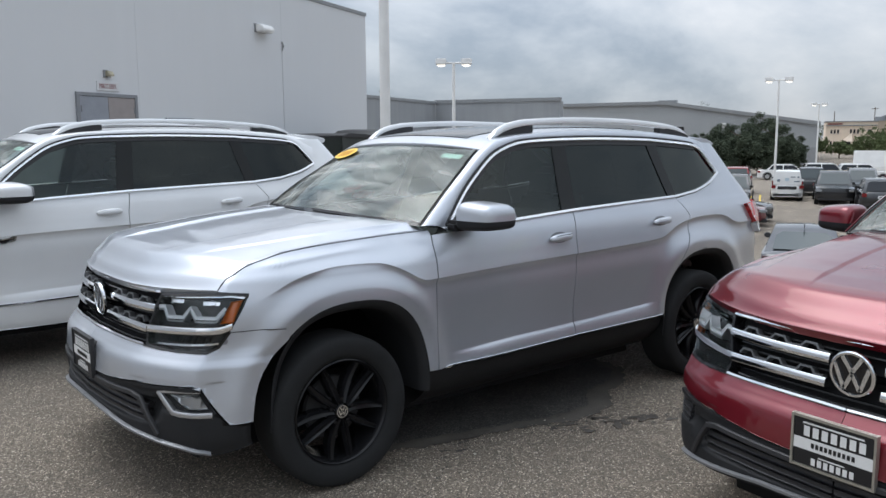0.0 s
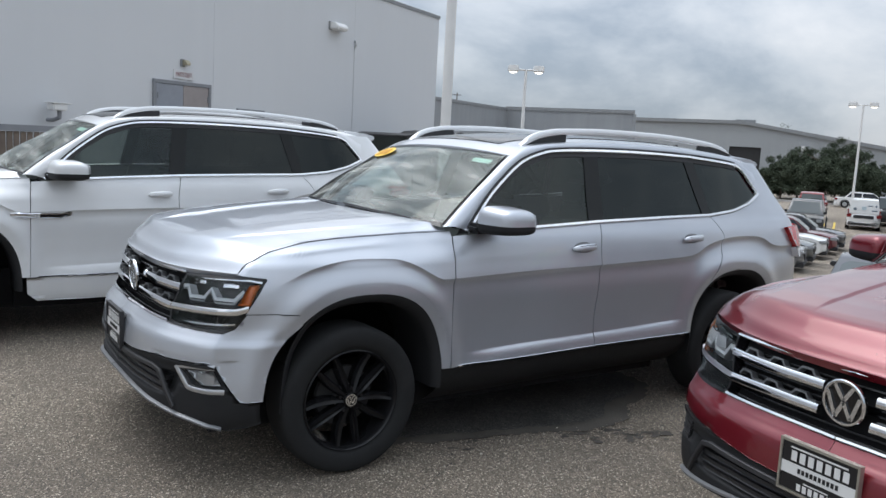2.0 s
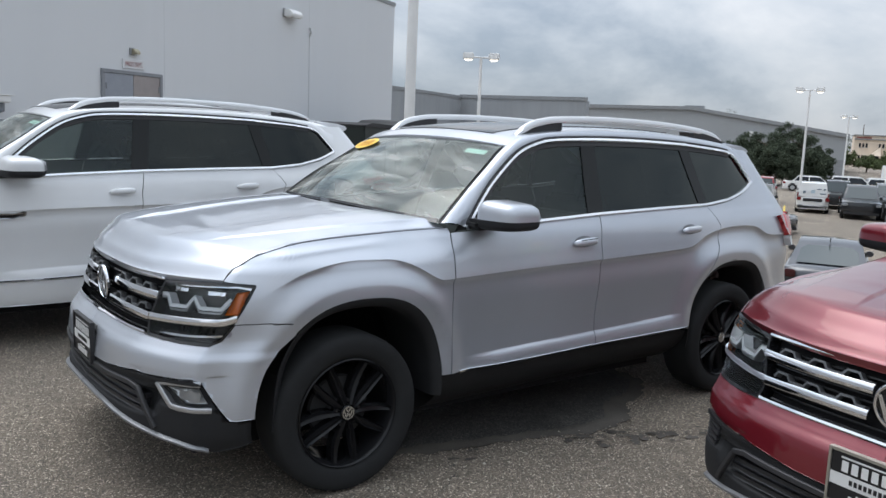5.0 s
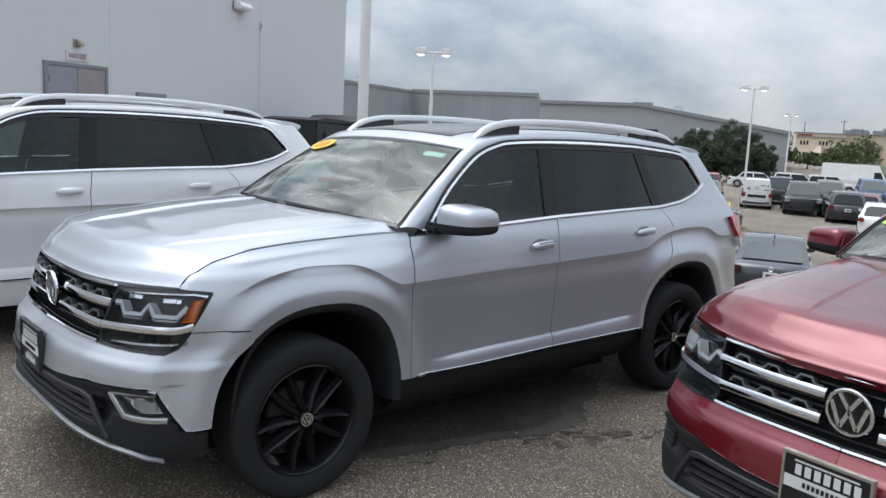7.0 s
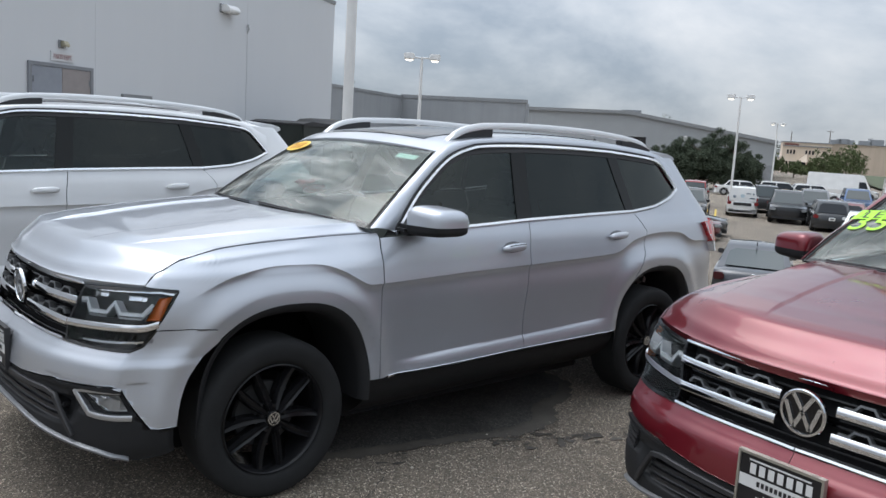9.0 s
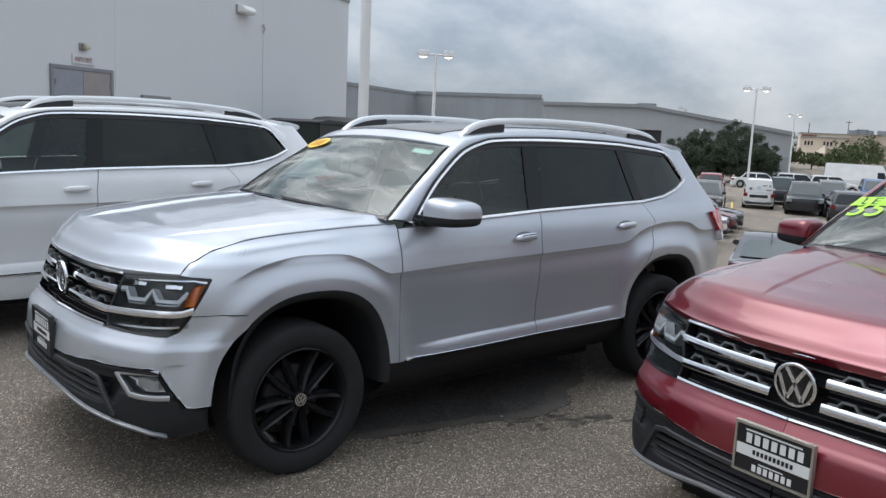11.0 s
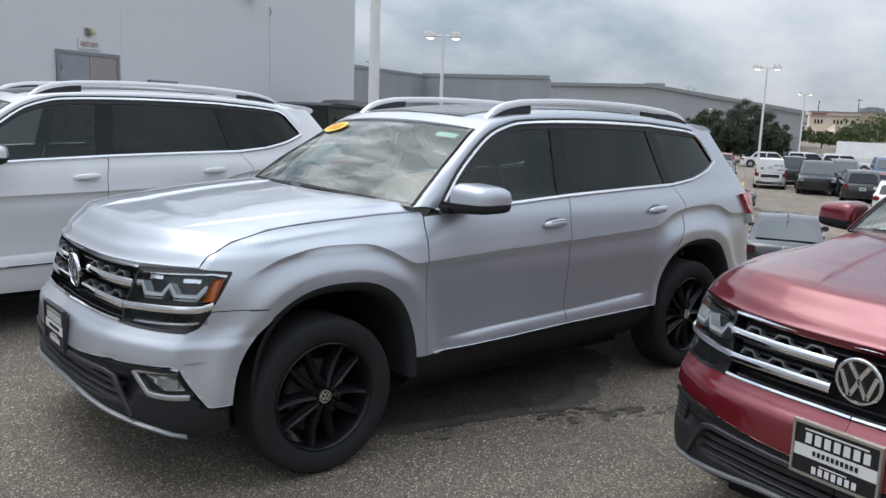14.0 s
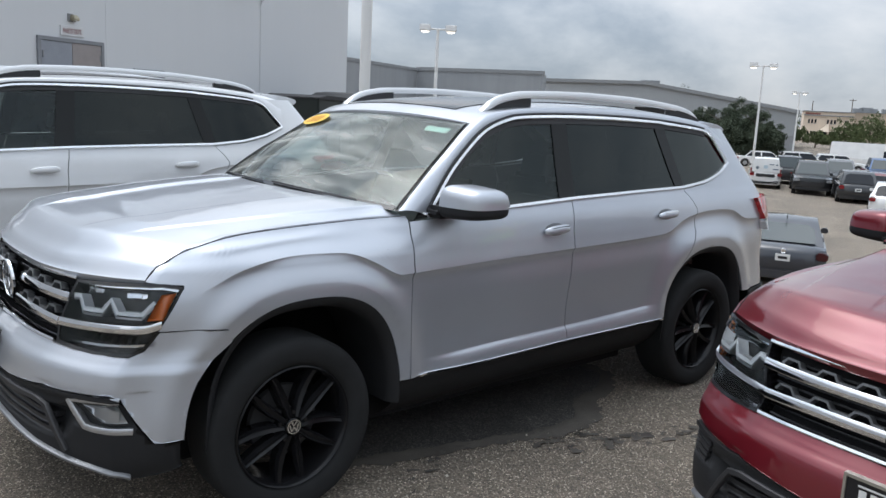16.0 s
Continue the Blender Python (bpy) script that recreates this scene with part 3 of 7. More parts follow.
def resample(points, gap):
    out = [points[0]]
    for a, b in zip(points, points[1:]):
        n = max(1, int(math.hypot(b[0] - a[0], b[1] - a[1]) / gap))
        out += [(a[0] + (b[0] - a[0]) * k / n, a[1] + (b[1] - a[1]) * k / n) for k in range(1, n + 1)]
    return out


def strip_bm(points, half, low=-0.004, high=0.006, round_=0.35, bm=None, gap=0.03, mirror=False, closed=False):
    """A moulding that follows an outline on the skin."""
    bm = bm or bmesh.new()
    pts = resample(points, gap)
    rows = []
    for i, (u, z) in enumerate(pts):
        if closed:
            a, b = pts[(i - 1) % (len(pts) - 1)], pts[(i + 1) % (len(pts) - 1)]
        else:
            a, b = pts[max(i - 1, 0)], pts[min(i + 1, len(pts) - 1)]
        tu, tz = b[0] - a[0], b[1] - a[1]
        n = math.hypot(tu, tz) or 1
        pu, pz = -tz / n, tu / n
        sec = []
        for k, o in ((-1, low), (-1, high * (1 - round_)), (-(1 - round_), high), (1 - round_, high), (1, high * (1 - round_)), (1, low)):
            q = skin(u + pu * half * k, z + pz * half * k) + skin_normal(u, z) * o
            sec.append(bm.verts.new((q.x, -q.y if mirror else q.y, q.z)))
        rows.append(sec)
    for p, q in zip(rows, rows[1:]):
        for k in range(5):
            bm.faces.new((p[k], p[k + 1], q[k + 1], q[k]))
    bm.faces.new(rows[0])
    bm.faces.new(rows[-1][::-1])
    return bm


def patch_bm(f, na, nb, bm=None, lip=None):
    """A sheet through f(a, b), a and b from 0 to 1."""
    bm = bm or bmesh.new()
    g = [[bm.verts.new(f(i / na, j / nb)) for j in range(nb + 1)] for i in range(na + 1)]
    for i in range(na):
        for j in range(nb):
            bm.faces.new((g[i][j], g[i + 1][j], g[i + 1][j + 1], g[i][j + 1]))
    if lip:
        edge = [e for e in bm.edges if len(e.link_faces) == 1]
        r = bmesh.ops.extrude_edge_only(bm, edges=edge)
        bmesh.ops.translate(bm, vec=lip, verts=[v for v in r["geom"] if isinstance(v, bmesh.types.BMVert)])
    return bm


def lathe(profile, sides=48, axis="y", bm=None):
    """(radius, along) pairs turned about the axis y."""
    bm = bm or bmesh.new()
    rings = []
    for r, y in profile:
        rings.append([bm.verts.new((r * math.cos(2 * math.pi * k / sides), y, r * math.sin(2 * math.pi * k / sides))) for k in range(sides)])
    for p, q in zip(rings, rings[1:]):
        for k in range(sides):
            bm.faces.new((p[k], p[(k + 1) % sides], q[(k + 1) % sides], q[k]))
    return bm


def curve3(points, n=8):
    return [Vector(p) for p in spline([tuple(p) for p in points], n)]


def along3(points, t):
    k = t * (len(points) - 1)
    i = min(int(k), len(points) - 2)
    return points[i].lerp(points[i + 1], k - i)


# ---------------------------------------------------------------- car materials
def paint(name, base, flake=0.0, rough=0.35, metal=0.0):
    m = Mat(name, base, rough, metal, Coat_Weight=1.0, Coat_Roughness=0.04)
    big = m.noise(1.3, 3.0)
    lo, hi = tuple(c * 0.95 for c in base), tuple(min(1, c * 1.04) for c in base)
    col = m.ramp(big, [(0.35, lo), (0.65, hi)])
    if flake:
        fl = m.noise(900.0, 1.0)
        col = m.blend(flake, col, m.ramp(fl, [(0.3, tuple(c * 0.6 for c in base)), (0.7, tuple(min(1, c * 1.35) for c in base))]))
    m.color(col)
    dust = m.noise(6.0, 5.0)
    m.rough(dust, rough - 0.05, rough + 0.06)
    orange = m.noise(140.0, 1.0)
    n = m.node("ShaderNodeBump", Strength=0.015, Distance=0.002)
    m.link(orange, n.inputs["Height"])
    m.link(n.outputs["Normal"], m.b.inputs["Coat Normal"])
    return m.m


def glass(name, tint, ior=1.5, gloss=1.0, rough=0.02, film=0.0):
    """Window glass: a tinted clear pane with a mirror gloss that grows towards the edge of sight."""
    m = bpy.data.materials.new(name)
    m.use_nodes = True
    t = m.node_tree
    t.nodes.clear()
    out = t.nodes.new("ShaderNodeOutputMaterial")
    mix = t.nodes.new("ShaderNodeMixShader")
    clear = t.nodes.new("ShaderNodeBsdfTransparent")
    clear.inputs["Color"].default_value = (*tint, 1)
    shine = t.nodes.new("ShaderNodeBsdfGlossy")
    shine.inputs["Roughness"].default_value = rough
    shine.inputs["Color"].default_value = (0.93 * gloss, gloss, 0.96 * gloss, 1)
    fr = t.nodes.new("ShaderNodeFresnel")
    fr.inputs["IOR"].default_value = ior
    t.links.new(fr.outputs[0], mix.inputs[0])
    t.links.new(clear.outputs[0], mix.inputs[1])
    t.links.new(shine.outputs[0], mix.inputs[2])
    last = mix
    if film:                                        # dust in slanting streaks, made pale enough to paint in reflected cloud and haze
        co, mp = t.nodes.new("ShaderNodeTexCoord"), t.nodes.new("ShaderNodeMapping")
        mp.inputs["Rotation"].default_value = (0.0, 0.0, 0.9)
        mp.inputs["Scale"].default_value = (9.0, 1.3, 1.0)
        nz = t.nodes.new("ShaderNodeTexNoise")
        nz.inputs["Scale"].default_value, nz.inputs["Detail"].default_value = 1.6, 5.0
        amount = t.nodes.new("ShaderNodeMapRange")
        for k, v in (("From Min", 0.44), ("From Max", 0.74), ("To Min", 0.05), ("To Max", film)):
            amount.inputs[k].default_value = v
        dust = t.nodes.new("ShaderNodeBsdfDiffuse")
        dust.inputs["Color"].default_value = (0.62, 0.62, 0.58, 1)
        last = t.nodes.new("ShaderNodeMixShader")
        t.links.new(co.outputs["Object"], mp.inputs["Vector"])
        t.links.new(mp.outputs["Vector"], nz.inputs["Vector"])
        t.links.new(nz.outputs["Fac"], amount.inputs["Value"])
        t.links.new(amount.outputs["Result"], last.inputs[0])
        t.links.new(mix.outputs[0], last.inputs[1])
        t.links.new(dust.outputs[0], last.inputs[2])
    t.links.new(last.outputs[0], out.inputs["Surface"])
    return m


M_SILVER = paint("silver_metallic_paint", (0.48, 0.505, 0.55), 0.12, 0.36, 0.62)
M_WHITEP = paint("white_car_paint", (0.63, 0.64, 0.65), 0.0, 0.35)
M_REDP = paint("dark_red_metallic_paint", (0.165, 0.0090, 0.0175), 0.15, 0.29, 0.42)
M_PIT = grained("black_grille_mesh", (0.012, 0.012, 0.013), 0.7, Specular_IOR_Level=0.15)
M_WIRE = grained("dark_satin_grille_wire", (0.13, 0.135, 0.14), 0.35, 0.1, 5.0, 200.0, 0.0, 0.6)
M_CHROME = Mat("chrome", (0.82, 0.83, 0.85), 0.07, 1.0).m
M_TRIM = Mat("bright_trim", (0.86, 0.87, 0.89), 0.25, 1.0).m
M_RAIL = grained("silver_rail_finish", (0.78, 0.79, 0.80), 0.38, 0.05, 5.0, 200.0, 0.0, 0.6)
M_SATIN = grained("satin_silver_plastic", (0.50, 0.51, 0.53), 0.32, 0.06, 5.0, 200.0, 0.0, 0.85)
M_CLAD = grained("black_textured_cladding", (0.019, 0.0195, 0.021), 0.62, 0.2, 4.0, 400.0, 0.12, Specular_IOR_Level=0.22)
M_GLOSSBLACK = Mat("gloss_black_trim", (0.008, 0.008, 0.009), 0.10).m
# body grey darkened to paint the shade inside the handle cups
M_CUP_SHADE = grained("grey_cup_shade_paint", (0.16, 0.165, 0.175), 0.45, 0.08, 6.0, 200.0)
M_PILLAR = Mat("black_pillar_film", (0.012, 0.013, 0.013), 0.3, Specular_IOR_Level=0.2).m
M_SKID = grained("grey_satin_skid_plastic", (0.22, 0.225, 0.235), 0.42, 0.08, 5.0, 200.0, 0.0, 0.5)
M_RUBBER = grained("black_tyre_rubber", (0.019, 0.0195, 0.020), 0.9, 0.25, 5.0, 120.0, 0.1, Specular_IOR_Level=0.2)
M_RIM = grained("gloss_black_wheel_paint", (0.010, 0.010, 0.011), 0.18, 0.15, 4.0, 200.0, Specular_IOR_Level=0.22)
M_GLASS = glass("windscreen_glass", (0.80, 0.92, 0.86), 1.55, rough=0.03, film=0.5)
M_TINT = glass("tinted_side_glass", (0.33, 0.37, 0.35), 1.5)
M_PRIVACY = glass("dark_privacy_glass", (0.025, 0.03, 0.03), 1.45)
M_LAMPGLASS = glass("clear_lamp_cover", (0.93, 0.94, 0.95), 1.33)
M_LAMPIN = grained("dark_lamp_housing", (0.022, 0.023, 0.025), 0.25, 0.2, 20.0, 200.0)
M_DRL = Mat("frosted_light_guide", (0.78, 0.80, 0.82), 0.25).m
M_AMBER = Mat("amber_reflector", (0.72, 0.17, 0.02), 0.18, Coat_Weight=1.0).m
M_TAIL = Mat("red_tail_lamp_lens", (0.58, 0.03, 0.035), 0.12, Coat_Weight=1.0).m
M_CLOTH = grained("grey_seat_leather", (0.26, 0.255, 0.25), 0.6, 0.10, 5.0, 120.0)
M_DASH = grained("dark_dashboard_plastic", (0.045, 0.045, 0.047), 0.6, 0.2, 5.0, 200.0, 0.1)
M_PLATE = grained("black_plate_insert", (0.012, 0.012, 0.014), 0.35)
M_PLATEW = grained("white_plate_print", (0.66, 0.66, 0.65), 0.4, 0.04)
M_STICKER = grained("yellow_window_sticker", (0.86, 0.56, 0.08), 0.6, 0.06)
M_MINT = grained("pale_mint_paper", (0.58, 0.72, 0.68), 0.6, 0.06)


# ---------------------------------------------------------------- the car
SEAM = [(-0.654, 1.035), (-0.640, 1.085), (-0.526, 1.135), (-0.318, 1.174), (0.01, 1.196), (0.434, 1.214), (0.60, 1.226)]
WIN_LOW = [(0.70, 1.217), (0.80, 1.222), (1.20, 1.238), (1.726, 1.262), (2.29, 1.280), (2.79, 1.293), (3.06, 1.320), (3.32, 1.370), (3.60, 1.437)]
WIN_TOP = [(3.60, 1.437), (3.585, 1.48), (3.53, 1.575), (3.48, 1.613), (3.314, 1.640), (2.706, 1.680), (2.20, 1.690), (1.80, 1.688), (1.50, 1.678), (1.346, 1.660), (1.166, 1.600),
           (0.974, 1.472), (0.842, 1.362), (0.70, 1.217)]


def arch_line(k, rho, z_from, z_to, n=26):
    """The wheel opening's outline from its front foot, over the top, to its rear foot."""
    c, a, b = ARCHES[k]
    pts = []
    for i in range(n * 4 + 1):
        th = math.pi * (1 - i / (n * 4))
        cu, sz = math.cos(th), math.sin(th)
        pts.append((c + a * rho * math.copysign(abs(cu) ** 0.8, cu), 0.40 + b * rho * abs(sz) ** 0.8))
    front = [p for p in pts if p[0] < c and p[1] > z_from][::3]
    back = [p for p in pts if p[0] >= c and p[1] > z_to][::3]
    def foot(z, s):
        q = max(0.0, (1 - (max(0.0, z - 0.40) / (b * rho)) ** 2.5)) ** 0.4
        return (c + s * a * rho * q, z)
    return [foot(z_from, -1)] + front + back + [foot(z_to, 1)]


def split_by_crease(upper, lower, u0, u1):
    """Upper and lower outlines (each running from u1 back to u0) closed along the crease from u0 to u1."""
    a, b = (u0, crease_z(u0)), (u1, crease_z(u1))
    return [([a, b] + upper, 1, True), ([b, a] + lower, -1, True)]


ROOF_L = curve3([(0.552, -0.876, 1.248), (0.730, -0.827, 1.388), (0.906, -0.764, 1.504), (1.115, -0.700, 1.642), (1.30, -0.672, 1.708), (1.80, -0.650, 1.748), (2.40, -0.645, 1.755),
                 (2.90, -0.635, 1.735), (3.30, -0.620, 1.695), (3.50, -0.605, 1.655)], 8)
N_A = 3 * 8           # steps of ROOF_L that belong to the windscreen


def build_car(label, body_paint):
    car = thing("parked_suv", label, "car")

    def sides(name, make, material, parent=car, lab=""):
        """The same piece for the left and the right flank."""
        return [mesh_part(name, make(mirror), material, parent, lab) for mirror in (False, True)]

    # --- wings
    arch_f = arch_line(0, 1.0, 0.80, 0.487)
    upper = [(0.593, 1.06), (0.599, 1.13), (0.605, 1.205), (0.600, 1.226)] + SEAM[::-1][1:] + [(-0.500, 1.022), (-0.492, 1.012), (-0.50, 0.972)]
    lower = [(-0.545, 0.8575), (-0.40, 0.8575), (-0.300, 0.850)] + arch_f + [(0.583, 0.487), (0.588, 0.60), (0.592, 0.75), (0.594, 0.90)]
    wing = split_by_crease(upper, lower, -0.505, 0.591)
    wings = sides("front_wing", lambda m: panel_mesh(wing, mirror=m, su=0.03, sz=0.0075), body_paint)

    # --- doors
    d_up = [(1.685, 1.10), (1.712, 1.258)] + [p for p in WIN_LOW[::-1] if 0.9 < p[0] < 1.7] + [(0.80, 1.212), (0.611, 1.198), (0.602, 1.10)]
    d_lo = [(0.5985, 0.90), (0.5955, 0.70), (0.588, 0.487), (1.10, 0.489), (1.668, 0.502), (1.672, 0.72), (1.684, 0.93)]
    front_door = split_by_crease(d_up, d_lo, 0.5965, 1.684)
    doors_f = sides("front_door", lambda m: panel_mesh(front_door, mirror=m, su=0.05), body_paint)
    arch_r = arch_line(1, 1.0, 0.508, 0.56)
    c_fr = [p for p in arch_r if p[0] < 2.70]
    r_up = [(2.902, 1.16), (2.868, 1.21), (2.80, 1.286)] + [p for p in WIN_LOW[::-1] if 1.73 < p[0] < 2.75] + [(1.718, 1.256), (1.691, 1.10)]
    r_lo = [(1.690, 0.93), (1.678, 0.72), (1.674, 0.502), (2.10, 0.503), (2.548, 0.502)] + [(u - 0.004, z) for u, z in c_fr[1:]] + [(2.78, 0.90), (2.87, 1.02)]
    rear_door = split_by_crease(r_up, r_lo, 1.690, 2.896)
    doors_r = sides("rear_door", lambda m: panel_mesh(rear_door, mirror=m, su=0.05), body_paint)

    # --- rear quarter with the D-pillar
    q_up = [(4.16, 1.30), (4.16, 1.66), (3.48, 1.665), (3.50, 1.625), (3.55, 1.585), (3.612, 1.48), (3.625, 1.432), (3.33, 1.358), (3.07, 1.308), (2.808, 1.282), (2.875, 1.21), (2.908, 1.16)]
    q_lo = [(2.878, 1.02), (2.79, 0.90), (2.70, 0.80)] + [p for p in arch_r if p[0] > 2.70] + [(3.62, 0.56), (4.16, 0.56), (4.16, 0.9)]
    quarter = split_by_crease(q_up, q_lo, 2.900, 4.16)
    sides("rear_quarter_panel", lambda m: panel_mesh(quarter, mirror=m, su=0.04), body_paint)
    mesh_part("tailgate", panel_mesh([([(4.166, 0.62), (U_REAR - 0.001, 0.62), (U_REAR - 0.001, 1.66), (4.166, 1.66)], 1)], both=True, su=0.1, sz=0.1), body_paint, car)
    sides("tail_lamp", lambda m: panel_mesh([([(3.74, 1.192), (4.16, 1.20), (4.16, 1.045), (3.845, 1.045), (3.79, 1.10)], 1)], 0.030, 0.05, m), M_TAIL)
    sides("reversing_lamp", lambda m: panel_mesh([([(3.850, 1.040), (4.16, 1.040), (4.16, 0.965), (3.90, 0.965)], 1)], 0.026, 0.05, m), M_DRL)
    mesh_part("rear_bumper", panel_mesh([([(3.60, 0.30), (3.60, 0.548), (U_REAR - 0.001, 0.56), (U_REAR - 0.001, 0.30)], 1)], 0.01, both=True, su=0.1, sz=0.1), M_CLAD, car)

    # --- nose
    up_b = [(U_FRONT + 0.001, 0.772), (-1.35, 0.772), (-1.06, 0.774), (-0.98, 0.770), (-0.80, 0.762), (-0.62, 0.764), (-0.575, 0.785), (-0.540, 0.853), (-0.40, 0.854), (-0.296, 0.846)]
    ar = [p for p in arch_line(0, 1.0, 0.444, 0.487) if p[0] < 0 and p[1] < 0.82]
    lo_b = ar[::-1] + [(-0.474, 0.446), (-0.540, 0.53), (-0.597, 0.612), (-0.64, 0.624), (-0.905, 0.614), (-0.96, 0.620), (-1.194, 0.594), (U_FRONT + 0.001, 0.584)]

    def bumper_shape(u, z):
        """A shelf under the lamps."""
        return 0.010 * sstep(0.742, 0.695, z) - 0.012 * sstep(0.642, 0.632, z) * sstep(-1.02, -0.90, u) * sstep(-0.44, -0.56, u)

    bump = mesh_part("front_bumper", panel_mesh([(up_b + lo_b, 1)], both=True, su=0.03, sz=0.014, bulge=bumper_shape), body_paint, car)
    low = [(U_FRONT + 0.001, 0.578), (-1.194, 0.588), (-0.96, 0.614), (-0.905, 0.608), (-0.64, 0.618), (-0.604, 0.606), (-0.547, 0.526), (-0.480, 0.440), (-0.392, 0.438),
           (-0.394, 0.33), (-0.55, 0.290), (-0.71, 0.325), (-0.914, 0.352), (-1.2, 0.392), (U_FRONT + 0.001, 0.402)]

    def chin(u, z):
        intake = sstep(0.435, 0.45, z) * sstep(0.560, 0.545, z) * sstep(-0.80, -0.90, u - 0.5 * (z - 0.46))
        fog = sstep(0.492, 0.51, z) * sstep(0.600, 0.585, z) * sstep(-0.80, -0.76, u) * sstep(-0.53 , -0.56, u)
        return -0.05 * intake - 0.022 * fog + 0.009 * sstep(0.575, 0.605, z)

    clad = mesh_part("lower_bumper", panel_mesh([(low, 1)], both=True, su=0.03, sz=0.02, bulge=chin), M_CLAD, car, "black textured plastic lower bumper")
    for z in (0.458, 0.489, 0.520):
        bm = strip_bm([(U_FRONT + 0.004, z), (-1.1, z + 0.002), (-0.905 + 0.4 * (z - 0.48), z - 0.010)], 0.010, -0.05, -0.012)
        strip_bm([(U_FRONT + 0.004, z), (-1.1, z + 0.002), (-0.905 + 0.4 * (z - 0.48), z - 0.010)], 0.010, -0.05, -0.012, bm=bm, mirror=True)
        part("intake_slat", bm, M_BLACK, car, smooth=True)
    for m in (False, True):
        bm = strip_bm([(U_FRONT + 0.004, 0.548), (-1.2, 0.556), (-0.99, 0.560), (-0.93, 0.545), (-0.87, 0.46), (-0.82, 0.39)], 0.012, -0.004, 0.014, mirror=m)
        part("intake_moulding", bm, M_BLACK, car, smooth=True)
        bm = strip_bm([(U_FRONT + 0.004, 0.425), (-1.2, 0.415), (-0.914, 0.374), (-0.71, 0.345), (-0.60, 0.318), (-0.575, 0.308)], 0.008, -0.004, 0.018, mirror=m)
        part("skid_strip", bm, M_SKID, car, "satin silver skid strip", smooth=True)
        bm = strip_bm([(-0.600, 0.606), (-0.70, 0.604), (-0.80, 0.596), (-0.815, 0.588), (-0.735, 0.502), (-0.70, 0.497), (-0.545, 0.491)], 0.012, -0.02, 0.006, mirror=m)
        fogb = part("fog_lamp_surround", bm, M_SATIN, car, "satin chrome bracket", smooth=True)
        lamp = mesh_part("fog_lamp", panel_mesh([([(-0.765, 0.578), (-0.605, 0.588), (-0.563, 0.518), (-0.672, 0.522)], 1)], -0.016, 0.02, m, bulge=lambda u, z: 0.010 * math.exp(-((u + 0.64) / 0.07) ** 2)),
                         M_SATIN, car, "clear fog lamp")
        mesh_part("fog_lens", panel_mesh([([(-0.770, 0.582), (-0.602, 0.592), (-0.558, 0.514), (-0.676, 0.518)], 1)], 0.0, 0.0, m), M_LAMPGLASS, lamp)
        bm = bmesh.new()
        q, nn = skin(-0.405, 0.535), skin_normal(-0.405, 0.535)
        lathe([(0.001, 0.004), (0.010, 0.004), (0.013, 0.0), (0.014, -0.006)], 16, bm=bm)
        rot = Vector((0, 1, 0)).rotation_difference(nn).to_matrix().to_4x4()
        bmesh.ops.transform(bm, matrix=Matrix.Translation(q + nn * 0.002) @ rot, verts=bm.verts[:])
        if m:
            bmesh.ops.scale(bm, vec=(1, -1, 1), verts=bm.verts[:])
        part("parking_sensor", bm, M_SATIN, bump, smooth=True)

    # --- grille
    gr = [(U_FRONT + 0.001, 0.778), (-1.06, 0.780), (-0.984, 0.778), (-1.006, 0.86), (-0.970, 0.945), (-0.950, 1.014), (U_FRONT + 0.001, 1.018)]
    grille = mesh_part("grille", panel_mesh([(gr, 1)], -0.055, 0.0, both=True, sz=0.05), M_PIT, car, "black slatted radiator grille")
    for z0 in (0.79, 0.815, 0.895, 0.915, 0.978):
        bm = bmesh.new()
        for m in (False, True):
            strip_bm([(U_FRONT + 0.002, z0), (-1.0, z0)], 0.004, -0.055, -0.03, bm=bm, mirror=m, gap=0.06)
        part("slat", bm, M_GLOSSBLACK, grille)
    for zb, zo in ((0.940, 0.942), (0.852, 0.846)):
        for m in (False, True):
            bm = strip_bm([(-1.375, zb), (-1.16, zb), (-0.965 if zb > 0.9 else -0.995, zo)], 0.0165, -0.03, 0.008, 0.4, mirror=m)
            part("chrome_bar", bm, M_CHROME, grille, "chrome grille bar", smooth=True)
            pts, u = [], -1.36
            while u < -1.02:
                pts += [(u, zb + 0.020), (u + 0.030, zb + 0.020), (u + 0.044, zb + 0.040), (u + 0.082, zb + 0.040), (u + 0.096, zb + 0.020)]
                u += 0.118
            bm = strip_bm(pts, 0.0042, -0.03, 0.0, 0.3, mirror=m, gap=0.02)
            part("stepped_wire", bm, M_WIRE, grille)
    for zc, zo, hw in ((1.014, 1.013, 0.006), (0.779, 0.776, 0.006)):
        bm = bmesh.new()
        for m in (False, True):
            strip_bm([(U_FRONT + 0.002, zc), (-1.2, zc), (-0.955 if zc > 0.9 else -0.985, zo)], hw, -0.03, 0.008, bm=bm, mirror=m)
        part("chrome_line", bm, M_CHROME, grille, smooth=True)

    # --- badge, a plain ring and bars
    def badge(parent, r, where, depth=0.007):
        bm = lathe([(0.001, 0.0), (r * 0.86, 0.0), (r * 0.86, -depth * 0.2)], 40)
        bmesh.ops.transform(bm, matrix=where, verts=bm.verts[:])
        disc = part("badge", bm, M_GLOSSBLACK, parent, "round chrome emblem", smooth=True)
        bm = lathe([(r * 0.84, -0.002), (r * 0.86, -depth), (r * 0.95, -depth * 1.1), (r, -depth * 0.6), (r, 0.006)], 40)
        bmesh.ops.transform(bm, matrix=where, verts=bm.verts[:])
        part("ring", bm, M_CHROME, disc, smooth=True)
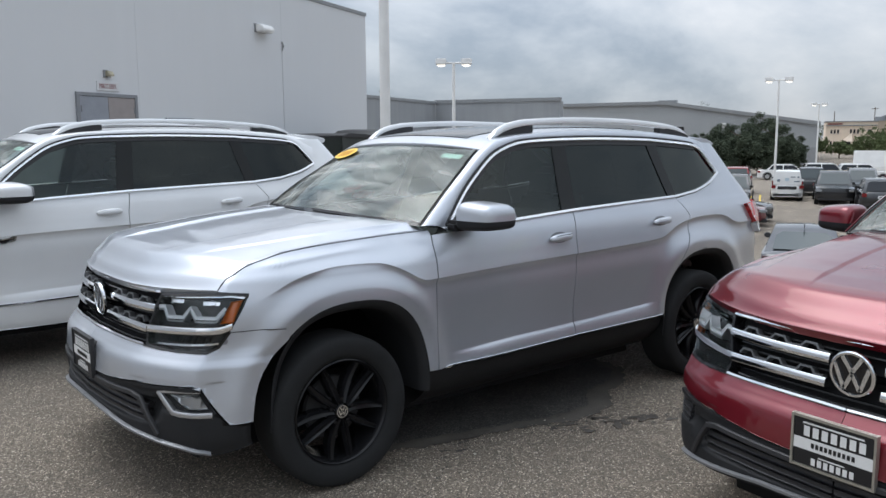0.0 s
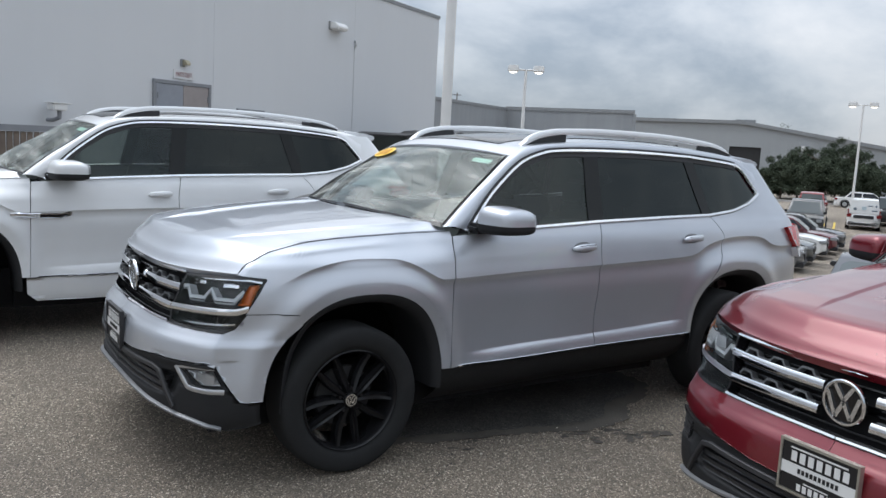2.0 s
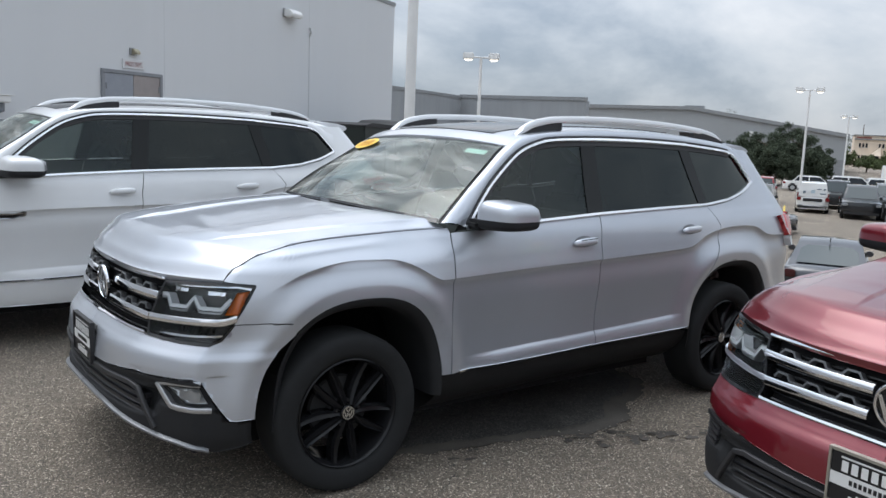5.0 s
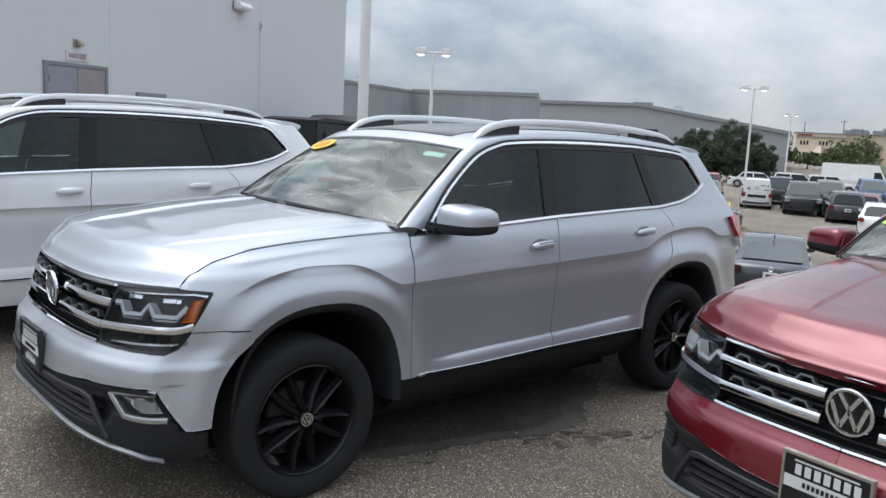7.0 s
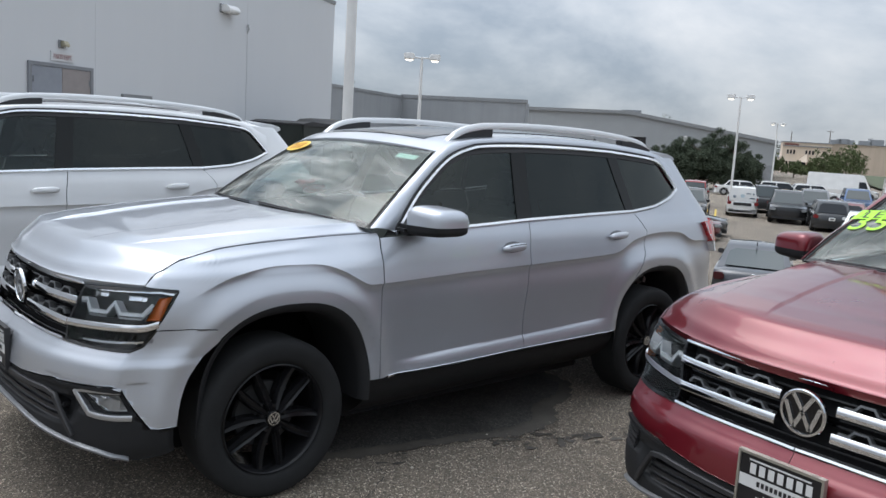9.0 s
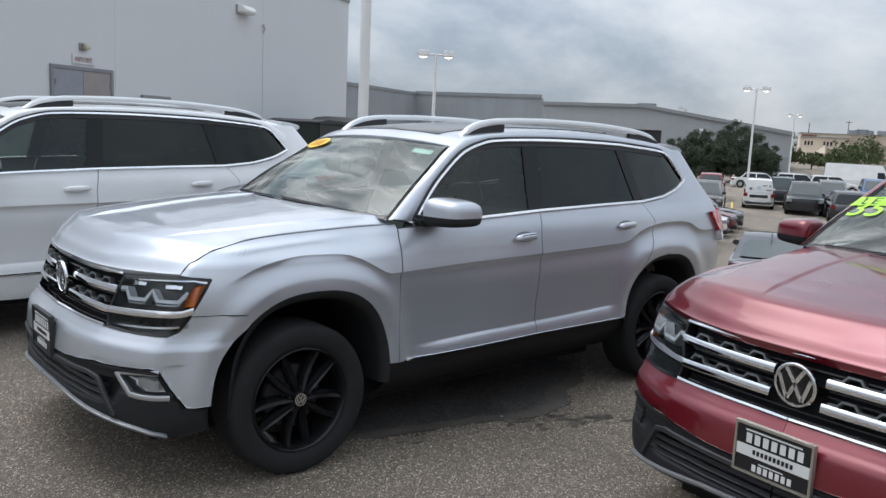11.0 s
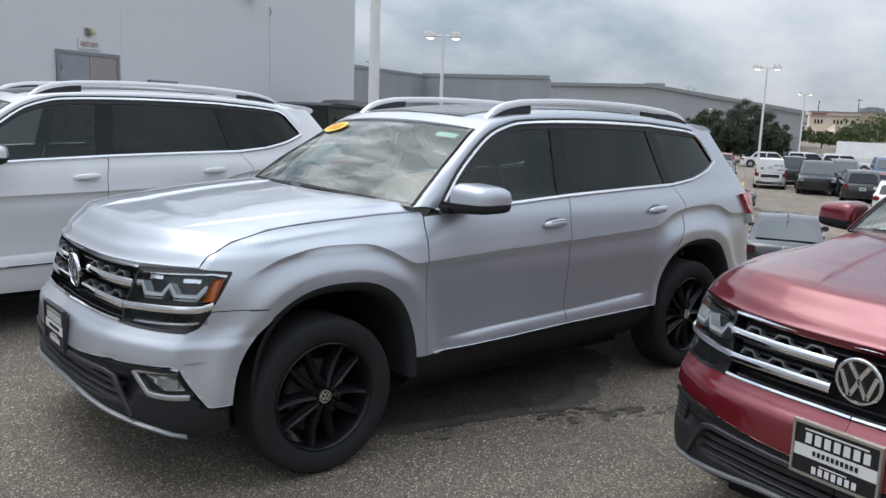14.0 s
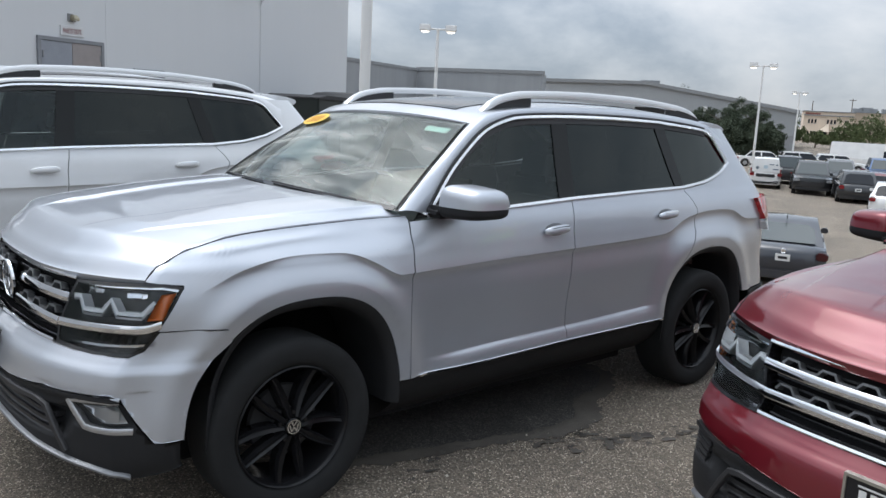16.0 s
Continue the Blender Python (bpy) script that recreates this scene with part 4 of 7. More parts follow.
        for x0, z0, x1, z1 in ((-0.42, 0.72, -0.02, 0.12), (0.42, 0.72, 0.02, 0.12), (-0.74, 0.36, -0.36, -0.66), (0.74, 0.36, 0.36, -0.66), (-0.34, -0.66, 0.0, 0.02), (0.34, -0.66, 0.0, 0.02)):
            d = Vector((x1 - x0, 0, z1 - z0)).normalized()
            n = Vector((-d.z, 0, d.x)) * 0.086
            bm = bmesh.new()
            a, b = Vector((x0, 0, z0)), Vector((x1, 0, z1))
            lo = [bm.verts.new((v.x * r, 0.0, v.z * r)) for v in (a - n, b - n, b + n, a + n)]
            hi = [bm.verts.new((v.co.x, -depth * 0.9, v.co.z)) for v in lo]
            bm.faces.new(hi)
            for k in range(4):
                bm.faces.new((lo[k], lo[(k + 1) % 4], hi[(k + 1) % 4], hi[k]))
            bmesh.ops.transform(bm, matrix=where, verts=bm.verts[:])
            part("emblem_bar", bm, M_TRIM, disc)
        return disc

    badge(car, 0.086, Matrix.Translation((-0.838, 0, 0.909)) @ Matrix.Rotation(radians(-90), 4, "Z") @ Matrix.Rotation(radians(4), 4, "X"))

    # --- headlamps
    outline = [(-0.950, 1.006), (-0.80, 1.015), (-0.660, 1.024), (-0.575, 1.024), (-0.500, 1.012), (-0.506, 0.965), (-0.535, 0.885), (-0.545, 0.850), (-0.585, 0.788), (-0.622, 0.772),
               (-0.80, 0.768), (-0.968, 0.776), (-0.982, 0.80), (-0.992, 0.845), (-0.965, 0.945)]
    for m in (False, True):
        lamp = mesh_part("headlamp", panel_mesh([(outline, 1)], -0.055, 0.0, m), M_LAMPIN, car, "clear headlamp with amber marker")
        bm = strip_bm(outline + outline[:1], 0.006, -0.055, -0.001, mirror=m, closed=True)
        part("lamp_rim", bm, M_GLOSSBLACK, lamp)
        mesh_part("cover", panel_mesh([(outline, 1)], -0.002, 0.0, m), M_LAMPGLASS, lamp, "clear lamp cover")
        mesh_part("amber_marker", panel_mesh([([(-0.566, 0.992), (-0.512, 0.996), (-0.536, 0.896), (-0.600, 0.896)], 1)], -0.012, 0.01, m), M_AMBER, lamp, "amber side marker")
        for k, zz in enumerate((0.935, 0.918)):
            bm = strip_bm([(-0.955, 0.940 + 0.012 * (1 - k)), (-0.918, 0.945 + 0.012 * (1 - k)), (-0.885, zz - 0.022), (-0.795, zz - 0.018), (-0.765, 0.946 + 0.016 * (1 - k)), (-0.728, zz - 0.016),
                           (-0.625, zz - 0.014), (-0.585, 0.945 + 0.02 * (1 - k))], 0.0085 if k == 0 else 0.004, -0.05, -0.010 - 0.004 * k, mirror=m, gap=0.02)
            part("light_guide", bm, M_DRL if k == 0 else M_SATIN, lamp)
        bm = strip_bm([(-0.995, 0.848), (-0.77, 0.858), (-0.588, 0.868), (-0.540, 0.882)], 0.015, -0.04, 0.005, mirror=m)
        part("chrome_bar", bm, M_CHROME, lamp, smooth=True)
        bm = strip_bm([(-0.975, 0.788), (-0.754, 0.796), (-0.584, 0.808)], 0.005, -0.05, -0.006, mirror=m)
        part("chrome_line", bm, M_CHROME, lamp)
        for uu, w in ((-0.86, 0.03), (-0.83, 0.012), (-0.68, 0.03), (-0.635, 0.012)):
            bm = strip_bm([(uu - w, 0.985), (uu + w, 0.988)], 0.009, -0.05, -0.018, mirror=m)
            part("lamp_module", bm, M_CHROME, lamp)
        bm = bmesh.new()
        strip_bm([(-0.955, 0.999), (-0.80, 1.008), (-0.66, 1.016), (-0.575, 1.015), (-0.510, 1.004)], 0.006, -0.05, -0.008, bm=bm, mirror=m)
        part("brow", bm, M_CHROME, lamp)
        for uu in np.linspace(-0.95, -0.62, 9):
            bm = strip_bm([(uu, 0.805), (uu + 0.006, 0.833)], 0.008, -0.052, -0.034, mirror=m, gap=0.03)
            part("reflector_cell", bm, M_LAMPIN, lamp)

    # --- bonnet
    rows = [skin(u, z) for u, z in resample(SEAM, 0.03)]
    crown_x = [-0.87, -0.81, -0.74, -0.60, -0.46, -0.29, -0.07, 0.12, 0.34, 0.62]
    crown_z = [1.018, 1.050, 1.095, 1.148, 1.180, 1.207, 1.232, 1.250, 1.266, 1.280]

    def bonnet(a, b):
        p = along3(rows, b)
        s = 2 * a - 1
        y = p.y + 0.004
        bow = -0.225 * (1 - sstep(0.0, 0.75, b)) - 0.085 * sstep(0.1, 1.0, b)
        x = p.x + bow * (1 - abs(s) ** 3.0)
        zc = float(np.interp(x, crown_x, crown_z))
        zc = 1.022 + (zc - 1.022) * sstep(-0.02, 0.11, b)
        yy = abs(s) * abs(y)
        inner = float(np.interp(x, (-0.75, -0.54, -0.32, 0.0, 0.24, 0.5), (0.285, 0.326, 0.364, 0.402, 0.420, 0.43)))
        ridge = min(0.93, float(np.interp(x, (-0.7, -0.5, -0.25, 0.0, 0.3, 0.6), (0.57, 0.60, 0.655, 0.70, 0.745, 0.78))) / abs(y))
        q = abs(s)
        k = sstep(0.10, 0.30, b)
        plain = 1 - q ** 3.0
        broken = 1 - 0.26 * (q / ridge) ** 2.4 if q < ridge else 0.74 * (1 - ((q - ridge) / (1 - ridge)) ** 1.25)
        z = p.z + 0.004 + (zc - p.z) * (plain + (broken - plain) * k)
        live = sstep(0.10, 0.24, b) * sstep(1.0, 0.86, b)
        d = yy - inner
        z += live * 0.010 * sstep(-0.002, 0.012, d) * (1 - sstep(0.75 * ridge, 1.0, q))
        z -= live * 0.0075 * sstep(0.0, 0.012, (q - ridge) * abs(y)) * sstep(1.0, 0.96, q)
        z -= 0.020 * sstep(0.95, 1.0, b)
        z += 0.032 * sstep(0.0, 0.024, b) * sstep(0.36, 0.024, b) * (1 - q ** 6)
        return (x, -s * y, z)

    bm = patch_bm(lambda a, b: bonnet(a, b ** 1.5), 300, 72, lip=(0.012, 0, -0.03))
    part("bonnet", bm, body_paint, car, smooth=True, sharp=42)

    for m in (False, True):
        bm = strip_bm([(u, z - 0.002) for u, z in spline(SEAM, 4)], 0.0013, -0.012, 0.0016, mirror=m, gap=0.03)
        part("panel_gap", bm, M_BLACK, car)

    # --- roof, pillars, glass
    win = spline(WIN_TOP[::-1], 6)
    # the window line and the roof edge are matched by their length along x
    wx = [skin(u, z).x for u, z in win]

    def rail_pt(a, b):
        q = along3(ROOF_L, b)
        u = float(np.interp(q.x - 0.02 * (1 - b), wx, [p[0] for p in win]))
        z = float(np.interp(q.x - 0.02 * (1 - b), wx, [p[1] for p in win]))
        i = min(range(len(win) - 2), key=lambda k: abs(win[k][0] - u)) if u < win[-1][0] else len(win) - 2
        tu, tz = win[i + 1][0] - win[i][0], win[i + 1][1] - win[i][1]
        k = 0.010 / (math.hypot(tu, tz) or 1.0)
        p = skin(u - tz * k, z + tu * k) + skin_normal(u, z) * 0.006
        m = p.lerp(q, a)
        n = Vector((-0.30 * (1 - sstep(0.1, 0.5, b)), -0.75, 0.60)).normalized()
        return m + n * 0.022 * (1 - (2 * a - 1) ** 2)

    for m in (1, -1):
        bm = patch_bm(lambda a, b: (lambda v: (v.x, v.y * m, v.z))(rail_pt(a, b)), 6, 70)
        part("roof_side_rail", bm, body_paint, car, smooth=True)
    roof_edge = ROOF_L[N_A:]

    def roof(a, b):
        p = along3(roof_edge, b)
        s = 2 * a - 1
        k = 1 - abs(s) ** 2.2
        return (p.x - 0.055 * k * (1 - b) ** 3, -s * p.y, p.z + 0.036 * k - 0.0 * b)

    bm = patch_bm(roof, 36, 48, lip=(0, 0, -0.02))
    part("roof", bm, body_paint, car, smooth=True)

    def sunroof(a, b):
        v = roof(0.13 + 0.74 * a, 0.10 + 0.52 * b)
        return (v[0], v[1], v[2] + 0.004)

    part("sunroof", patch_bm(sunroof, 16, 24, lip=(0, 0, -0.003)), M_GLOSSBLACK, car, "dark panoramic glass sunroof", smooth=True)
    ws_edge = ROOF_L[:N_A + 1]

    def windscreen(a, b, out=0.0):
        p = along3(ws_edge, b)
        s = 2 * a - 1
        k = 1 - s * s
        bow = 0.15 - 0.09 * b
        return (p.x - bow * k - out, -s * (p.y + 0.012), p.z + 0.028 * k - 0.004 + 0.8 * out)

    ws = part("windscreen", patch_bm(windscreen, 28, 24), M_GLASS, car, "clear windscreen reflecting clouds", smooth=True)
    bm = bmesh.new()
    for a0, a1, b0, b1 in ((0, 0.008, 0, 1), (0.992, 1, 0, 1), (0.012, 0.988, 0, 0.06), (0.03, 0.97, 0.988, 1)):
        patch_bm(lambda a, b: windscreen(a0 + (a1 - a0) * a, b0 + (b1 - b0) * b, 0.003), 14, 14, bm)
    part("windscreen_border", bm, M_GLOSSBLACK, ws, smooth=True)
    for pl in (0, 1):
        pts = [Vector(windscreen(0.004 if pl == 0 else 0.996, 0.02 + 0.96 * i / 16, 0.006)) for i in range(17)]
        bm = bmesh.new()
        tube(bm, [(p, 0.0022) for p in pts], 8)
        part("pillar_moulding", bm, M_BLACK, car, smooth=True)

    def rear_glass(a, b):
        return tuple(skin(4.20 + (U_REAR - 4.20) * min(2 * a, 2 - 2 * a), 1.22 + 0.40 * b, 0.006)) if a <= 0.5 else (lambda v: (v.x, -v.y, v.z))(skin(4.20 + (U_REAR - 4.20) * (2 - 2 * a), 1.22 + 0.40 * b, 0.006))

    part("rear_window", patch_bm(rear_glass, 20, 8), M_PRIVACY, car, "dark tinted rear window", smooth=True)
    bm = bmesh.new()
    prism_pts = [(3.36, 1.712), (3.60, 1.692), (3.70, 1.668), (3.71, 1.645), (3.62, 1.600), (3.40, 1.600)]
    prism(bm, prism_pts, -0.56, 0.56)
    bmesh.ops.bevel(bm, geom=bm.edges[:], offset=0.012, segments=2, affect="EDGES")
    part("rear_spoiler", bm, body_paint, car, smooth=True)

    def glass_side(name, poly, mat, lab):
        for m, d in ((False, 0), (True, 1)):
            mesh_part(name, panel_mesh([(poly, 1)], -0.004, 0.0, m, su=0.05, sz=0.03), mat, car, lab)

    def top_at(u):
        uu = [p[0] for p in win]
        return float(np.interp(u, uu, [p[1] for p in win]))

    def low_at(u):
        return float(np.interp(u, [p[0] for p in WIN_LOW], [p[1] for p in WIN_LOW]))

    def pane(u_lo0, u_lo1, u_hi0, u_hi1):
        lo = [(u, low_at(u) + 0.010) for u in np.linspace(u_lo1, u_lo0, 8)]
        hi = [(u, top_at(u) - 0.010) for u in np.linspace(u_hi0, u_hi1, 12)]
        return lo + hi

    glass_side("front_side_window", [(u, low_at(u) + 0.008) for u in np.linspace(1.640, 0.80, 7)] + [(u, top_at(u) - 0.012) for u in np.linspace(0.815, 1.705, 14)], M_TINT, "lightly tinted side window")
    glass_side("rear_side_window", pane(1.735, 2.745, 1.795, 2.655), M_PRIVACY, "dark tinted side window")
    glass_side("quarter_window", pane(2.795, 3.57, 2.712, 3.555), M_PRIVACY, "dark tinted quarter window")
    for m in (False, True):
        for u0, u1, u2, u3 in ((1.622, 1.754, 1.69, 1.814), (2.722, 2.818, 2.632, 2.736)):
            poly = [(u1, low_at(u1) + 0.006), (u0, low_at(u0) + 0.006), (u2, top_at(u2) - 0.006), (u3, top_at(u3) - 0.006)]
            mesh_part("window_pillar", panel_mesh([(poly, 1)], 0.001, 0.0, m), M_PILLAR, car, "gloss black window pillar")
        poly = [(0.806, 1.226), (0.66, 1.212), (0.632, 1.200), (0.684, 1.258), (0.812, 1.345)]
        mesh_part("mirror_base_plate", panel_mesh([(poly, 1)], 0.002, 0.008, m), M_CLAD, car)
        bm = strip_bm([(0.80, 1.214)] + WIN_LOW[2:] + spline(WIN_TOP[:6], 6)[1:], 0.0095, -0.01, 0.017, mirror=m, gap=0.05)
        strip_bm(spline(WIN_TOP[5:], 6), 0.0095, -0.01, 0.020, bm=bm, mirror=m, gap=0.05)
        part("window_trim", bm, M_TRIM, car, "chrome window surround", smooth=True)
        bm = strip_bm([(u, z - 0.020) for u, z in WIN_TOP[4:11]] + [(0.985, 1.462), (0.853, 1.350)], 0.012, -0.012, 0.002, mirror=m, gap=0.05)
        part("window_seal", bm, M_BLACK, car)
        edge = spline(WIN_TOP[4:], 6)
        line = []
        for (ua, za), (ub, zb) in zip(edge, edge[1:]):
            k = 0.0155 / (math.hypot(ub - ua, zb - za) or 1.0)
            line.append((ua + (zb - za) * k, za - (ub - ua) * k))
        bm = strip_bm(line, 0.0045, -0.01, 0.017, mirror=m, gap=0.04)
        part("door_gap", bm, M_BLACK, car)
        # rocker cladding, chrome strip
        def sill(a, b):
            """A sill that rolls under the doors."""
            x = 0.555 + (2.575 - 0.555) * a
            z = float(np.interp(x, (0.55, 1.10, 1.67, 2.58), (0.482, 0.487, 0.500, 0.500))) - 0.23 * b
            y = -0.935 + 0.012 * b + 0.17 * b ** 2.2
            return (x, -y if m else y, z)

        part("sill_cladding", patch_bm(sill, 20, 10), M_CLAD, car, "black textured sill cladding", smooth=True)
        bm = strip_bm([(0.640, 0.488), (1.12, 0.492), (1.68, 0.503), (2.55, 0.504)], 0.0065, -0.01, 0.010, mirror=m, gap=0.06)
        part("sill_trim", bm, M_CHROME, car, "chrome sill strip", smooth=True)

    # --- wheel openings
    for k in (0, 1):
        for m in (1, -1):
            rings = []
            for rho, o, deep in ((1.0, -0.004, 0), (0.985, -0.004, 0), (0.93, -0.02, 0), (0.90, -0.05, 0), (0.90, -0.30, 1)):
                line = arch_line(k, rho, 0.401, 0.401)
                line = [along3([Vector((u, z, 0)) for u, z in line], i / 60).xy for i in range(61)]
                ring = []
                for u, z in [(line[0].x, 0.36)] + [(v.x, v.y) for v in line] + [(line[-1].x, 0.38)]:
                    c, a, b = ARCHES[k]
                    q = skin(max(c - a * 1.0, min(c + a, u)), max(z, 0.3))
                    ring.append((u if k == 1 or True else q.x, (q.y - o) * m if not deep else -0.55 * m, z))
                rings.append(ring)
            bm = bmesh.new()
            vs = [[bm.verts.new(p) for p in r] for r in rings]
            for p, q in zip(vs, vs[1:]):
                for i in range(len(p) - 1):
                    bm.faces.new((p[i], p[i + 1], q[i + 1], q[i]))
            bm.faces.new(vs[-1])
            part("wheel_arch_liner", bm, M_CLAD, car, "black plastic wheel arch", smooth=True, sharp=35)

    # --- handles, mirrors, rails
    def handle(parent, u0, u1, z, m):
        def grip(a, b):
            t, ph = 2 * a - 1, 2 * math.pi * b
            r = math.sqrt(max(0.0, 1 - abs(t) ** 3.2))
            u, zz = 0.5 * (u0 + u1) + 0.5 * (u1 - u0) * t, z + 0.010 + 0.005 * t + 0.023 * r * math.sin(ph)
            q = skin(u, zz) + skin_normal(u, z) * (0.034 - 0.024 * t ** 4 + 0.016 * r * math.cos(ph))
            return (q.x, -q.y if m else q.y, q.z)

        def cup(a, b):
            """A patch just proud of the door; its grey paints the finger dish's shade."""
            th = 2 * math.pi * b
            u = 0.5 * (u0 + u1) + 0.002 + 0.080 * a * math.cos(th)
            q = skin(u, z + 0.014 + 0.032 * a * math.sin(th)) + skin_normal(u, z) * (0.0012 + 0.003 * a ** 6 - 0.003 * a ** 12)
            return (q.x, -q.y if m else q.y, q.z)

        bm = patch_bm(cup, 8, 28)
        bmesh.ops.remove_doubles(bm, verts=bm.verts[:], dist=0.0003)
        part("handle_cup", bm, M_CUP_SHADE, parent, "handle recess patch, shade painted grey on the silver car", smooth=True)
        bm = patch_bm(grip, 24, 16)
        bmesh.ops.remove_doubles(bm, verts=bm.verts[:], dist=0.0004)
        h = part("door_handle", bm, body_paint, parent, smooth=True, sharp=60)
        bm = strip_bm([(u0 + 0.035, z + 0.018), (0.5 * (u0 + u1), z + 0.022), (u1 - 0.035, z + 0.024)], 0.0035, 0.02, 0.0485, mirror=m, gap=0.03)
        part("chrome_insert", bm, M_CHROME, h, "thin chrome insert")

    for i, m in enumerate((False, True)):
        handle(doors_f[i], 1.440, 1.640, 1.102, m)
        handle(doors_r[i], 2.450, 2.650, 1.132, m)

    def mirror_pt(a, b, top):
        """A rounded pod swept back towards its outer end: a from pole to pole, b round it."""
        def sp(v, e):
            return math.copysign(abs(v) ** e, v)
        th, ph = math.pi * (a - 0.5), math.pi * b if top else -math.pi * b
        cy = sp(math.sin(th), 0.48)
        cr = abs(math.cos(th)) ** 0.48
        y = -1.062 + 0.118 * cy
        x = 0.838 - 0.118 * cr * sp(math.cos(ph), 0.52) - 0.22 * (y + 1.062)
        rz = (0.105 if top else 0.062) * (1 - 0.20 * (-cy + 1) / 2)
        return Vector((x, y, 1.276 + rz * cr * sp(math.sin(ph), 0.52)))

    for m in (1, -1):
        bm = patch_bm(lambda a, b: (lambda v: (v.x, v.y * m, v.z))(mirror_pt(a, b, True)), 28, 20)
        bmesh.ops.remove_doubles(bm, verts=bm.verts[:], dist=0.0005)
        cap = part("mirror", bm, body_paint, car, smooth=True, sharp=80)
        bm = patch_bm(lambda a, b: (lambda v: (v.x, v.y * m, v.z))(mirror_pt(a, b, False)), 28, 16)
        bmesh.ops.remove_doubles(bm, verts=bm.verts[:], dist=0.0005)
        part("mirror_housing", bm, M_CLAD, cap, "black lower mirror housing", smooth=True, sharp=80)
        bm = bevelled_box((0.70, 0.86, -0.985, -0.86, 1.215, 1.272), 0.02, 2)
        if m < 0:
            bmesh.ops.scale(bm, vec=(1, -1, 1), verts=bm.verts[:])
        part("mirror_arm", bm, M_CLAD, cap, smooth=True)
        bm = bmesh.new()
        pts = [(0.946, -0.985, 1.345), (0.962, -1.06, 1.352), (0.975, -1.13, 1.335), (0.978, -1.15, 1.29), (0.970, -1.12, 1.240), (0.944, -0.985, 1.232)]
        bm.faces.new([bm.verts.new((x + 0.003, y * m, z)) for x, y, z in pts])
        part("mirror_glass", bm, M_CHROME, cap)

    rail = [(1.240, 1.700), (1.300, 1.735), (1.375, 1.768), (1.480, 1.791), (1.600, 1.804), (1.976, 1.817), (2.494, 1.812), (2.878, 1.790), (3.083, 1.768), (3.200, 1.742), (3.275, 1.716)]
    rl = spline(rail, 5)
    for m in (1, -1):
        bm = bmesh.new()
        loops = []
        for i, (x, z) in enumerate(rl):
            t = i / (len(rl) - 1)
            y = -0.628 + 0.035 * sstep(0.6, 1.0, t) + 0.0 * t
            h = 0.019 * min(1, 6 * t + 0.35, 6 * (1 - t) + 0.35)
            loops.append([bm.verts.new((x, (y + dy) * m, z + dz)) for dy, dz in ((-0.017, -h), (-0.021, 0.2 * h), (-0.012, h), (0.012, h), (0.021, 0.2 * h), (0.017, -h))])
        for p, q in zip(loops, loops[1:]):
            for k in range(6):
                bm.faces.new((p[k], p[(k + 1) % 6], q[(k + 1) % 6], q[k]))
        bm.faces.new(loops[0])
        bm.faces.new(loops[-1][::-1])
        rr = part("roof_rail", bm, M_RAIL, car, "satin silver roof rail", smooth=True, sharp=50)
        for x0, x1 in ((1.29, 1.61), (2.90, 3.25)):
            bm = bmesh.new()
            n = 10
            top, bot = [], []
            for i in range(n + 1):
                x = x0 + (x1 - x0) * i / n
                zr = float(np.interp(x, [p[0] for p in rl], [p[1] for p in rl]))
                q = min(ROOF_L[N_A:], key=lambda v: abs(v.x - x))
                zb = float(np.interp(x, [v.x for v in ROOF_L[N_A:]], [v.z for v in ROOF_L[N_A:]]))
                top.append((x, zr - 0.012))
                bot.append((x, min(zb + 0.004, zr - 0.014)))
            prism(bm, top + bot[::-1], -0.636 * m, -0.604 * m)
            part("rail_foot", bm, M_BLACK, rr, "black rail foot")

    # --- wheels
    def wheel(x, y, m):
        prof = [(0.262, -0.100), (0.285, -0.122), (0.330, -0.128), (0.362, -0.120), (0.376, -0.100), (0.380, -0.06), (0.380, 0.06), (0.376, 0.10), (0.350, 0.125), (0.285, 0.122), (0.262, 0.10)]
        bm = lathe([(r, v * m) for r, v in spline(prof, 3)], 64)
        hub = part("wheel", lathe([(0.264, -0.108 * m), (0.258, -0.112 * m), (0.250, -0.104 * m), (0.240, -0.06 * m), (0.232, 0.02 * m), (0.228, 0.10 * m)], 64), M_RIM, car, "gloss black alloy wheel", smooth=True)
        part("tyre", bm, M_RUBBER, hub, smooth=True)
        for k in range(5):
            bm = bmesh.new()
            for da in (-1, 1):
                th = 2 * math.pi * (k / 5) + radians(53)
                secs = []
                for i in range(9):
                    t = i / 8
                    r = 0.040 + (0.256 - 0.040) * t
                    a = th + da * (0.30 - 0.30 * t + 0.215 * t ** 0.7)
                    w = 0.0125 + 0.0075 * math.sin(math.pi * min(1.0, t * 1.15)) + 0.004 * t
                    dep = -0.094 + 0.024 * math.sin(math.pi * t * 0.75) - 0.012 * t
                    d, n = Vector((math.cos(a), 0, math.sin(a))), Vector((-math.sin(a), 0, math.cos(a))) * da
                    p = d * r
                    secs.append([bm.verts.new((p + n * w * s + Vector((0, (dep + dd) * m, 0)))) for s, dd in ((-1, 0.055), (-1, 0.014), (-0.55, -0.003), (0.25, 0.004), (0.65, -0.006), (1, 0.010), (1, 0.055))])
                for p, q in zip(secs, secs[1:]):
                    for i in range(6):
                        bm.faces.new((p[i], p[i + 1], q[i + 1], q[i]))
            part("spoke", bm, M_RIM, hub, smooth=True, sharp=22)
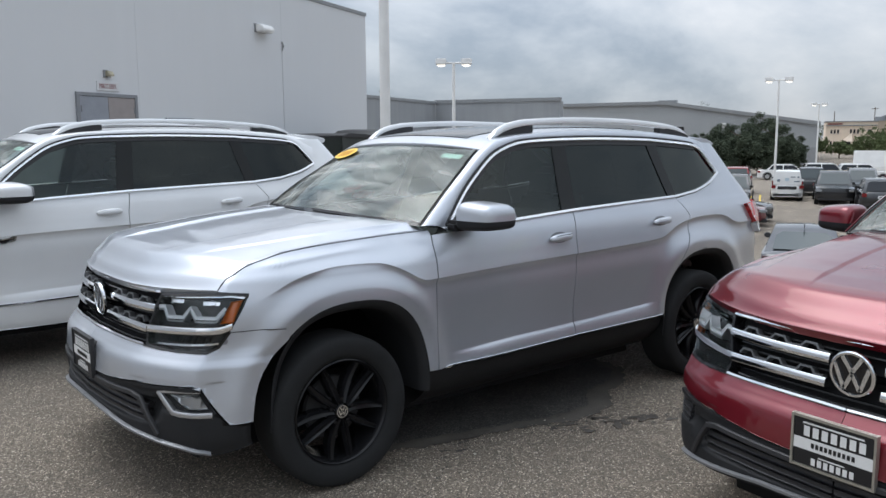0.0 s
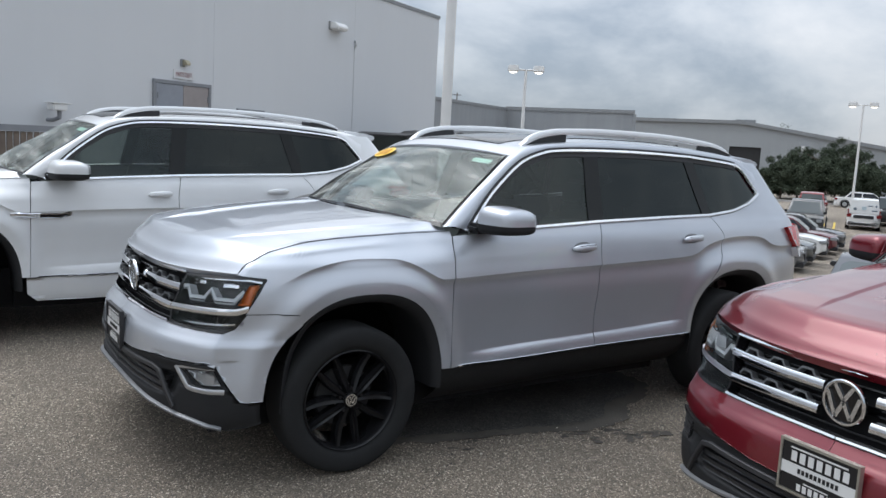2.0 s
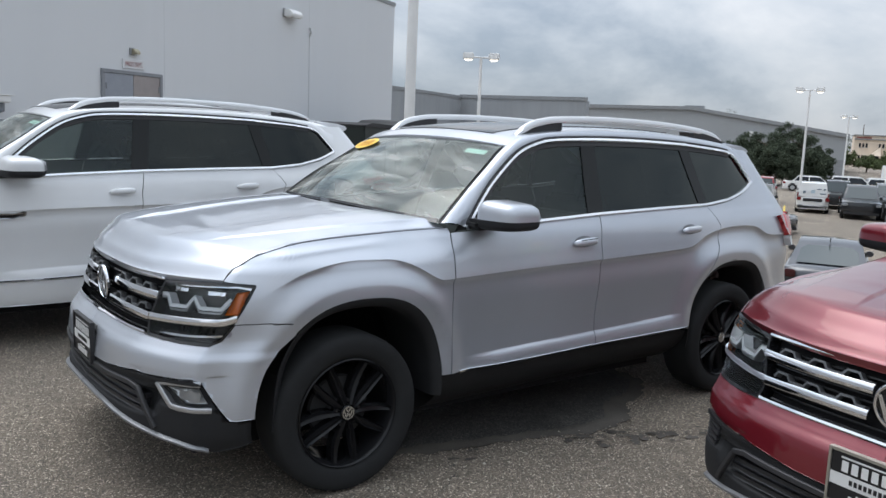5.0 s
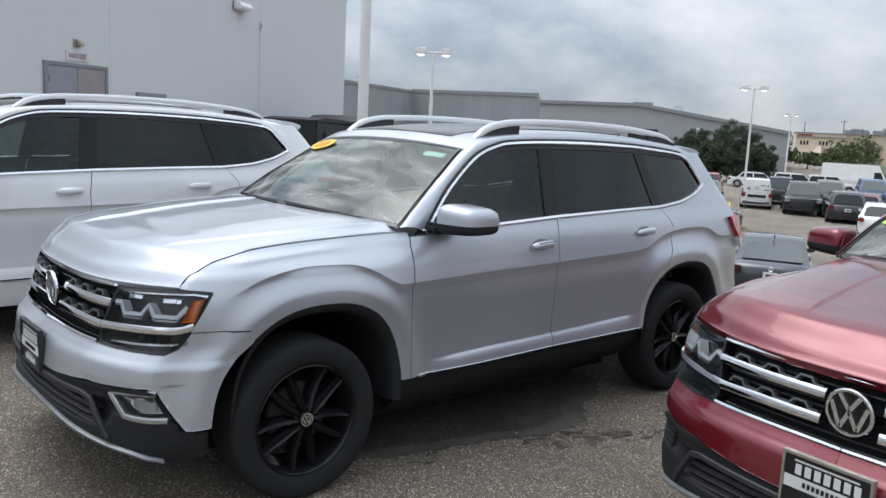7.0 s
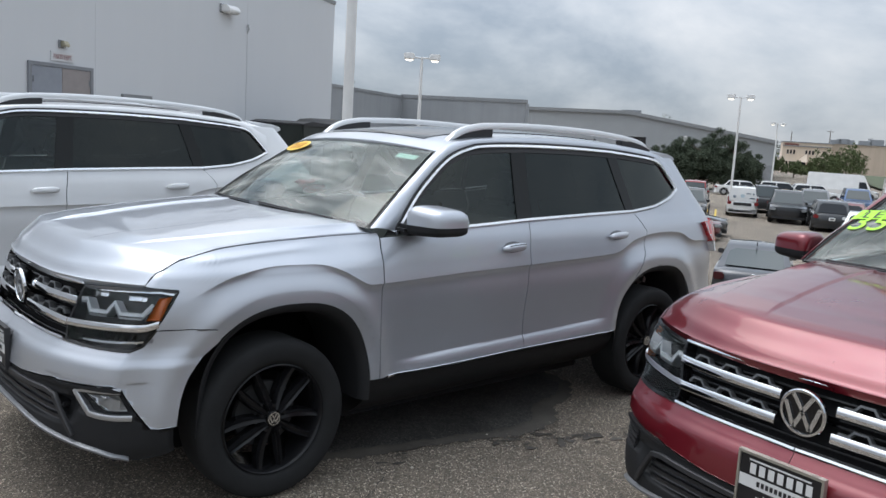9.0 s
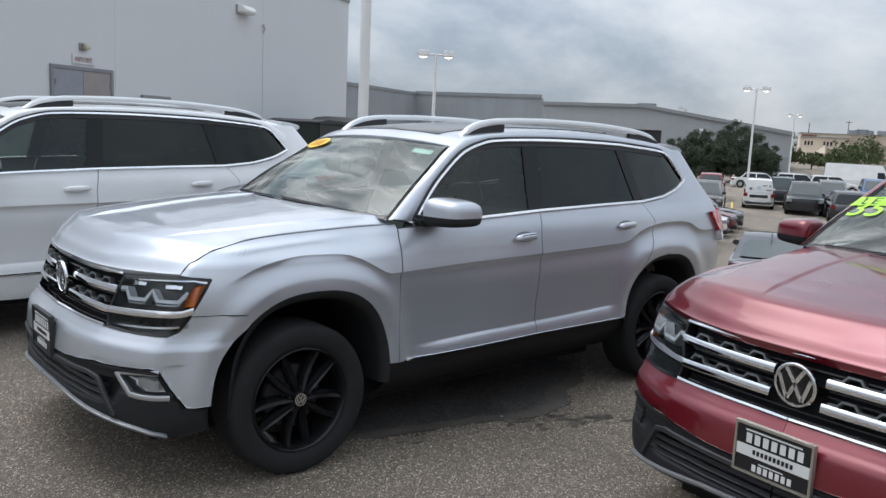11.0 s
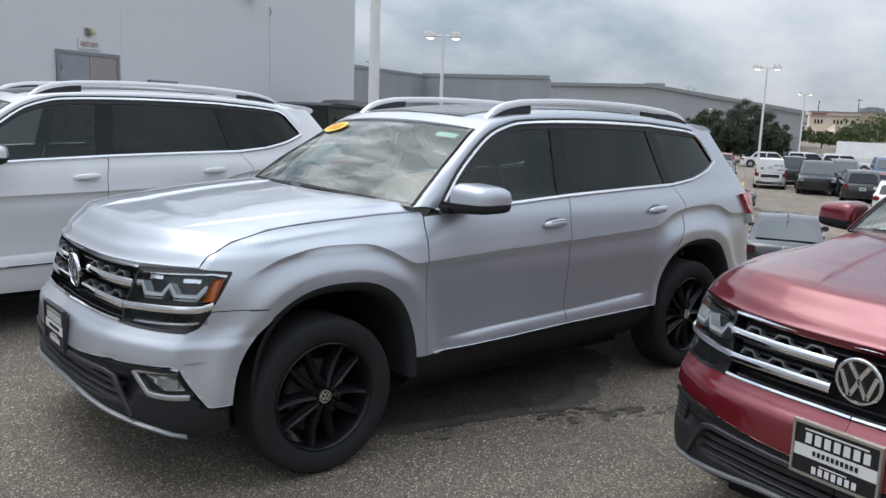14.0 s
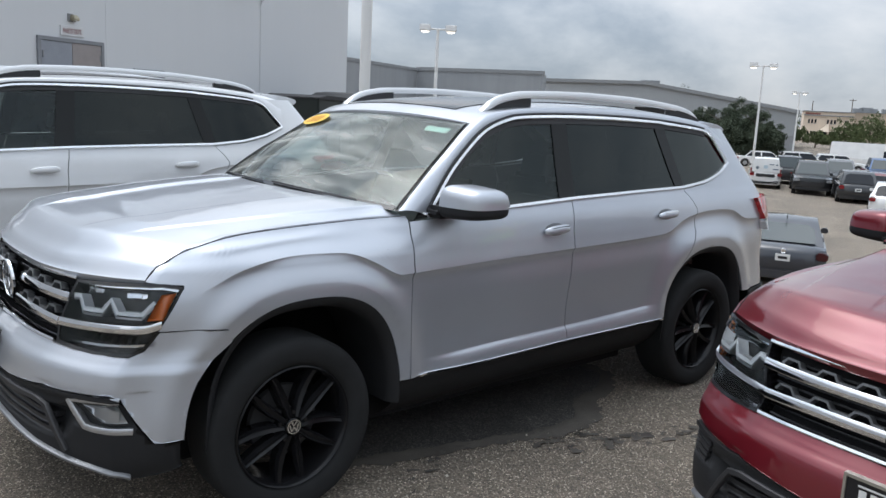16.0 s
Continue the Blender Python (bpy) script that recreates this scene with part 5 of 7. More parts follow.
        for k in range(5):
            bm = bmesh.new()
            a = 2 * math.pi * (k + 0.5) / 5 + radians(53)
            tube(bm, [((0.062 * math.cos(a), -0.095 * m, 0.062 * math.sin(a)), 0.009), ((0.062 * math.cos(a), -0.075 * m, 0.062 * math.sin(a)), 0.009)], 8)
            part("wheel_nut", bm, M_RIM, hub)
        bm = lathe([(0.001, -0.02 * m), (0.075, -0.06 * m), (0.08, -0.02 * m), (0.155, -0.012 * m), (0.16, 0.01 * m)], 40)
        part("brake_disc", bm, M_DARK, hub, smooth=True)
        disc = part("hub_cap", lathe([(0.001, -0.098 * m), (0.030, -0.098 * m), (0.034, -0.094 * m), (0.034, -0.08 * m)], 32), M_GLOSSBLACK, hub, smooth=True)
        bm = lathe([(0.026, -0.098 * m), (0.027, -0.102 * m), (0.031, -0.102 * m), (0.032, -0.097 * m)], 32)
        for x0, z0, x1, z1 in ((-0.4, 0.7, 0.0, 0.1), (0.4, 0.7, 0.0, 0.1), (-0.7, 0.35, -0.35, -0.65), (0.7, 0.35, 0.35, -0.65), (-0.33, -0.65, 0.0, 0.0), (0.33, -0.65, 0.0, 0.0)):
            d = Vector((x1 - x0, 0, z1 - z0)).normalized()
            n = Vector((-d.z, 0, d.x)) * 0.09
            a, b = Vector((x0, 0, z0)), Vector((x1, 0, z1))
            bm.faces.new([bm.verts.new((v.x * 0.03, -0.1015 * m, v.z * 0.03)) for v in (a - n, b - n, b + n, a + n)])
        part("cap_emblem", bm, M_CHROME, hub)
        hub.location = (x, y, 0.38)
        return hub

    for x in (0.0, 2.979):
        for m in (1, -1):
            wheel(x, -0.845 * m, m)

    # --- inside
    bm = bmesh.new()
    box(bm, 0.50, 2.50, -0.70, 0.70, 0.21, 0.47)
    box(bm, -0.62, 0.50, -0.62, 0.62, 0.20, 0.50)
    box(bm, 2.50, 3.85, -0.62, 0.62, 0.22, 0.50)
    part("underbody", bm, M_PIT, car)
    bm = bmesh.new()
    box(bm, 0.52, 2.56, -0.90, 0.90, 0.471, 0.48)
    part("floor_pan", bm, M_PIT, car)
    bm = bmesh.new()
    box(bm, -0.62, 0.62, -0.55, 0.55, 0.50, 0.95)
    part("engine_bay", bm, M_DARK, car)
    bm = bevelled_box((0.62, 1.05, -0.78, 0.78, 0.85, 1.17), 0.05, 3)
    part("dashboard", bm, M_DASH, car, smooth=True)
    bm = bevelled_box((0.42, 0.72, -0.70, 0.70, 1.02, 1.205), 0.02, 2)
    part("cowl", bm, M_BLACK, car)
    for xs, seats in ((1.55, (-0.38, 0.38)), (2.45, (-0.42, 0.42)), (3.15, (0.0,))):
        for ys in seats:
            w = 0.26 if xs < 3 else 0.6
            bm = bevelled_box((xs - 0.28, xs + 0.22, ys - w, ys + w, 0.55, 0.74), 0.05, 3)
            seat = part("seat", bm, M_CLOTH, car, "grey upholstered seat", smooth=True)
            bm = bevelled_box((0, 0.13, -w, w, 0, 0.62), 0.05, 3, Matrix.Translation((xs + 0.16, ys, 0.68)) @ Matrix.Rotation(radians(16), 4, "Y"))
            part("backrest", bm, M_CLOTH, seat, smooth=True)
            bm = bevelled_box((0, 0.10, -0.13, 0.13, 0, 0.20), 0.04, 3, Matrix.Translation((xs + 0.36, ys, 1.31)) @ Matrix.Rotation(radians(12), 4, "Y"))
            part("headrest", bm, M_CLOTH, seat, smooth=True)
    bm = bmesh.new()
    for i in range(24):
        a0, a1 = 2 * math.pi * i / 24, 2 * math.pi * (i + 1) / 24
        tube(bm, [((0, 0.185 * math.cos(a0), 0.185 * math.sin(a0)), 0.015), ((0, 0.185 * math.cos(a1), 0.185 * math.sin(a1)), 0.015)], 8, False)
    bmesh.ops.transform(bm, matrix=Matrix.Translation((1.12, -0.38, 1.06)) @ Matrix.Rotation(radians(-25), 4, "Y"), verts=bm.verts[:])
    part("steering_wheel", bm, M_DASH, car, smooth=True)
    bm = bevelled_box((0.95, 1.0, -0.12, 0.12, 1.545, 1.605), 0.015, 2)
    part("rear_view_mirror", bm, M_BLACK, car)
    bm = bmesh.new()
    patch_bm(lambda a, b: (1.24 + 2.15 * b, -0.58 + 1.16 * a, 1.675 - 0.02 * abs(2 * a - 1) - 0.03 * (1 - b) ** 2), 6, 10, bm)
    part("headliner", bm, M_CLOTH, car, smooth=True)
    # wipers
    for y0, y1 in ((-0.55, 0.02), (0.10, 0.62)):
        bm = bmesh.new()
        pts = []
        for i in range(9):
            y = y0 + (y1 - y0) * i / 8
            v = windscreen(0.5 + 0.5 * y / 0.74, 0.030 + 0.02 * i / 8, 0.010)
            pts.append((Vector(v), 0.0045))
        tube(bm, pts, 6)
        part("wiper", bm, M_BLACK, car)

    # --- dealer plate
    bm = bevelled_box((-0.9380, -0.9260, -0.158, 0.158, 0.556, 0.738), 0.004, 1)
    pl = part("number_plate", bm, M_PLATE, car, "black and white dealer plate")
    bm = bmesh.new()
    for y0, y1, z0, z1 in ((-0.160, 0.160, 0.736, 0.746), (-0.160, 0.160, 0.548, 0.557), (-0.160, -0.151, 0.557, 0.736), (0.151, 0.160, 0.557, 0.736)):
        box(bm, -0.9440, -0.9220, y0, y1, z0, z1)
    part("plate_frame", bm, M_BLACK, pl)
    bm = bmesh.new()
    box(bm, -0.9400, -0.9382, -0.150, 0.150, 0.617, 0.660)
    part("white_band", bm, M_PLATEW, pl, "white printed band")
    prints = [(-0.115, 0.115, 0.716, 0.722, M_PLATEW), (-0.05, 0.05, 0.598, 0.602, M_PLATEW)]
    for n, half, z0, z1, mt in ((7, 0.122, 0.670, 0.708, M_PLATEW), (10, 0.085, 0.630, 0.648, M_PLATE), (7, 0.085, 0.566, 0.592, M_PLATEW)):
        w = 2 * half / n
        prints += [(-half + w * k, -half + w * (k + 0.66), z0, z1, mt) for k in range(n)]
    for y0, y1, z0, z1, mt in prints:
        bm = bmesh.new()
        box(bm, -0.9415, -0.9402, y0, y1, z0, z1)
        part("print_bar", bm, mt, pl)
    bm = bevelled_box((-0.9280, -0.86, -0.13, 0.13, 0.57, 0.72), 0.01, 1)
    part("plate_bracket", bm, M_BLACK, pl)

    # roof aerial
    bm = bmesh.new()
    prism(bm, [(3.28, 1.715), (3.42, 1.715), (3.42, 1.735), (3.40, 1.775), (3.385, 1.775)], -0.012, 0.012)
    part("aerial", bm, M_BLACK, car)
    return car, windscreen


def set_paint(car, old, new_paint):
    for o in car.children_recursive:
        for s in o.material_slots:
            if s.material == old:
                s.link = "OBJECT"
                s.material = new_paint


silver, windscreen_at = build_car("silver metallic large SUV with black wheels and chrome grille", M_SILVER)
silver.matrix_basis = Matrix.Translation((0, 0, 0.0))
tagged(silver, group="row of parked SUVs")
white = copy_thing(silver, Matrix.Translation((-1.65, 3.16, 0.042)))
set_paint(white, M_SILVER, M_WHITEP)
set_paint(white, M_CUP_SHADE, M_WHITEP)
tagged(white, "white large SUV with roof rails and tinted windows")
red = copy_thing(silver, Matrix.Translation((1.726, -3.055, -0.050)) @ Matrix.Rotation(radians(-5.77), 4, "Z"))
set_paint(red, M_SILVER, M_REDP)
for o in [c for c in red.children if c.name.split(".")[0] in ("fog_lamp", "fog_lamp_surround")]:
    for c in list(o.children):
        bpy.data.objects.remove(c)
    bpy.data.objects.remove(o)
for m in (False, True):
    for k, z in enumerate((0.505, 0.530, 0.555, 0.580)):
        bm = strip_bm([(-0.775 + 0.30 * (0.58 - z), z), (-0.66, z + 0.003), (-0.575 + 0.25 * (0.505 - z), z + 0.004)], 0.008, -0.03, -0.004, mirror=m)
        part("corner_rib", bm, M_BLACK, red, "black plastic corner rib", smooth=True)
for o in red.children_recursive:
    if o.name.startswith("plate_frame"):
        o.material_slots[0].link = "OBJECT"
        o.material_slots[0].material = grained("champagne_plate_frame", (0.42, 0.40, 0.35), 0.35, 0.06, 5.0, 200.0, 0.0, 0.7)
set_paint(red, M_CUP_SHADE, M_REDP)
tagged(red, "dark red metallic large SUV with chrome grille")

# the silver car's far mirror is folded back against its door
for part_ob in silver.children:
    if part_ob.name.split(".")[0] == "mirror" and part_ob.data.vertices[0].co.y > 0:
        hinge = Vector((0.83, 0.93, 0.0))
        part_ob.matrix_basis = Matrix.Translation(hinge) @ Matrix.Rotation(radians(-72), 4, "Z") @ Matrix.Translation(-hinge)


# ---------------------------------------------------------------- details of the near cars
def text_mesh(text, size, depth=0.0):
    cu = bpy.data.curves.new("writing", "FONT")
    cu.body, cu.size, cu.extrude, cu.align_x = text, size, depth, "CENTER"
    tmp = new("writing", cu)
    me = bpy.data.meshes.new_from_object(tmp.evaluated_get(bpy.context.evaluated_depsgraph_get()))
    bpy.data.objects.remove(tmp)
    bpy.data.curves.remove(cu)
    return me


def on_glass(a, b, out=0.006):
    """A frame on the windscreen: x to the car's left as one reads it from the front, y up the glass."""
    p = Vector(windscreen_at(a, b, out))
    ex = (Vector(windscreen_at(a - 0.01, b, out)) - Vector(windscreen_at(a + 0.01, b, out))).normalized()
    ey = (Vector(windscreen_at(a, b + 0.02, out)) - Vector(windscreen_at(a, b - 0.02, out)))
    ey = (ey - ex * ey.dot(ex)).normalized()
    m = Matrix((ex, ey, ex.cross(ey))).transposed().to_4x4()
    m.translation = p
    return m


def oval_sticker(car, a, b, w, h, tilt):
    bm = bmesh.new()
    vs = []
    for i in range(28):
        th = 2 * math.pi * i / 28
        vs.append(bm.verts.new((w * math.cos(th), h * math.sin(th), 0)))
    bm.faces.new(vs)
    bmesh.ops.transform(bm, matrix=on_glass(a, b, 0.009) @ Matrix.Rotation(radians(tilt), 4, "Z"), verts=bm.verts[:])
    st = part("oval_sticker", bm, M_STICKER, car, "yellow oval window sticker")
    for x0 in (-0.075, -0.025, 0.025, 0.07):
        bm = bmesh.new()
        box(bm, x0 - 0.018, x0 + 0.012, -0.035, 0.035, 0.001, 0.002, on_glass(a, b, 0.009) @ Matrix.Rotation(radians(tilt), 4, "Z"))
        part("print_bar", bm, grained("orange_brown_print", (0.55, 0.25, 0.02), 0.6), st)


oval_sticker(silver, 0.890, 0.870, 0.150, 0.062, 2)
oval_sticker(red, 0.925, 0.90, 0.105, 0.055, 4)
bm = bmesh.new()
box(bm, -0.075, 0.075, -0.022, 0.022, 0, 0.001, on_glass(0.105, 0.885, -0.004))
part("paper_tag", bm, M_MINT, silver, "pale mint paper tag behind the glass")
bm = bmesh.new()
box(bm, -0.075, 0.075, -0.022, 0.022, 0, 0.001, on_glass(0.105, 0.885, -0.004))
part("paper_tag", bm, M_MINT, white, "pale mint paper tag behind the glass")
M_LIME = grained("lime_window_paint", (0.42, 0.85, 0.06), 0.6, 0.05)
bm = bmesh.new()
bm.faces.new([bm.verts.new(p) for p in ((-0.15, -0.045, 0), (0.15, -0.045, 0), (0.165, 0.045, 0), (-0.135, 0.045, 0))])
bmesh.ops.transform(bm, matrix=on_glass(0.930, 0.660, 0.006) @ Matrix.Rotation(radians(4), 4, "Z"), verts=bm.verts[:])
band = part("window_writing", bm, M_LIME, red, "lime green painted banner")
me = text_mesh("LEA", 0.095, 0.0004)
me.transform(on_glass(0.930, 0.660, 0.0075) @ Matrix.Rotation(radians(4), 4, "Z") @ Matrix.Translation((0.0, -0.033, 0.0)) @ Matrix.Diagonal((1.25, 1.0, 1, 1)))
mesh_part("banner_lettering", me, M_PLATE, band, "dark banner lettering")
me = text_mesh("35", 0.22, 0.0008)
me.transform(on_glass(0.922, 0.430) @ Matrix.Rotation(radians(3), 4, "Z"))
mesh_part("window_writing", me, M_LIME, red, "lime green painted price writing")
# an unidentified red shape, added as a flat oval inside the far door glass
bm = bmesh.new()
bmesh.ops.create_uvsphere(bm, u_segments=20, v_segments=10, radius=0.5)
bmesh.ops.transform(bm, matrix=Matrix.Translation((1.28, 0.79, 1.300)) @ Matrix.Rotation(radians(-6), 4, "Y") @ Matrix.Diagonal((0.19, 0.02, 0.055, 1)), verts=bm.verts[:])
part("window_tag", bm, grained("faded_red_oval", (0.45, 0.06, 0.05), 0.6), silver, "flat faded red oval inside the far door glass", smooth=True)
# side badge of the white car, and its body-coloured sills
for m in (False, True):
    bm = strip_bm([(0.66, 0.951), (0.80, 0.950), (0.87, 0.966)], 0.017, -0.002, 0.008, mirror=m)
    bd = part("side_badge", bm, M_GLOSSBLACK, white, "black and chrome blade badge", smooth=True)
    bm = strip_bm([(0.46, 0.962), (0.56, 0.953), (0.64, 0.946)], 0.011, -0.002, 0.007, mirror=m)
    part("badge_blade", bm, M_CHROME, bd, smooth=True)
    for dz in (-0.017, 0.017):
        bm = strip_bm([(0.49, 0.955 + dz), (0.56, 0.952 + dz), (0.80, 0.950 + dz), (0.88, 0.972 + 0.4 * dz)], 0.0042, 0.0, 0.012, mirror=m)
        part("badge_edge", bm, M_CHROME, bd)
for o in [c for c in white.children if c.name.startswith("sill_cladding")]:
    bpy.data.objects.remove(o)
for m in (False, True):
    mesh_part("body_sill", panel_mesh([([(0.56, 0.478), (1.10, 0.482), (1.67, 0.495), (2.55, 0.495), (2.57, 0.38), (2.48, 0.300), (0.64, 0.295), (0.565, 0.36)], 1)], -0.010, 0.03, m, su=0.1), M_WHITEP, white, "white painted sill")


# ---------------------------------------------------------------- on the tall building's wall
def wall_box(name, label, category, t0, t1, z0, z1, depth, mat, out=0.0, bev=0.01, kind=""):
    bm = bevelled_box((t0, t1, -depth, 0, z0, z1), bev, 2)
    ob = link_bm(name, bm, mat)
    ob.matrix_basis = LOT @ Matrix.Translation((0, TALL_S - 0.002 - out, 0))
    return tagged(ob, label, category, kind=kind)


def double_door():
    d = thing("door_1", "grey and brownish steel double door in the wall", "door", LOT @ Matrix.Translation((0, TALL_S, 0)), kind="structure")
    bm = bmesh.new()
    for b in ((10.24, 10.32, 0.2, 2.80), (12.05, 12.13, 0.2, 2.80), (10.32, 12.05, 2.72, 2.80)):
        box(bm, b[0], b[1], -0.06, -0.002, b[2], b[3])
    part("door_frame", bm, M_FRAME, d)
    for a, b, mt in ((10.325, 11.18, M_DOOR_A), (11.19, 12.045, M_DOOR_B)):
        bm = bevelled_box((a, b, -0.045, -0.002, 0.2, 2.715), 0.006, 1)
        leaf = part("door_leaf", bm, mt, d)
        for z in (2.35, 1.35):
            h = a + 0.02 if mt is M_DOOR_A else b - 0.05
            bm = bevelled_box((h, h + 0.035, -0.065, -0.045, z, z + 0.14), 0.004, 1)
            part("hinge", bm, M_FRAME, leaf)


double_door()


def door_sign():
    s = thing("wall_sign", "small white sign with red lettering above the door", "sign", LOT @ Matrix.Translation((0, TALL_S, 0)))
    bm = bevelled_box((10.88, 11.56, -0.03, -0.002, 2.86, 3.08), 0.004, 1)
    part("board", bm, grained("off_white_sign_board", (0.62, 0.625, 0.64), 0.5), s)
    me = text_mesh("PARTS DEPT.", 0.155, 0.002)
    me.transform(Matrix.Translation((11.22, -0.034, 2.915)) @ Matrix.Rotation(radians(90), 4, "X") @ Matrix.Diagonal((0.62, 1, 1, 1)))
    mesh_part("lettering", me, M_RED_INK, s, "red lettering")


door_sign()


def wall_lamp(t0, t1, z0, z1, label, mat, lens):
    ob = thing("wall_lamp", label, "lamp", LOT @ Matrix.Translation((0, TALL_S, 0)))
    bm = bmesh.new()
    d = 0.32 if t1 - t0 > 0.5 else 0.16
    a = [bm.verts.new((t0, y, z)) for y, z in ((-0.002, z0), (-d * 0.55, z0 + 0.02), (-d, z0 + 0.10 * (z1 - z0)), (-d, z0 + 0.45 * (z1 - z0)), (-d * 0.6, z1), (-0.002, z1))]
    b = [bm.verts.new((t1, v.co.y, v.co.z)) for v in a]
    bm.faces.new(a)
    bm.faces.new(b[::-1])
    for i in range(6):
        bm.faces.new((a[i], b[i], b[(i + 1) % 6], a[(i + 1) % 6]))
    bmesh.ops.bevel(bm, geom=bm.edges[:], offset=0.015, segments=2, affect="EDGES")
    part("housing", bm, mat, ob)
    bm = bevelled_box((t0 + 0.05, t1 - 0.05, -d * 0.9, -0.05, z0 - 0.015, z0 + 0.03), 0.01, 1)
    part("lens", bm, lens, ob)
    bm = bevelled_box((t0 - 0.06, t0 + 0.10, -0.03, -0.002, z0 - 0.02, z1 + 0.02), 0.01, 1)
    part("back_plate", bm, M_COPING, ob)


wall_lamp(17.22, 17.80, 4.93, 5.15, "grey metal floodlight on the wall", M_WHITE, M_WHITE)
wall_lamp(11.16, 11.32, 3.19, 3.33, "small brass wall lamp above the sign", grained("tarnished_brass", (0.42, 0.38, 0.28), 0.4, 0.2, 8, 60, 0, 0.6), M_WHITE)
wall_box("wall_vent", "grey louvred wall vent", "vent", 13.11, 14.18, 1.75, 2.27, 0.10, M_COPING)
bm = bmesh.new()
tube(bm, [((18.58, -0.04, 4.75), 0.04), ((18.60, -0.07, 4.62), 0.04), ((18.60, -0.03, 4.50), 0.022), ((18.62, -0.004, 4.45), 0.005), ((18.64, -0.004, 0.3), 0.005)], 10)
ob = link_bm("conduit", bm, M_WALL, smooth=True)
ob.matrix_basis = LOT @ Matrix.Translation((0, TALL_S, 0))
tagged(ob, "painted conduit with a small fitting on the wall", "conduit")
bm = bmesh.new()
tube(bm, [((21.27, 1.0, TALL_TOP - 0.4), 0.06), ((21.27, 1.0, TALL_TOP + 0.6), 0.06)], 12)
ob = link_bm("vent_pipe", bm, M_COPING, smooth=True)
ob.matrix_basis = LOT @ Matrix.Translation((0, TALL_S, 0))
tagged(ob, "grey vent pipe on the flat roof", "pipe")


def security_camera():
    ob = thing("security_camera", "white box security camera on a wall bracket", "camera", LOT @ Matrix.Translation((0, TALL_S, 0)))
    bm = bevelled_box((7.30, 7.64, -0.42, -0.19, 1.90, 2.04), 0.02, 2)
    part("housing", bm, M_WHITE, ob)
    bm = bevelled_box((7.27, 7.71, -0.44, -0.17, 2.042, 2.06), 0.004, 1)
    part("sun_shield", bm, M_WHITE, ob)
    bm = bmesh.new()
    tube(bm, [((7.62, -0.305, 1.97), 0.055), ((7.67, -0.305, 1.97), 0.055)], 16)
    part("lens", bm, M_GLOSSBLACK, ob)
    bm = bmesh.new()
    tube(bm, [((7.52, -0.305, 1.90), 0.045), ((7.52, -0.30, 1.76), 0.045), ((7.48, -0.16, 1.70), 0.04), ((7.46, -0.002, 1.70), 0.04)], 10)
    part("bracket", bm, M_FRAME, ob)


security_camera()


def slat_gate():
    g = thing("slatted_gate", "weathered wooden slatted gate with dark frame", "gate", LOT @ Matrix.Translation((0, TALL_S - 0.9, 0)))
    bm = bmesh.new()
    for a, b, z0, z1 in ((3.0, 7.50, 1.46, 1.58), (7.38, 7.50, 0.1, 1.46), (3.0, 3.12, 0.1, 1.46), (3.0, 7.5, 0.1, 0.2)):
        box(bm, a, b, -0.05, 0.05, z0, z1)
    part("gate_frame", bm, M_FRAME, g)
    t = 3.14
    k = 0
    while t < 7.34:
        bm = bevelled_box((t, t + 0.115, -0.02 + 0.006 * (k % 2), 0.01, 0.2, 1.455), 0.004, 1)
        part("slat", bm, M_WOOD, g)
        t += 0.14
        k += 1


slat_gate()


def dumpster():
    d = thing("dumpster", "dark green steel dumpster with black plastic lids", "dumpster", LOT @ Matrix.Translation((19.8, TALL_S - 1.9, -0.06)))
    m_green = grained("dark_green_dumpster_steel", (0.016, 0.022, 0.019), 0.5, 0.3, 2, 40)
    bm = bmesh.new()
    prism(bm, [(-2.3, 0.1), (1.70, 0.1), (1.95, 1.52), (1.60, 1.66), (-2.4, 1.84)], -0.9, 0.9)
    bmesh.ops.bevel(bm, geom=bm.edges[:], offset=0.03, segments=2, affect="EDGES")
    part("body", bm, m_green, d)
    lids = (((-2.42, 1.86), (-2.0, 1.93), (-0.9, 1.90), (0.05, 1.84), (0.05, 1.78), (-2.42, 1.80)), ((0.10, 1.86), (0.55, 2.03), (1.30, 2.08), (1.72, 1.96), (2.02, 1.66), (1.99, 1.58), (1.60, 1.78), (0.10, 1.78)))
    for prof in lids:
        bm = bmesh.new()
        prism(bm, list(prof), -0.95, 0.95)
        bmesh.ops.bevel(bm, geom=bm.edges[:], offset=0.02, segments=2, affect="EDGES")
        part("lid", bm, M_BLACK, d)
    bm = bmesh.new()
    prism(bm, [(0.42, 1.86), (0.70, 2.04), (0.86, 2.10), (0.80, 1.90)], -0.99, -0.955)
    part("lid_fold", bm, M_SKID, d, "worn grey lid fold")
    for z in (0.98, 1.34):
        bm = bevelled_box((0.02, 0.26, -0.93, -0.905, z, z + 0.24), 0.004, 1)
        pl = part("notice", bm, M_PLATEW, d, "small white notice plate")
        for k in range(2):
            bm = bmesh.new()
            box(bm, 0.06 + 0.09 * k, 0.13 + 0.09 * k, -0.936, -0.931, z + 0.05, z + 0.19)
            part("print_bar", bm, M_PLATE, pl)
    for x in (-1.9, -1.1, -0.4, 0.7, 1.5):
        bm = bevelled_box((x - 0.05, x + 0.05, -0.96, -0.90, 0.15, 1.5), 0.01, 1)
        part("rib", bm, m_green, d)


dumpster()


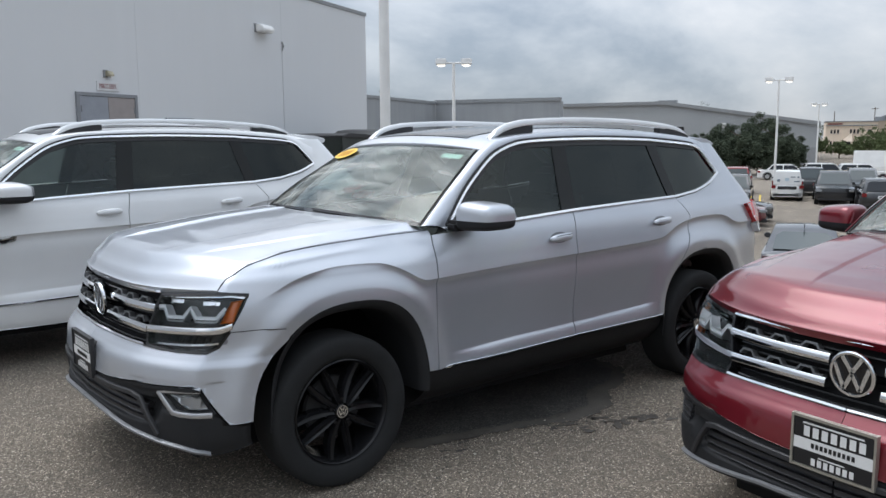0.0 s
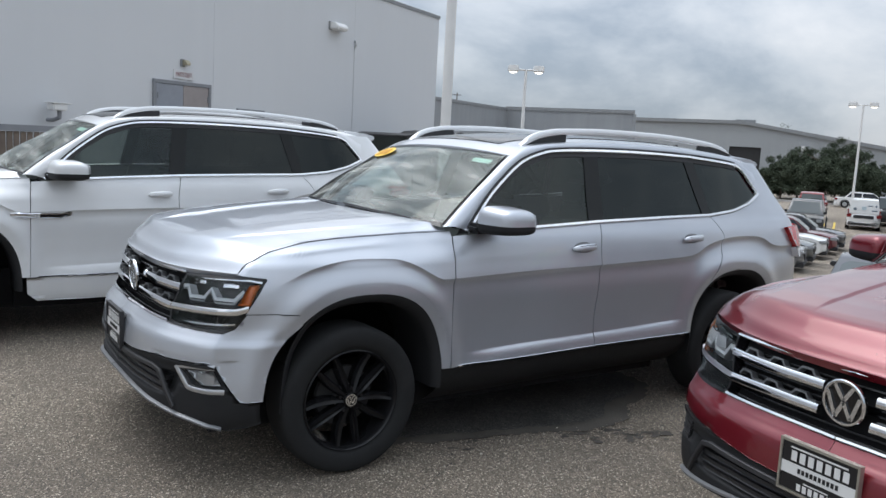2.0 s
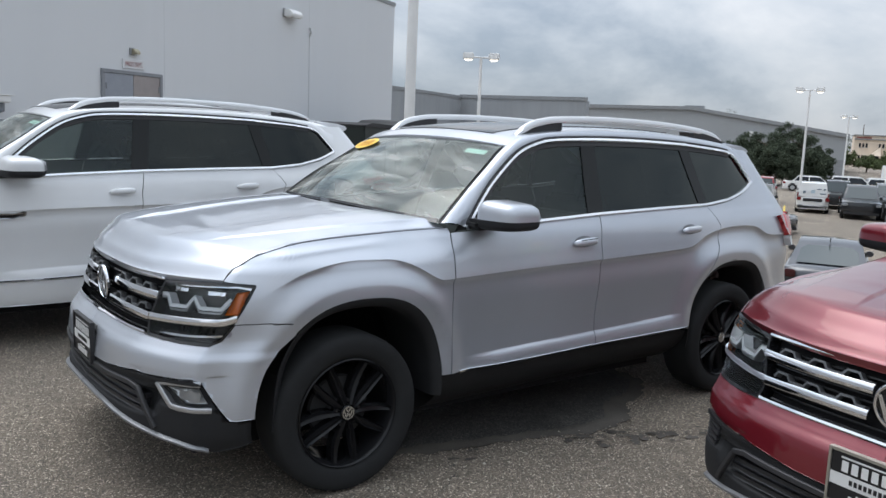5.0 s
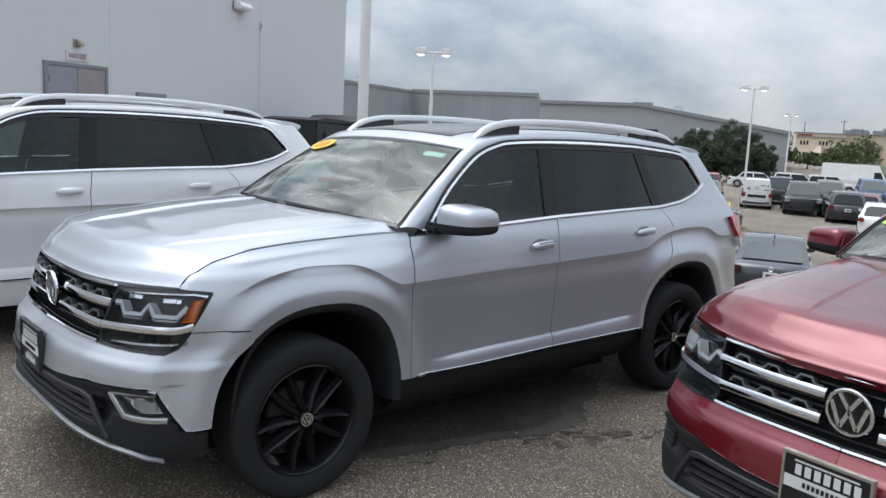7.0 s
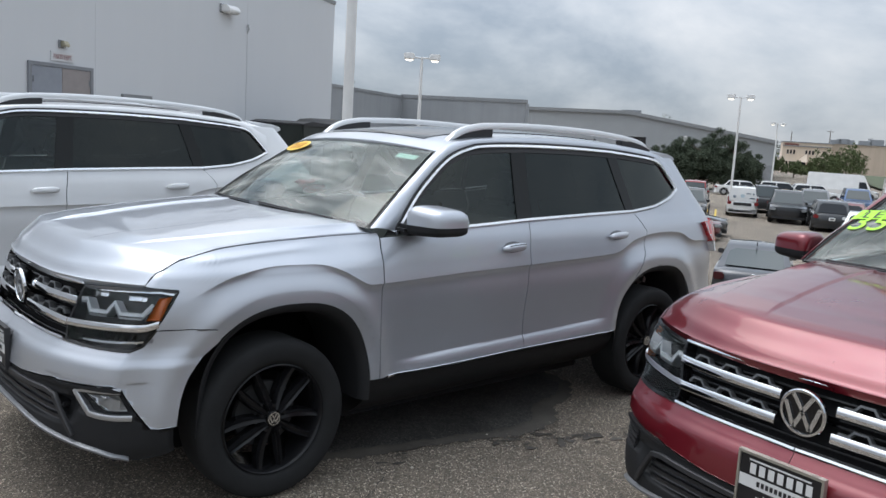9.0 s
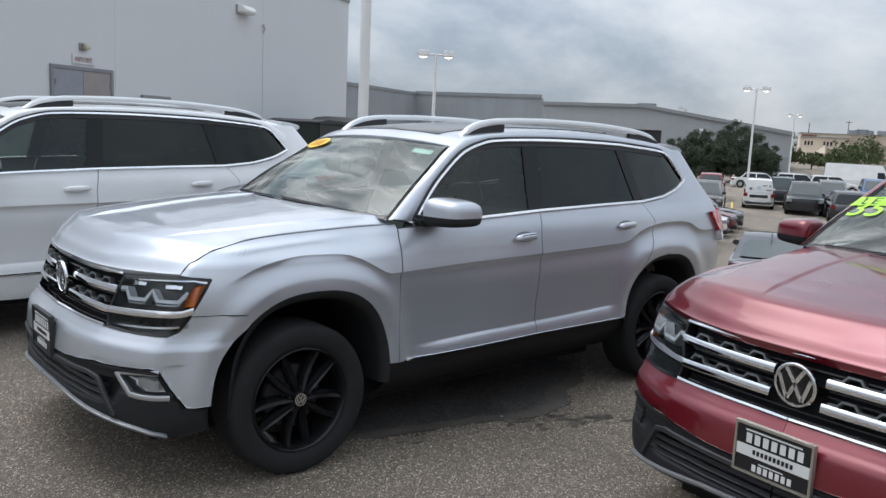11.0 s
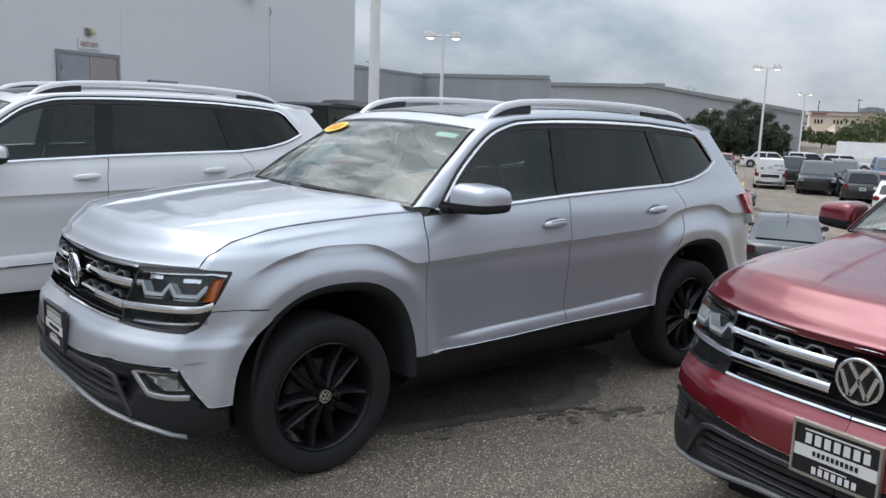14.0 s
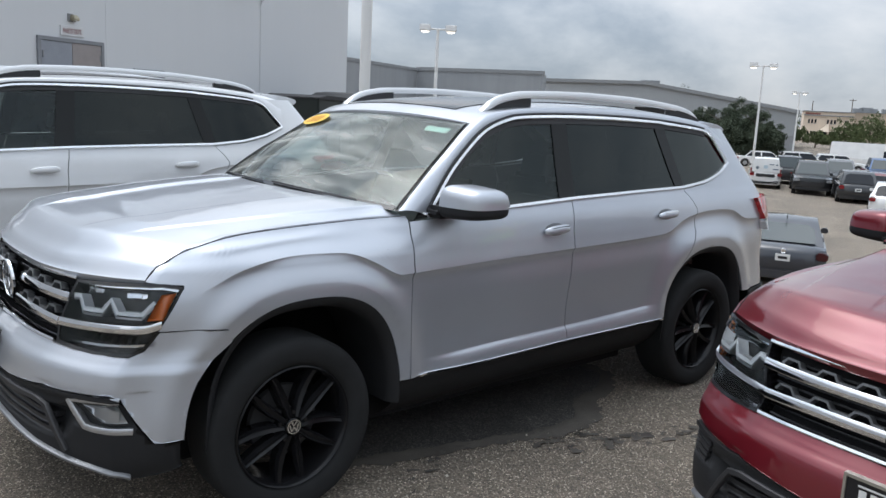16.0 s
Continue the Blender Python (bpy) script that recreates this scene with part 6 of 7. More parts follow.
# ---------------------------------------------------------------- vehicles farther off
def simple_car(name, label, where, heading, col, L=4.7, W=1.82, H=1.46, belt=0.92, hood=1.15, deck=0.75, rake=0.65, rear_rake=0.55, clear=0.2, wheel=0.33, bed=0.0, group="cars in the far lot", lit=False, glassy=True):
    """A car by its proportions: hood and deck lengths, window rakes; x is ahead."""
    x, y = where
    car = thing(name, label, "car", Matrix.Translation((x, y, ground_z(x, y))) @ Matrix.Rotation(radians(heading), 4, "Z"), group)
    f, r = L / 2, -L / 2
    # lower body: rounded plan, with wheel openings marked by dark arches
    bm = bmesh.new()
    out = [(r + 0.05, clear + 0.10), (r + 0.25, clear), (f - 0.25, clear), (f - 0.03, clear + 0.12), (f, 0.55 * belt), (f - 0.06, belt - 0.12), (f - hood * 0.6, belt - 0.02), (f - hood, belt),
           (r + deck, belt + 0.02), (r + 0.10, belt), (r, belt - 0.12), (r, 0.5 * belt)]
    n = 9
    rows = []
    for i in range(n):
        s = -1 + 2 * i / (n - 1)
        pin = 1 - 0.06 * abs(s) ** 4
        row = []
        for px, pz in out:
            tuck = 0.10 * (abs(s) ** 6) * (1 if px > f - 0.4 or px < r + 0.4 else 0)
            row.append(bm.verts.new((px * (1 - tuck * 0.9), s * W / 2, pz - (0.04 * abs(s) ** 4 if pz > belt - 0.15 else 0))))
        rows.append(row)
    for a, b in zip(rows, rows[1:]):
        for i in range(len(a)):
            j = (i + 1) % len(a)
            bm.faces.new((a[i], a[j], b[j], b[i]))
    bm.faces.new(rows[0])
    bm.faces.new(rows[-1][::-1])
    bmesh.ops.bevel(bm, geom=[e for e in bm.edges if len(e.link_faces) == 2 and e.calc_face_angle() > 0.7], offset=0.06, segments=3, affect="EDGES")
    part("body", bm, col, car, smooth=True, sharp=50)
    # cabin
    c0, c1 = f - hood, r + deck
    t0, t1 = c0 - rake, c1 + rear_rake
    wb, wt = W / 2 * 0.95, W / 2 * 0.76
    bm = bmesh.new()
    prof = [(c0, belt - 0.02), (t0, H - 0.05), (t0 - 0.25, H), (t1 + 0.2, H), (t1, H - 0.05), (c1, belt - 0.02)]
    def half(z):
        return wb + (wt - wb) * (z - belt) / (H - belt)
    A = [bm.verts.new((px, -half(pz), pz)) for px, pz in prof]
    B = [bm.verts.new((px, half(pz), pz)) for px, pz in prof]
    C = [bm.verts.new((px, 0, pz + 0.02 * (pz > belt))) for px, pz in prof]
    bm.faces.new(A)
    bm.faces.new(B[::-1])
    for i in range(5):
        bm.faces.new((A[i + 1], A[i], C[i], C[i + 1]))
        bm.faces.new((C[i + 1], C[i], B[i], B[i + 1]))
    bmesh.ops.bevel(bm, geom=[e for e in bm.edges if len(e.link_faces) == 2 and e.calc_face_angle() > 0.5], offset=0.07, segments=3, affect="EDGES")
    part("cabin", bm, col, car, smooth=True, sharp=50)
    if glassy:
        def quad(nm, pts, mat=M_WINDOW):
            bm = bmesh.new()
            bm.faces.new([bm.verts.new(p) for p in pts])
            part(nm, bm, mat, car)
        zb, zt = belt + 0.05, H - 0.10
        k = (zt - belt) / (H - 0.05 - belt)
        fx0, fx1 = c0 - 0.02 - rake * 0.07, c0 - rake * k
        quad("windscreen", [(fx0 + 0.03, -half(zb) + 0.12, zb), (fx0 + 0.03, half(zb) - 0.12, zb), (fx1 + 0.03, half(zt) - 0.10, zt), (fx1 + 0.03, -half(zt) + 0.10, zt)], M_SKYGLASS)
        bx0, bx1 = c1 + rear_rake * 0.07, c1 + rear_rake * k
        quad("rear_window", [(bx0 - 0.03, -half(zb) + 0.16, zb), (bx0 - 0.03, half(zb) - 0.16, zb), (bx0 + 0.80 * (bx1 - bx0) - 0.03, half(zt) - 0.10, zb + 0.80 * (zt - zb)), (bx1 - 0.03, half(zt) - 0.24, zt), (bx1 - 0.03, -half(zt) + 0.24, zt), (bx0 + 0.80 * (bx1 - bx0) - 0.03, -half(zt) + 0.10, zb + 0.80 * (zt - zb))], M_SKYGLASS if 0.5 < deck < 0.7 else M_WINDOW)
        for s in (-1, 1):
            mid = 0.5 * (c0 + c1) - 0.05
            for a0, a1, b0, b1 in ((c0 - 0.16, mid + 0.04, fx1 - 0.06, mid + 0.04), (mid - 0.04, c1 + 0.2, mid - 0.04, bx1 + 0.08)):
                quad("side_window", [(a0, s * (half(zb) + 0.012), zb), (a1, s * (half(zb) + 0.012), zb), (b1, s * (half(zt) + 0.012), zt), (b0, s * (half(zt) + 0.012), zt)])
    for sx in (f - 0.82, r + 0.85):
        for s in (-1, 1):
            bm = lathe([(0.001, 0.0), (wheel * 0.62, -0.01), (wheel * 0.66, -0.03), (wheel * 0.95, -0.03), (wheel, 0.02), (wheel, 0.19)], 24)
            bmesh.ops.transform(bm, matrix=Matrix.Translation((sx, s * (W / 2 + 0.005), wheel)) @ Matrix.Scale(-s, 4, (0, 1, 0)), verts=bm.verts[:])
            wl_ = part("wheel", bm, M_RUBBER, car, smooth=True)
            bm = lathe([(0.001, -0.034), (wheel * 0.58, -0.026), (wheel * 0.60, 0.01)], 20)
            bmesh.ops.transform(bm, matrix=Matrix.Translation((sx, s * (W / 2 + 0.005), wheel)) @ Matrix.Scale(-s, 4, (0, 1, 0)), verts=bm.verts[:])
            part("rim", bm, M_SATIN, wl_)
    for s in (-1, 1):
        for sx in (f - 0.82, r + 0.85):
            bm = lathe([(wheel * 1.02, 0.0), (wheel * 1.04, -0.012), (wheel * 1.22, -0.012), (wheel * 1.24, 0.0)], 24)
            bmesh.ops.delete(bm, geom=[v for v in bm.verts if v.co.z < -0.12], context="VERTS")
            bmesh.ops.transform(bm, matrix=Matrix.Translation((sx, s * (W / 2 + 0.004), wheel)) @ Matrix.Scale(-s, 4, (0, 1, 0)), verts=bm.verts[:])
            part("wheel_arch", bm, M_BLACK, car, smooth=True)
        bm = bevelled_box((r + 1.25, f - 1.22, s * (W / 2 - 0.02) - 0.02, s * (W / 2 - 0.02) + 0.02, clear - 0.02, clear + 0.12), 0.01, 1)
        part("sill", bm, M_BLACK, car)
        bm = bevelled_box((f - 0.30, f - 0.015, s * W / 2 * 0.86 - 0.17, s * W / 2 * 0.86 + 0.10 if s > 0 else s * W / 2 * 0.86 + 0.17, 0.70 * belt, 0.84 * belt), 0.03, 2)
        part("headlamp", bm, M_LAMP_FAR, car)
        bm = bevelled_box((r + 0.0 - 0.012, r + 0.25, s * W / 2 * 0.88 - 0.15, s * W / 2 * 0.88 + 0.10, 0.74 * belt, 0.93 * belt), 0.03, 2)
        part("tail_lamp", bm, M_TAIL_FAR, car)
        bm = bevelled_box((c0 - 0.34, c0 - 0.22, s * (W / 2 + 0.02) - 0.09, s * (W / 2 + 0.02) + 0.09, belt + 0.02, belt + 0.16), 0.03, 2)
        part("mirror", bm, col, car)
    bm = bevelled_box((f - 0.08, f + 0.012, -W * 0.30, W * 0.30, 0.50 * belt, 0.72 * belt), 0.02, 2)
    part("grille", bm, M_BLACK, car)
    bm = bevelled_box((r - 0.02, r + 0.02, -0.16, 0.16, 0.66 * belt, 0.66 * belt + 0.16), 0.005, 1)
    pl = part("number_plate", bm, M_PLATEW, car)
    bm = bevelled_box((r - 0.025, r - 0.021, -0.10, 0.10, 0.66 * belt + 0.05, 0.66 * belt + 0.11), 0.001, 1)
    part("print_bar", bm, M_PLATE, pl)
    bm = bevelled_box((r - 0.03, r + 0.3, -W / 2 * 0.93, W / 2 * 0.93, clear, clear + 0.22), 0.03, 2)
    part("rear_bumper", bm, M_BLACK if lit else col, car)
    bm = bevelled_box((f - 0.3, f + 0.02, -W / 2 * 0.90, W / 2 * 0.90, clear, clear + 0.16), 0.03, 2)
    part("front_bumper", bm, M_BLACK, car)
    return car


M_TAIL_FAR = Mat("dull_red_tail_lens", (0.20, 0.014, 0.016), 0.2).m
M_LAMP_FAR = grained("grey_lamp_cluster", (0.30, 0.31, 0.32), 0.25, 0.2, 12.0, 60.0)
P_WHITE = paint("far_white_paint", (0.78, 0.78, 0.77))
P_BLACK = paint("far_black_paint", (0.012, 0.013, 0.015))
P_GREY = paint("far_grey_paint", (0.12, 0.125, 0.13), 0.0, 0.35, 0.4)
P_BLUE = paint("far_blue_paint", (0.06, 0.11, 0.22), 0.0, 0.35, 0.3)
P_MAROON = paint("far_maroon_paint", (0.12, 0.012, 0.018))
P_RED = paint("far_red_paint", (0.28, 0.03, 0.03))
P_DKGREEN = paint("far_dark_green_paint", (0.035, 0.042, 0.040))
P_SEDAN = paint("dark_blue_grey_paint", (0.018, 0.021, 0.030), 0.0, 0.35, 0.0)


def spot(az, d):
    p = at_bearing(az, d)
    return p.x, p.y


A0 = 28.3
# the dark saloon just behind the front row
saloon = simple_car("parked_saloon", "dark blue-grey saloon seen from behind", (18.5, 6.18), A0 - 2, P_SEDAN, 4.75, 1.83, 1.46, 0.95, 1.2, 0.62, 0.75, 0.85, group="cars behind the front row")
for o in saloon.children:
    if o.name.startswith("tail_lamp"):
        o.data.materials[0] = grained("smoked_red_lens", (0.05, 0.006, 0.008), 0.15)
bm = lathe([(0.001, 0.0), (0.045, 0.0), (0.055, -0.008), (0.06, 0.004)], 24)
bmesh.ops.transform(bm, matrix=Matrix.Translation((-2.375, 0, 0.86)) @ Matrix.Rotation(radians(-90), 4, "Z") , verts=bm.verts[:])
part("badge", bm, M_CHROME, saloon, "round chrome emblem")
bm = bmesh.new()
prism(bm, [(-1.05, 1.46), (-0.90, 1.46), (-0.94, 1.50), (-1.03, 1.56)], -0.012, 0.012)
part("aerial", bm, M_BLACK, saloon)
# the row side by side behind it
simple_car("parked_saloon", "silver parked saloon in a row", (23.0, 13.5), A0 - 90, P_GREY, group="cars behind the front row")
simple_car("parked_saloon", "dark grey-green parked saloon", (25.2, 14.5), A0 - 90, P_DKGREEN, group="cars behind the front row")
simple_car("parked_saloon", "white parked saloon in a row", (27.9, 15.6), A0 - 90, P_WHITE, group="cars behind the front row")
simple_car("parked_saloon", "dark red parked saloon in a row", (30.2, 16.5), A0 - 90, P_MAROON, group="cars behind the front row")
simple_car("parked_saloon", "black parked saloon in a row", (32.3, 17.4), A0 - 90, P_BLACK, group="cars behind the front row")
simple_car("parked_pickup", "black parked pickup truck", spot(31.4, 50), A0 + 180, P_BLACK, 5.6, 1.95, 1.85, 1.1, 1.4, 1.7, 0.5, 0.15, 0.3, 0.4)
simple_car("parked_jeep", "red parked off-road car", spot(31.2, 62), A0 + 180, P_RED, 4.4, 1.85, 1.85, 1.08, 1.2, 0.15, 0.25, 0.15, 0.3, 0.4)


def cargo_van(name, label, where, heading, L, W, H, hood, rake, mat):
    van = simple_car(name, label, where, heading, mat, L, W, H, 1.05, hood, 0.02, rake, 0.06, 0.25, 0.34, glassy=False)
    bm = bmesh.new()
    f = L / 2 - hood
    bm.faces.new([bm.verts.new(p) for p in ((f - 0.02, -W * 0.40, 1.12), (f - 0.02, W * 0.40, 1.12), (f - rake * 0.85, W * 0.34, H - 0.18), (f - rake * 0.85, -W * 0.34, H - 0.18))])
    bmesh.ops.translate(bm, vec=(0.05, 0, 0.02), verts=bm.verts[:])
    part("windscreen", bm, M_WINDOW, van)
    for s in (-1, 1):
        bm = bmesh.new()
        y0, y1 = s * (W / 2 * 0.95 + 0.012), s * (W / 2 * 0.86 + 0.012)
        bm.faces.new([bm.verts.new(p) for p in ((f - 0.25, y0, 1.10), (f - 1.15, y0, 1.10), (f - 1.15, y1, 1.10 + 0.5 * (H - 1.05)), (f - rake * 0.6 - 0.12, y1, 1.10 + 0.5 * (H - 1.05)))])
        part("side_window", bm, M_WINDOW, van)
    return van


van = cargo_van("cargo_van", "white compact cargo van with dark rear plate panel", spot(28.15, 57.2), A0, 4.7, 1.83, 1.88, 0.9, 0.7, P_WHITE)
bm = bevelled_box((-2.385, -2.34, -0.55, 0.55, 0.72, 0.92), 0.02, 2)
part("rear_panel", bm, M_BLACK, van)
M_PALEPRINT = grained("pale_blue_print", (0.50, 0.60, 0.66), 0.5)
M_GREYPRINT = grained("grey_blue_print", (0.16, 0.20, 0.24), 0.5)
for y, z, w, h, c in ((0.50, 1.28, 0.09, 0.08, M_GREYPRINT), (0.02, 1.34, 0.12, 0.10, M_PALEPRINT), (-0.32, 1.50, 0.14, 0.03, M_GREYPRINT), (-0.62, 1.49, 0.06, 0.06, M_GREYPRINT), (-0.56, 1.22, 0.16, 0.035, M_GREYPRINT)):
    bm = bevelled_box((-2.345, -2.325, y - w, y + w, z - h, z + h), 0.004 if h < 0.05 else 0.03, 2)
    part("print_bar", bm, c, van)
for s in (-1, 1):
    bm = bevelled_box((-2.36, -2.25, s * 0.85 - 0.035, s * 0.85 + 0.035, 0.86, 1.26), 0.02, 2)
    part("tall_tail_lamp", bm, M_TAIL_FAR, van)
bm = bevelled_box((-2.38, -2.25, -0.86, 0.86, 0.25, 0.50), 0.05, 2)
part("black_bumper", bm, M_BLACK, van)
cargo_van("delivery_van", "large white delivery van parked side-on", spot(22.35, 92), A0 - 92, 6.7, 2.05, 2.55, 0.75, 0.75, P_WHITE)
cargo_van("delivery_van", "large white delivery van parked at the edge", spot(18.2, 92), A0 - 92, 5.9, 2.05, 2.4, 0.75, 0.75, P_WHITE)
simple_car("parked_jeep", "black boxy off-road car", spot(26.75, 62), A0 + 180, P_BLACK, 4.3, 1.87, 1.85, 1.1, 1.2, 0.12, 0.25, 0.12, 0.3, 0.4)
simple_car("parked_pickup", "dark grey-green pickup truck facing out", spot(25.45, 55), A0 + 180, P_BLACK, 5.7, 2.05, 1.9, 1.12, 1.5, 1.6, 0.55, 0.15, 0.3, 0.4)
simple_car("parked_pickup", "silver pickup truck facing out", spot(23.9, 60), A0 + 180, P_GREY, 5.7, 2.0, 1.9, 1.12, 1.5, 1.6, 0.55, 0.15, 0.3, 0.4)
simple_car("parked_crossover", "black crossover seen from behind", spot(22.95, 51), A0, P_BLACK, 4.6, 1.9, 1.68, 1.02, 1.1, 0.12, 0.6, 0.35, 0.25, 0.36)
simple_car("parked_pickup", "blue pickup truck facing out", spot(21.5, 68), A0 + 180, P_BLUE, 5.7, 2.0, 1.9, 1.12, 1.5, 1.6, 0.55, 0.15, 0.3, 0.4)
simple_car("parked_crossover", "maroon crossover parked in the lot", spot(21.75, 52), A0 - 8, P_MAROON, 4.5, 1.85, 1.62, 1.0, 1.1, 0.12, 0.6, 0.35, 0.25, 0.36)
simple_car("parked_saloon", "white hatchback parked in the lot", spot(20.85, 44), A0 - 8, P_WHITE, 4.3, 1.8, 1.52, 0.96, 1.0, 0.15, 0.65, 0.45)
simple_car("parked_saloon", "white saloon parked side-on", spot(28.3, 82), A0 - 85, P_WHITE, 4.9)
simple_car("parked_crossover", "white crossover parked side-on", spot(25.9, 79), A0 - 85, P_WHITE, 4.8, 1.9, 1.68, 1.02, 1.15, 0.3, 0.7, 0.45, 0.25, 0.36)
simple_car("parked_crossover", "white crossover beside another", spot(23.9, 80), A0 - 85, P_WHITE, 4.7, 1.9, 1.62, 1.0, 1.15, 0.3, 0.7, 0.45, 0.25, 0.36)


# ---------------------------------------------------------------- planting and distance
def leaf_mesh(clumps, count, size, seed):
    """Many small leaf blades scattered round clump centres (x, y, z, radius)."""
    rng = np.random.default_rng(seed)
    cl = np.array(clumps)
    wts = cl[:, 3] ** 2
    pick = rng.choice(len(cl), count, p=wts / wts.sum())
    d = rng.normal(size=(count, 3))
    d /= np.linalg.norm(d, axis=1)[:, None]
    rad = cl[pick, 3] * rng.uniform(0.25, 1.35, count)
    c = cl[pick, :3] + d * rad[:, None] * (1, 1, 0.85)
    a = rng.normal(size=(count, 3))
    a /= np.linalg.norm(a, axis=1)[:, None]
    b = np.cross(a, rng.normal(size=(count, 3)))
    b /= np.linalg.norm(b, axis=1)[:, None]
    s = size * rng.uniform(0.6, 1.3, count)[:, None]
    v = np.stack([c - a * s, c + b * s * 0.55, c + a * s, c - b * s * 0.55], 1).reshape(-1, 3)
    me = bpy.data.meshes.new("leaves")
    me.from_pydata(v.tolist(), [], np.arange(count * 4).reshape(-1, 4).tolist())
    return me


def shrub(az, d, w, h, seed, mat=None, name="shrub", label="dense dark green evergreen shrub by the warehouse", count=5000, trunk=False):
    x, y = spot(az, d)
    ob = thing(name, label, "tree" if trunk else "shrub", Matrix.Translation((x, y, ground_z(x, y))), "trees by the road" if trunk else "shrubs along the warehouse")
    rng = np.random.default_rng(seed)
    clumps = []
    z_lo = 0.28 * h if trunk else 0.12 * h
    for i in range(120):
        th, r = rng.uniform(0, 6.28), w / 2 * math.sqrt(rng.uniform(0, 1)) * 0.95
        top = h * (1 - 0.42 * (r / (w / 2)) ** 2) * rng.uniform(0.72, 1.0)
        z = z_lo + (top - z_lo) * rng.uniform(0, 1) ** 0.8
        clumps.append((r * math.cos(th), r * math.sin(th), z, rng.uniform(0.05, 0.11) * min(w, h)))
    mesh_part("crown", leaf_mesh(clumps, count, 0.085 if not trunk else 0.15, seed), mat or M_LEAF, ob)
    bm = bmesh.new()
    tube(bm, [((0, 0, -0.2), 0.14 if trunk else 0.10), ((0.03, 0.02, 0.35 * h), 0.10), ((0.0, 0.05, 0.7 * h), 0.04)], 10)
    for i in range(7):
        th = i * 2.4
        z0 = h * (0.22 + 0.07 * i)
        tube(bm, [((0, 0, z0), 0.05), ((0.2 * w * math.cos(th), 0.2 * w * math.sin(th), z0 + 0.10 * h), 0.025), ((0.3 * w * math.cos(th), 0.3 * w * math.sin(th), z0 + 0.13 * h), 0.01)], 6)
    part("trunk", bm, M_BARK, ob)
    return ob


for i, (az, w, h) in enumerate(((33.2, 4.6, 5.0), (32.2, 5.2, 5.9), (31.1, 5.6, 6.2), (30.0, 5.4, 6.6), (29.0, 5.0, 6.3), (28.2, 3.6, 5.0))):
    shrub(az, 90 + (i % 2) * 2.0, w, h, 20 + i, count=30000)
for i, (az, d, w, h) in enumerate(((23.5, 150, 5.4, 6.0), (22.2, 140, 5.8, 6.6), (25.2, 165, 4.4, 3.5), (26.5, 160, 4.2, 4.6), (24.3, 160, 3.6, 3.2))):
    shrub(az, d, w, h, 50 + i, M_LEAF_B, "tree", "leafy green deciduous tree by the road", 4200, True)
for i, (az, d, w, h) in enumerate(((33.3, 300, 11, 17.2), (30.05, 290, 8, 13.9), (26.9, 260, 12, 9.0))):
    shrub(az, d, w, h, 80 + i, M_LEAF, "tree", "distant tree behind the warehouse roof", 3500, True)


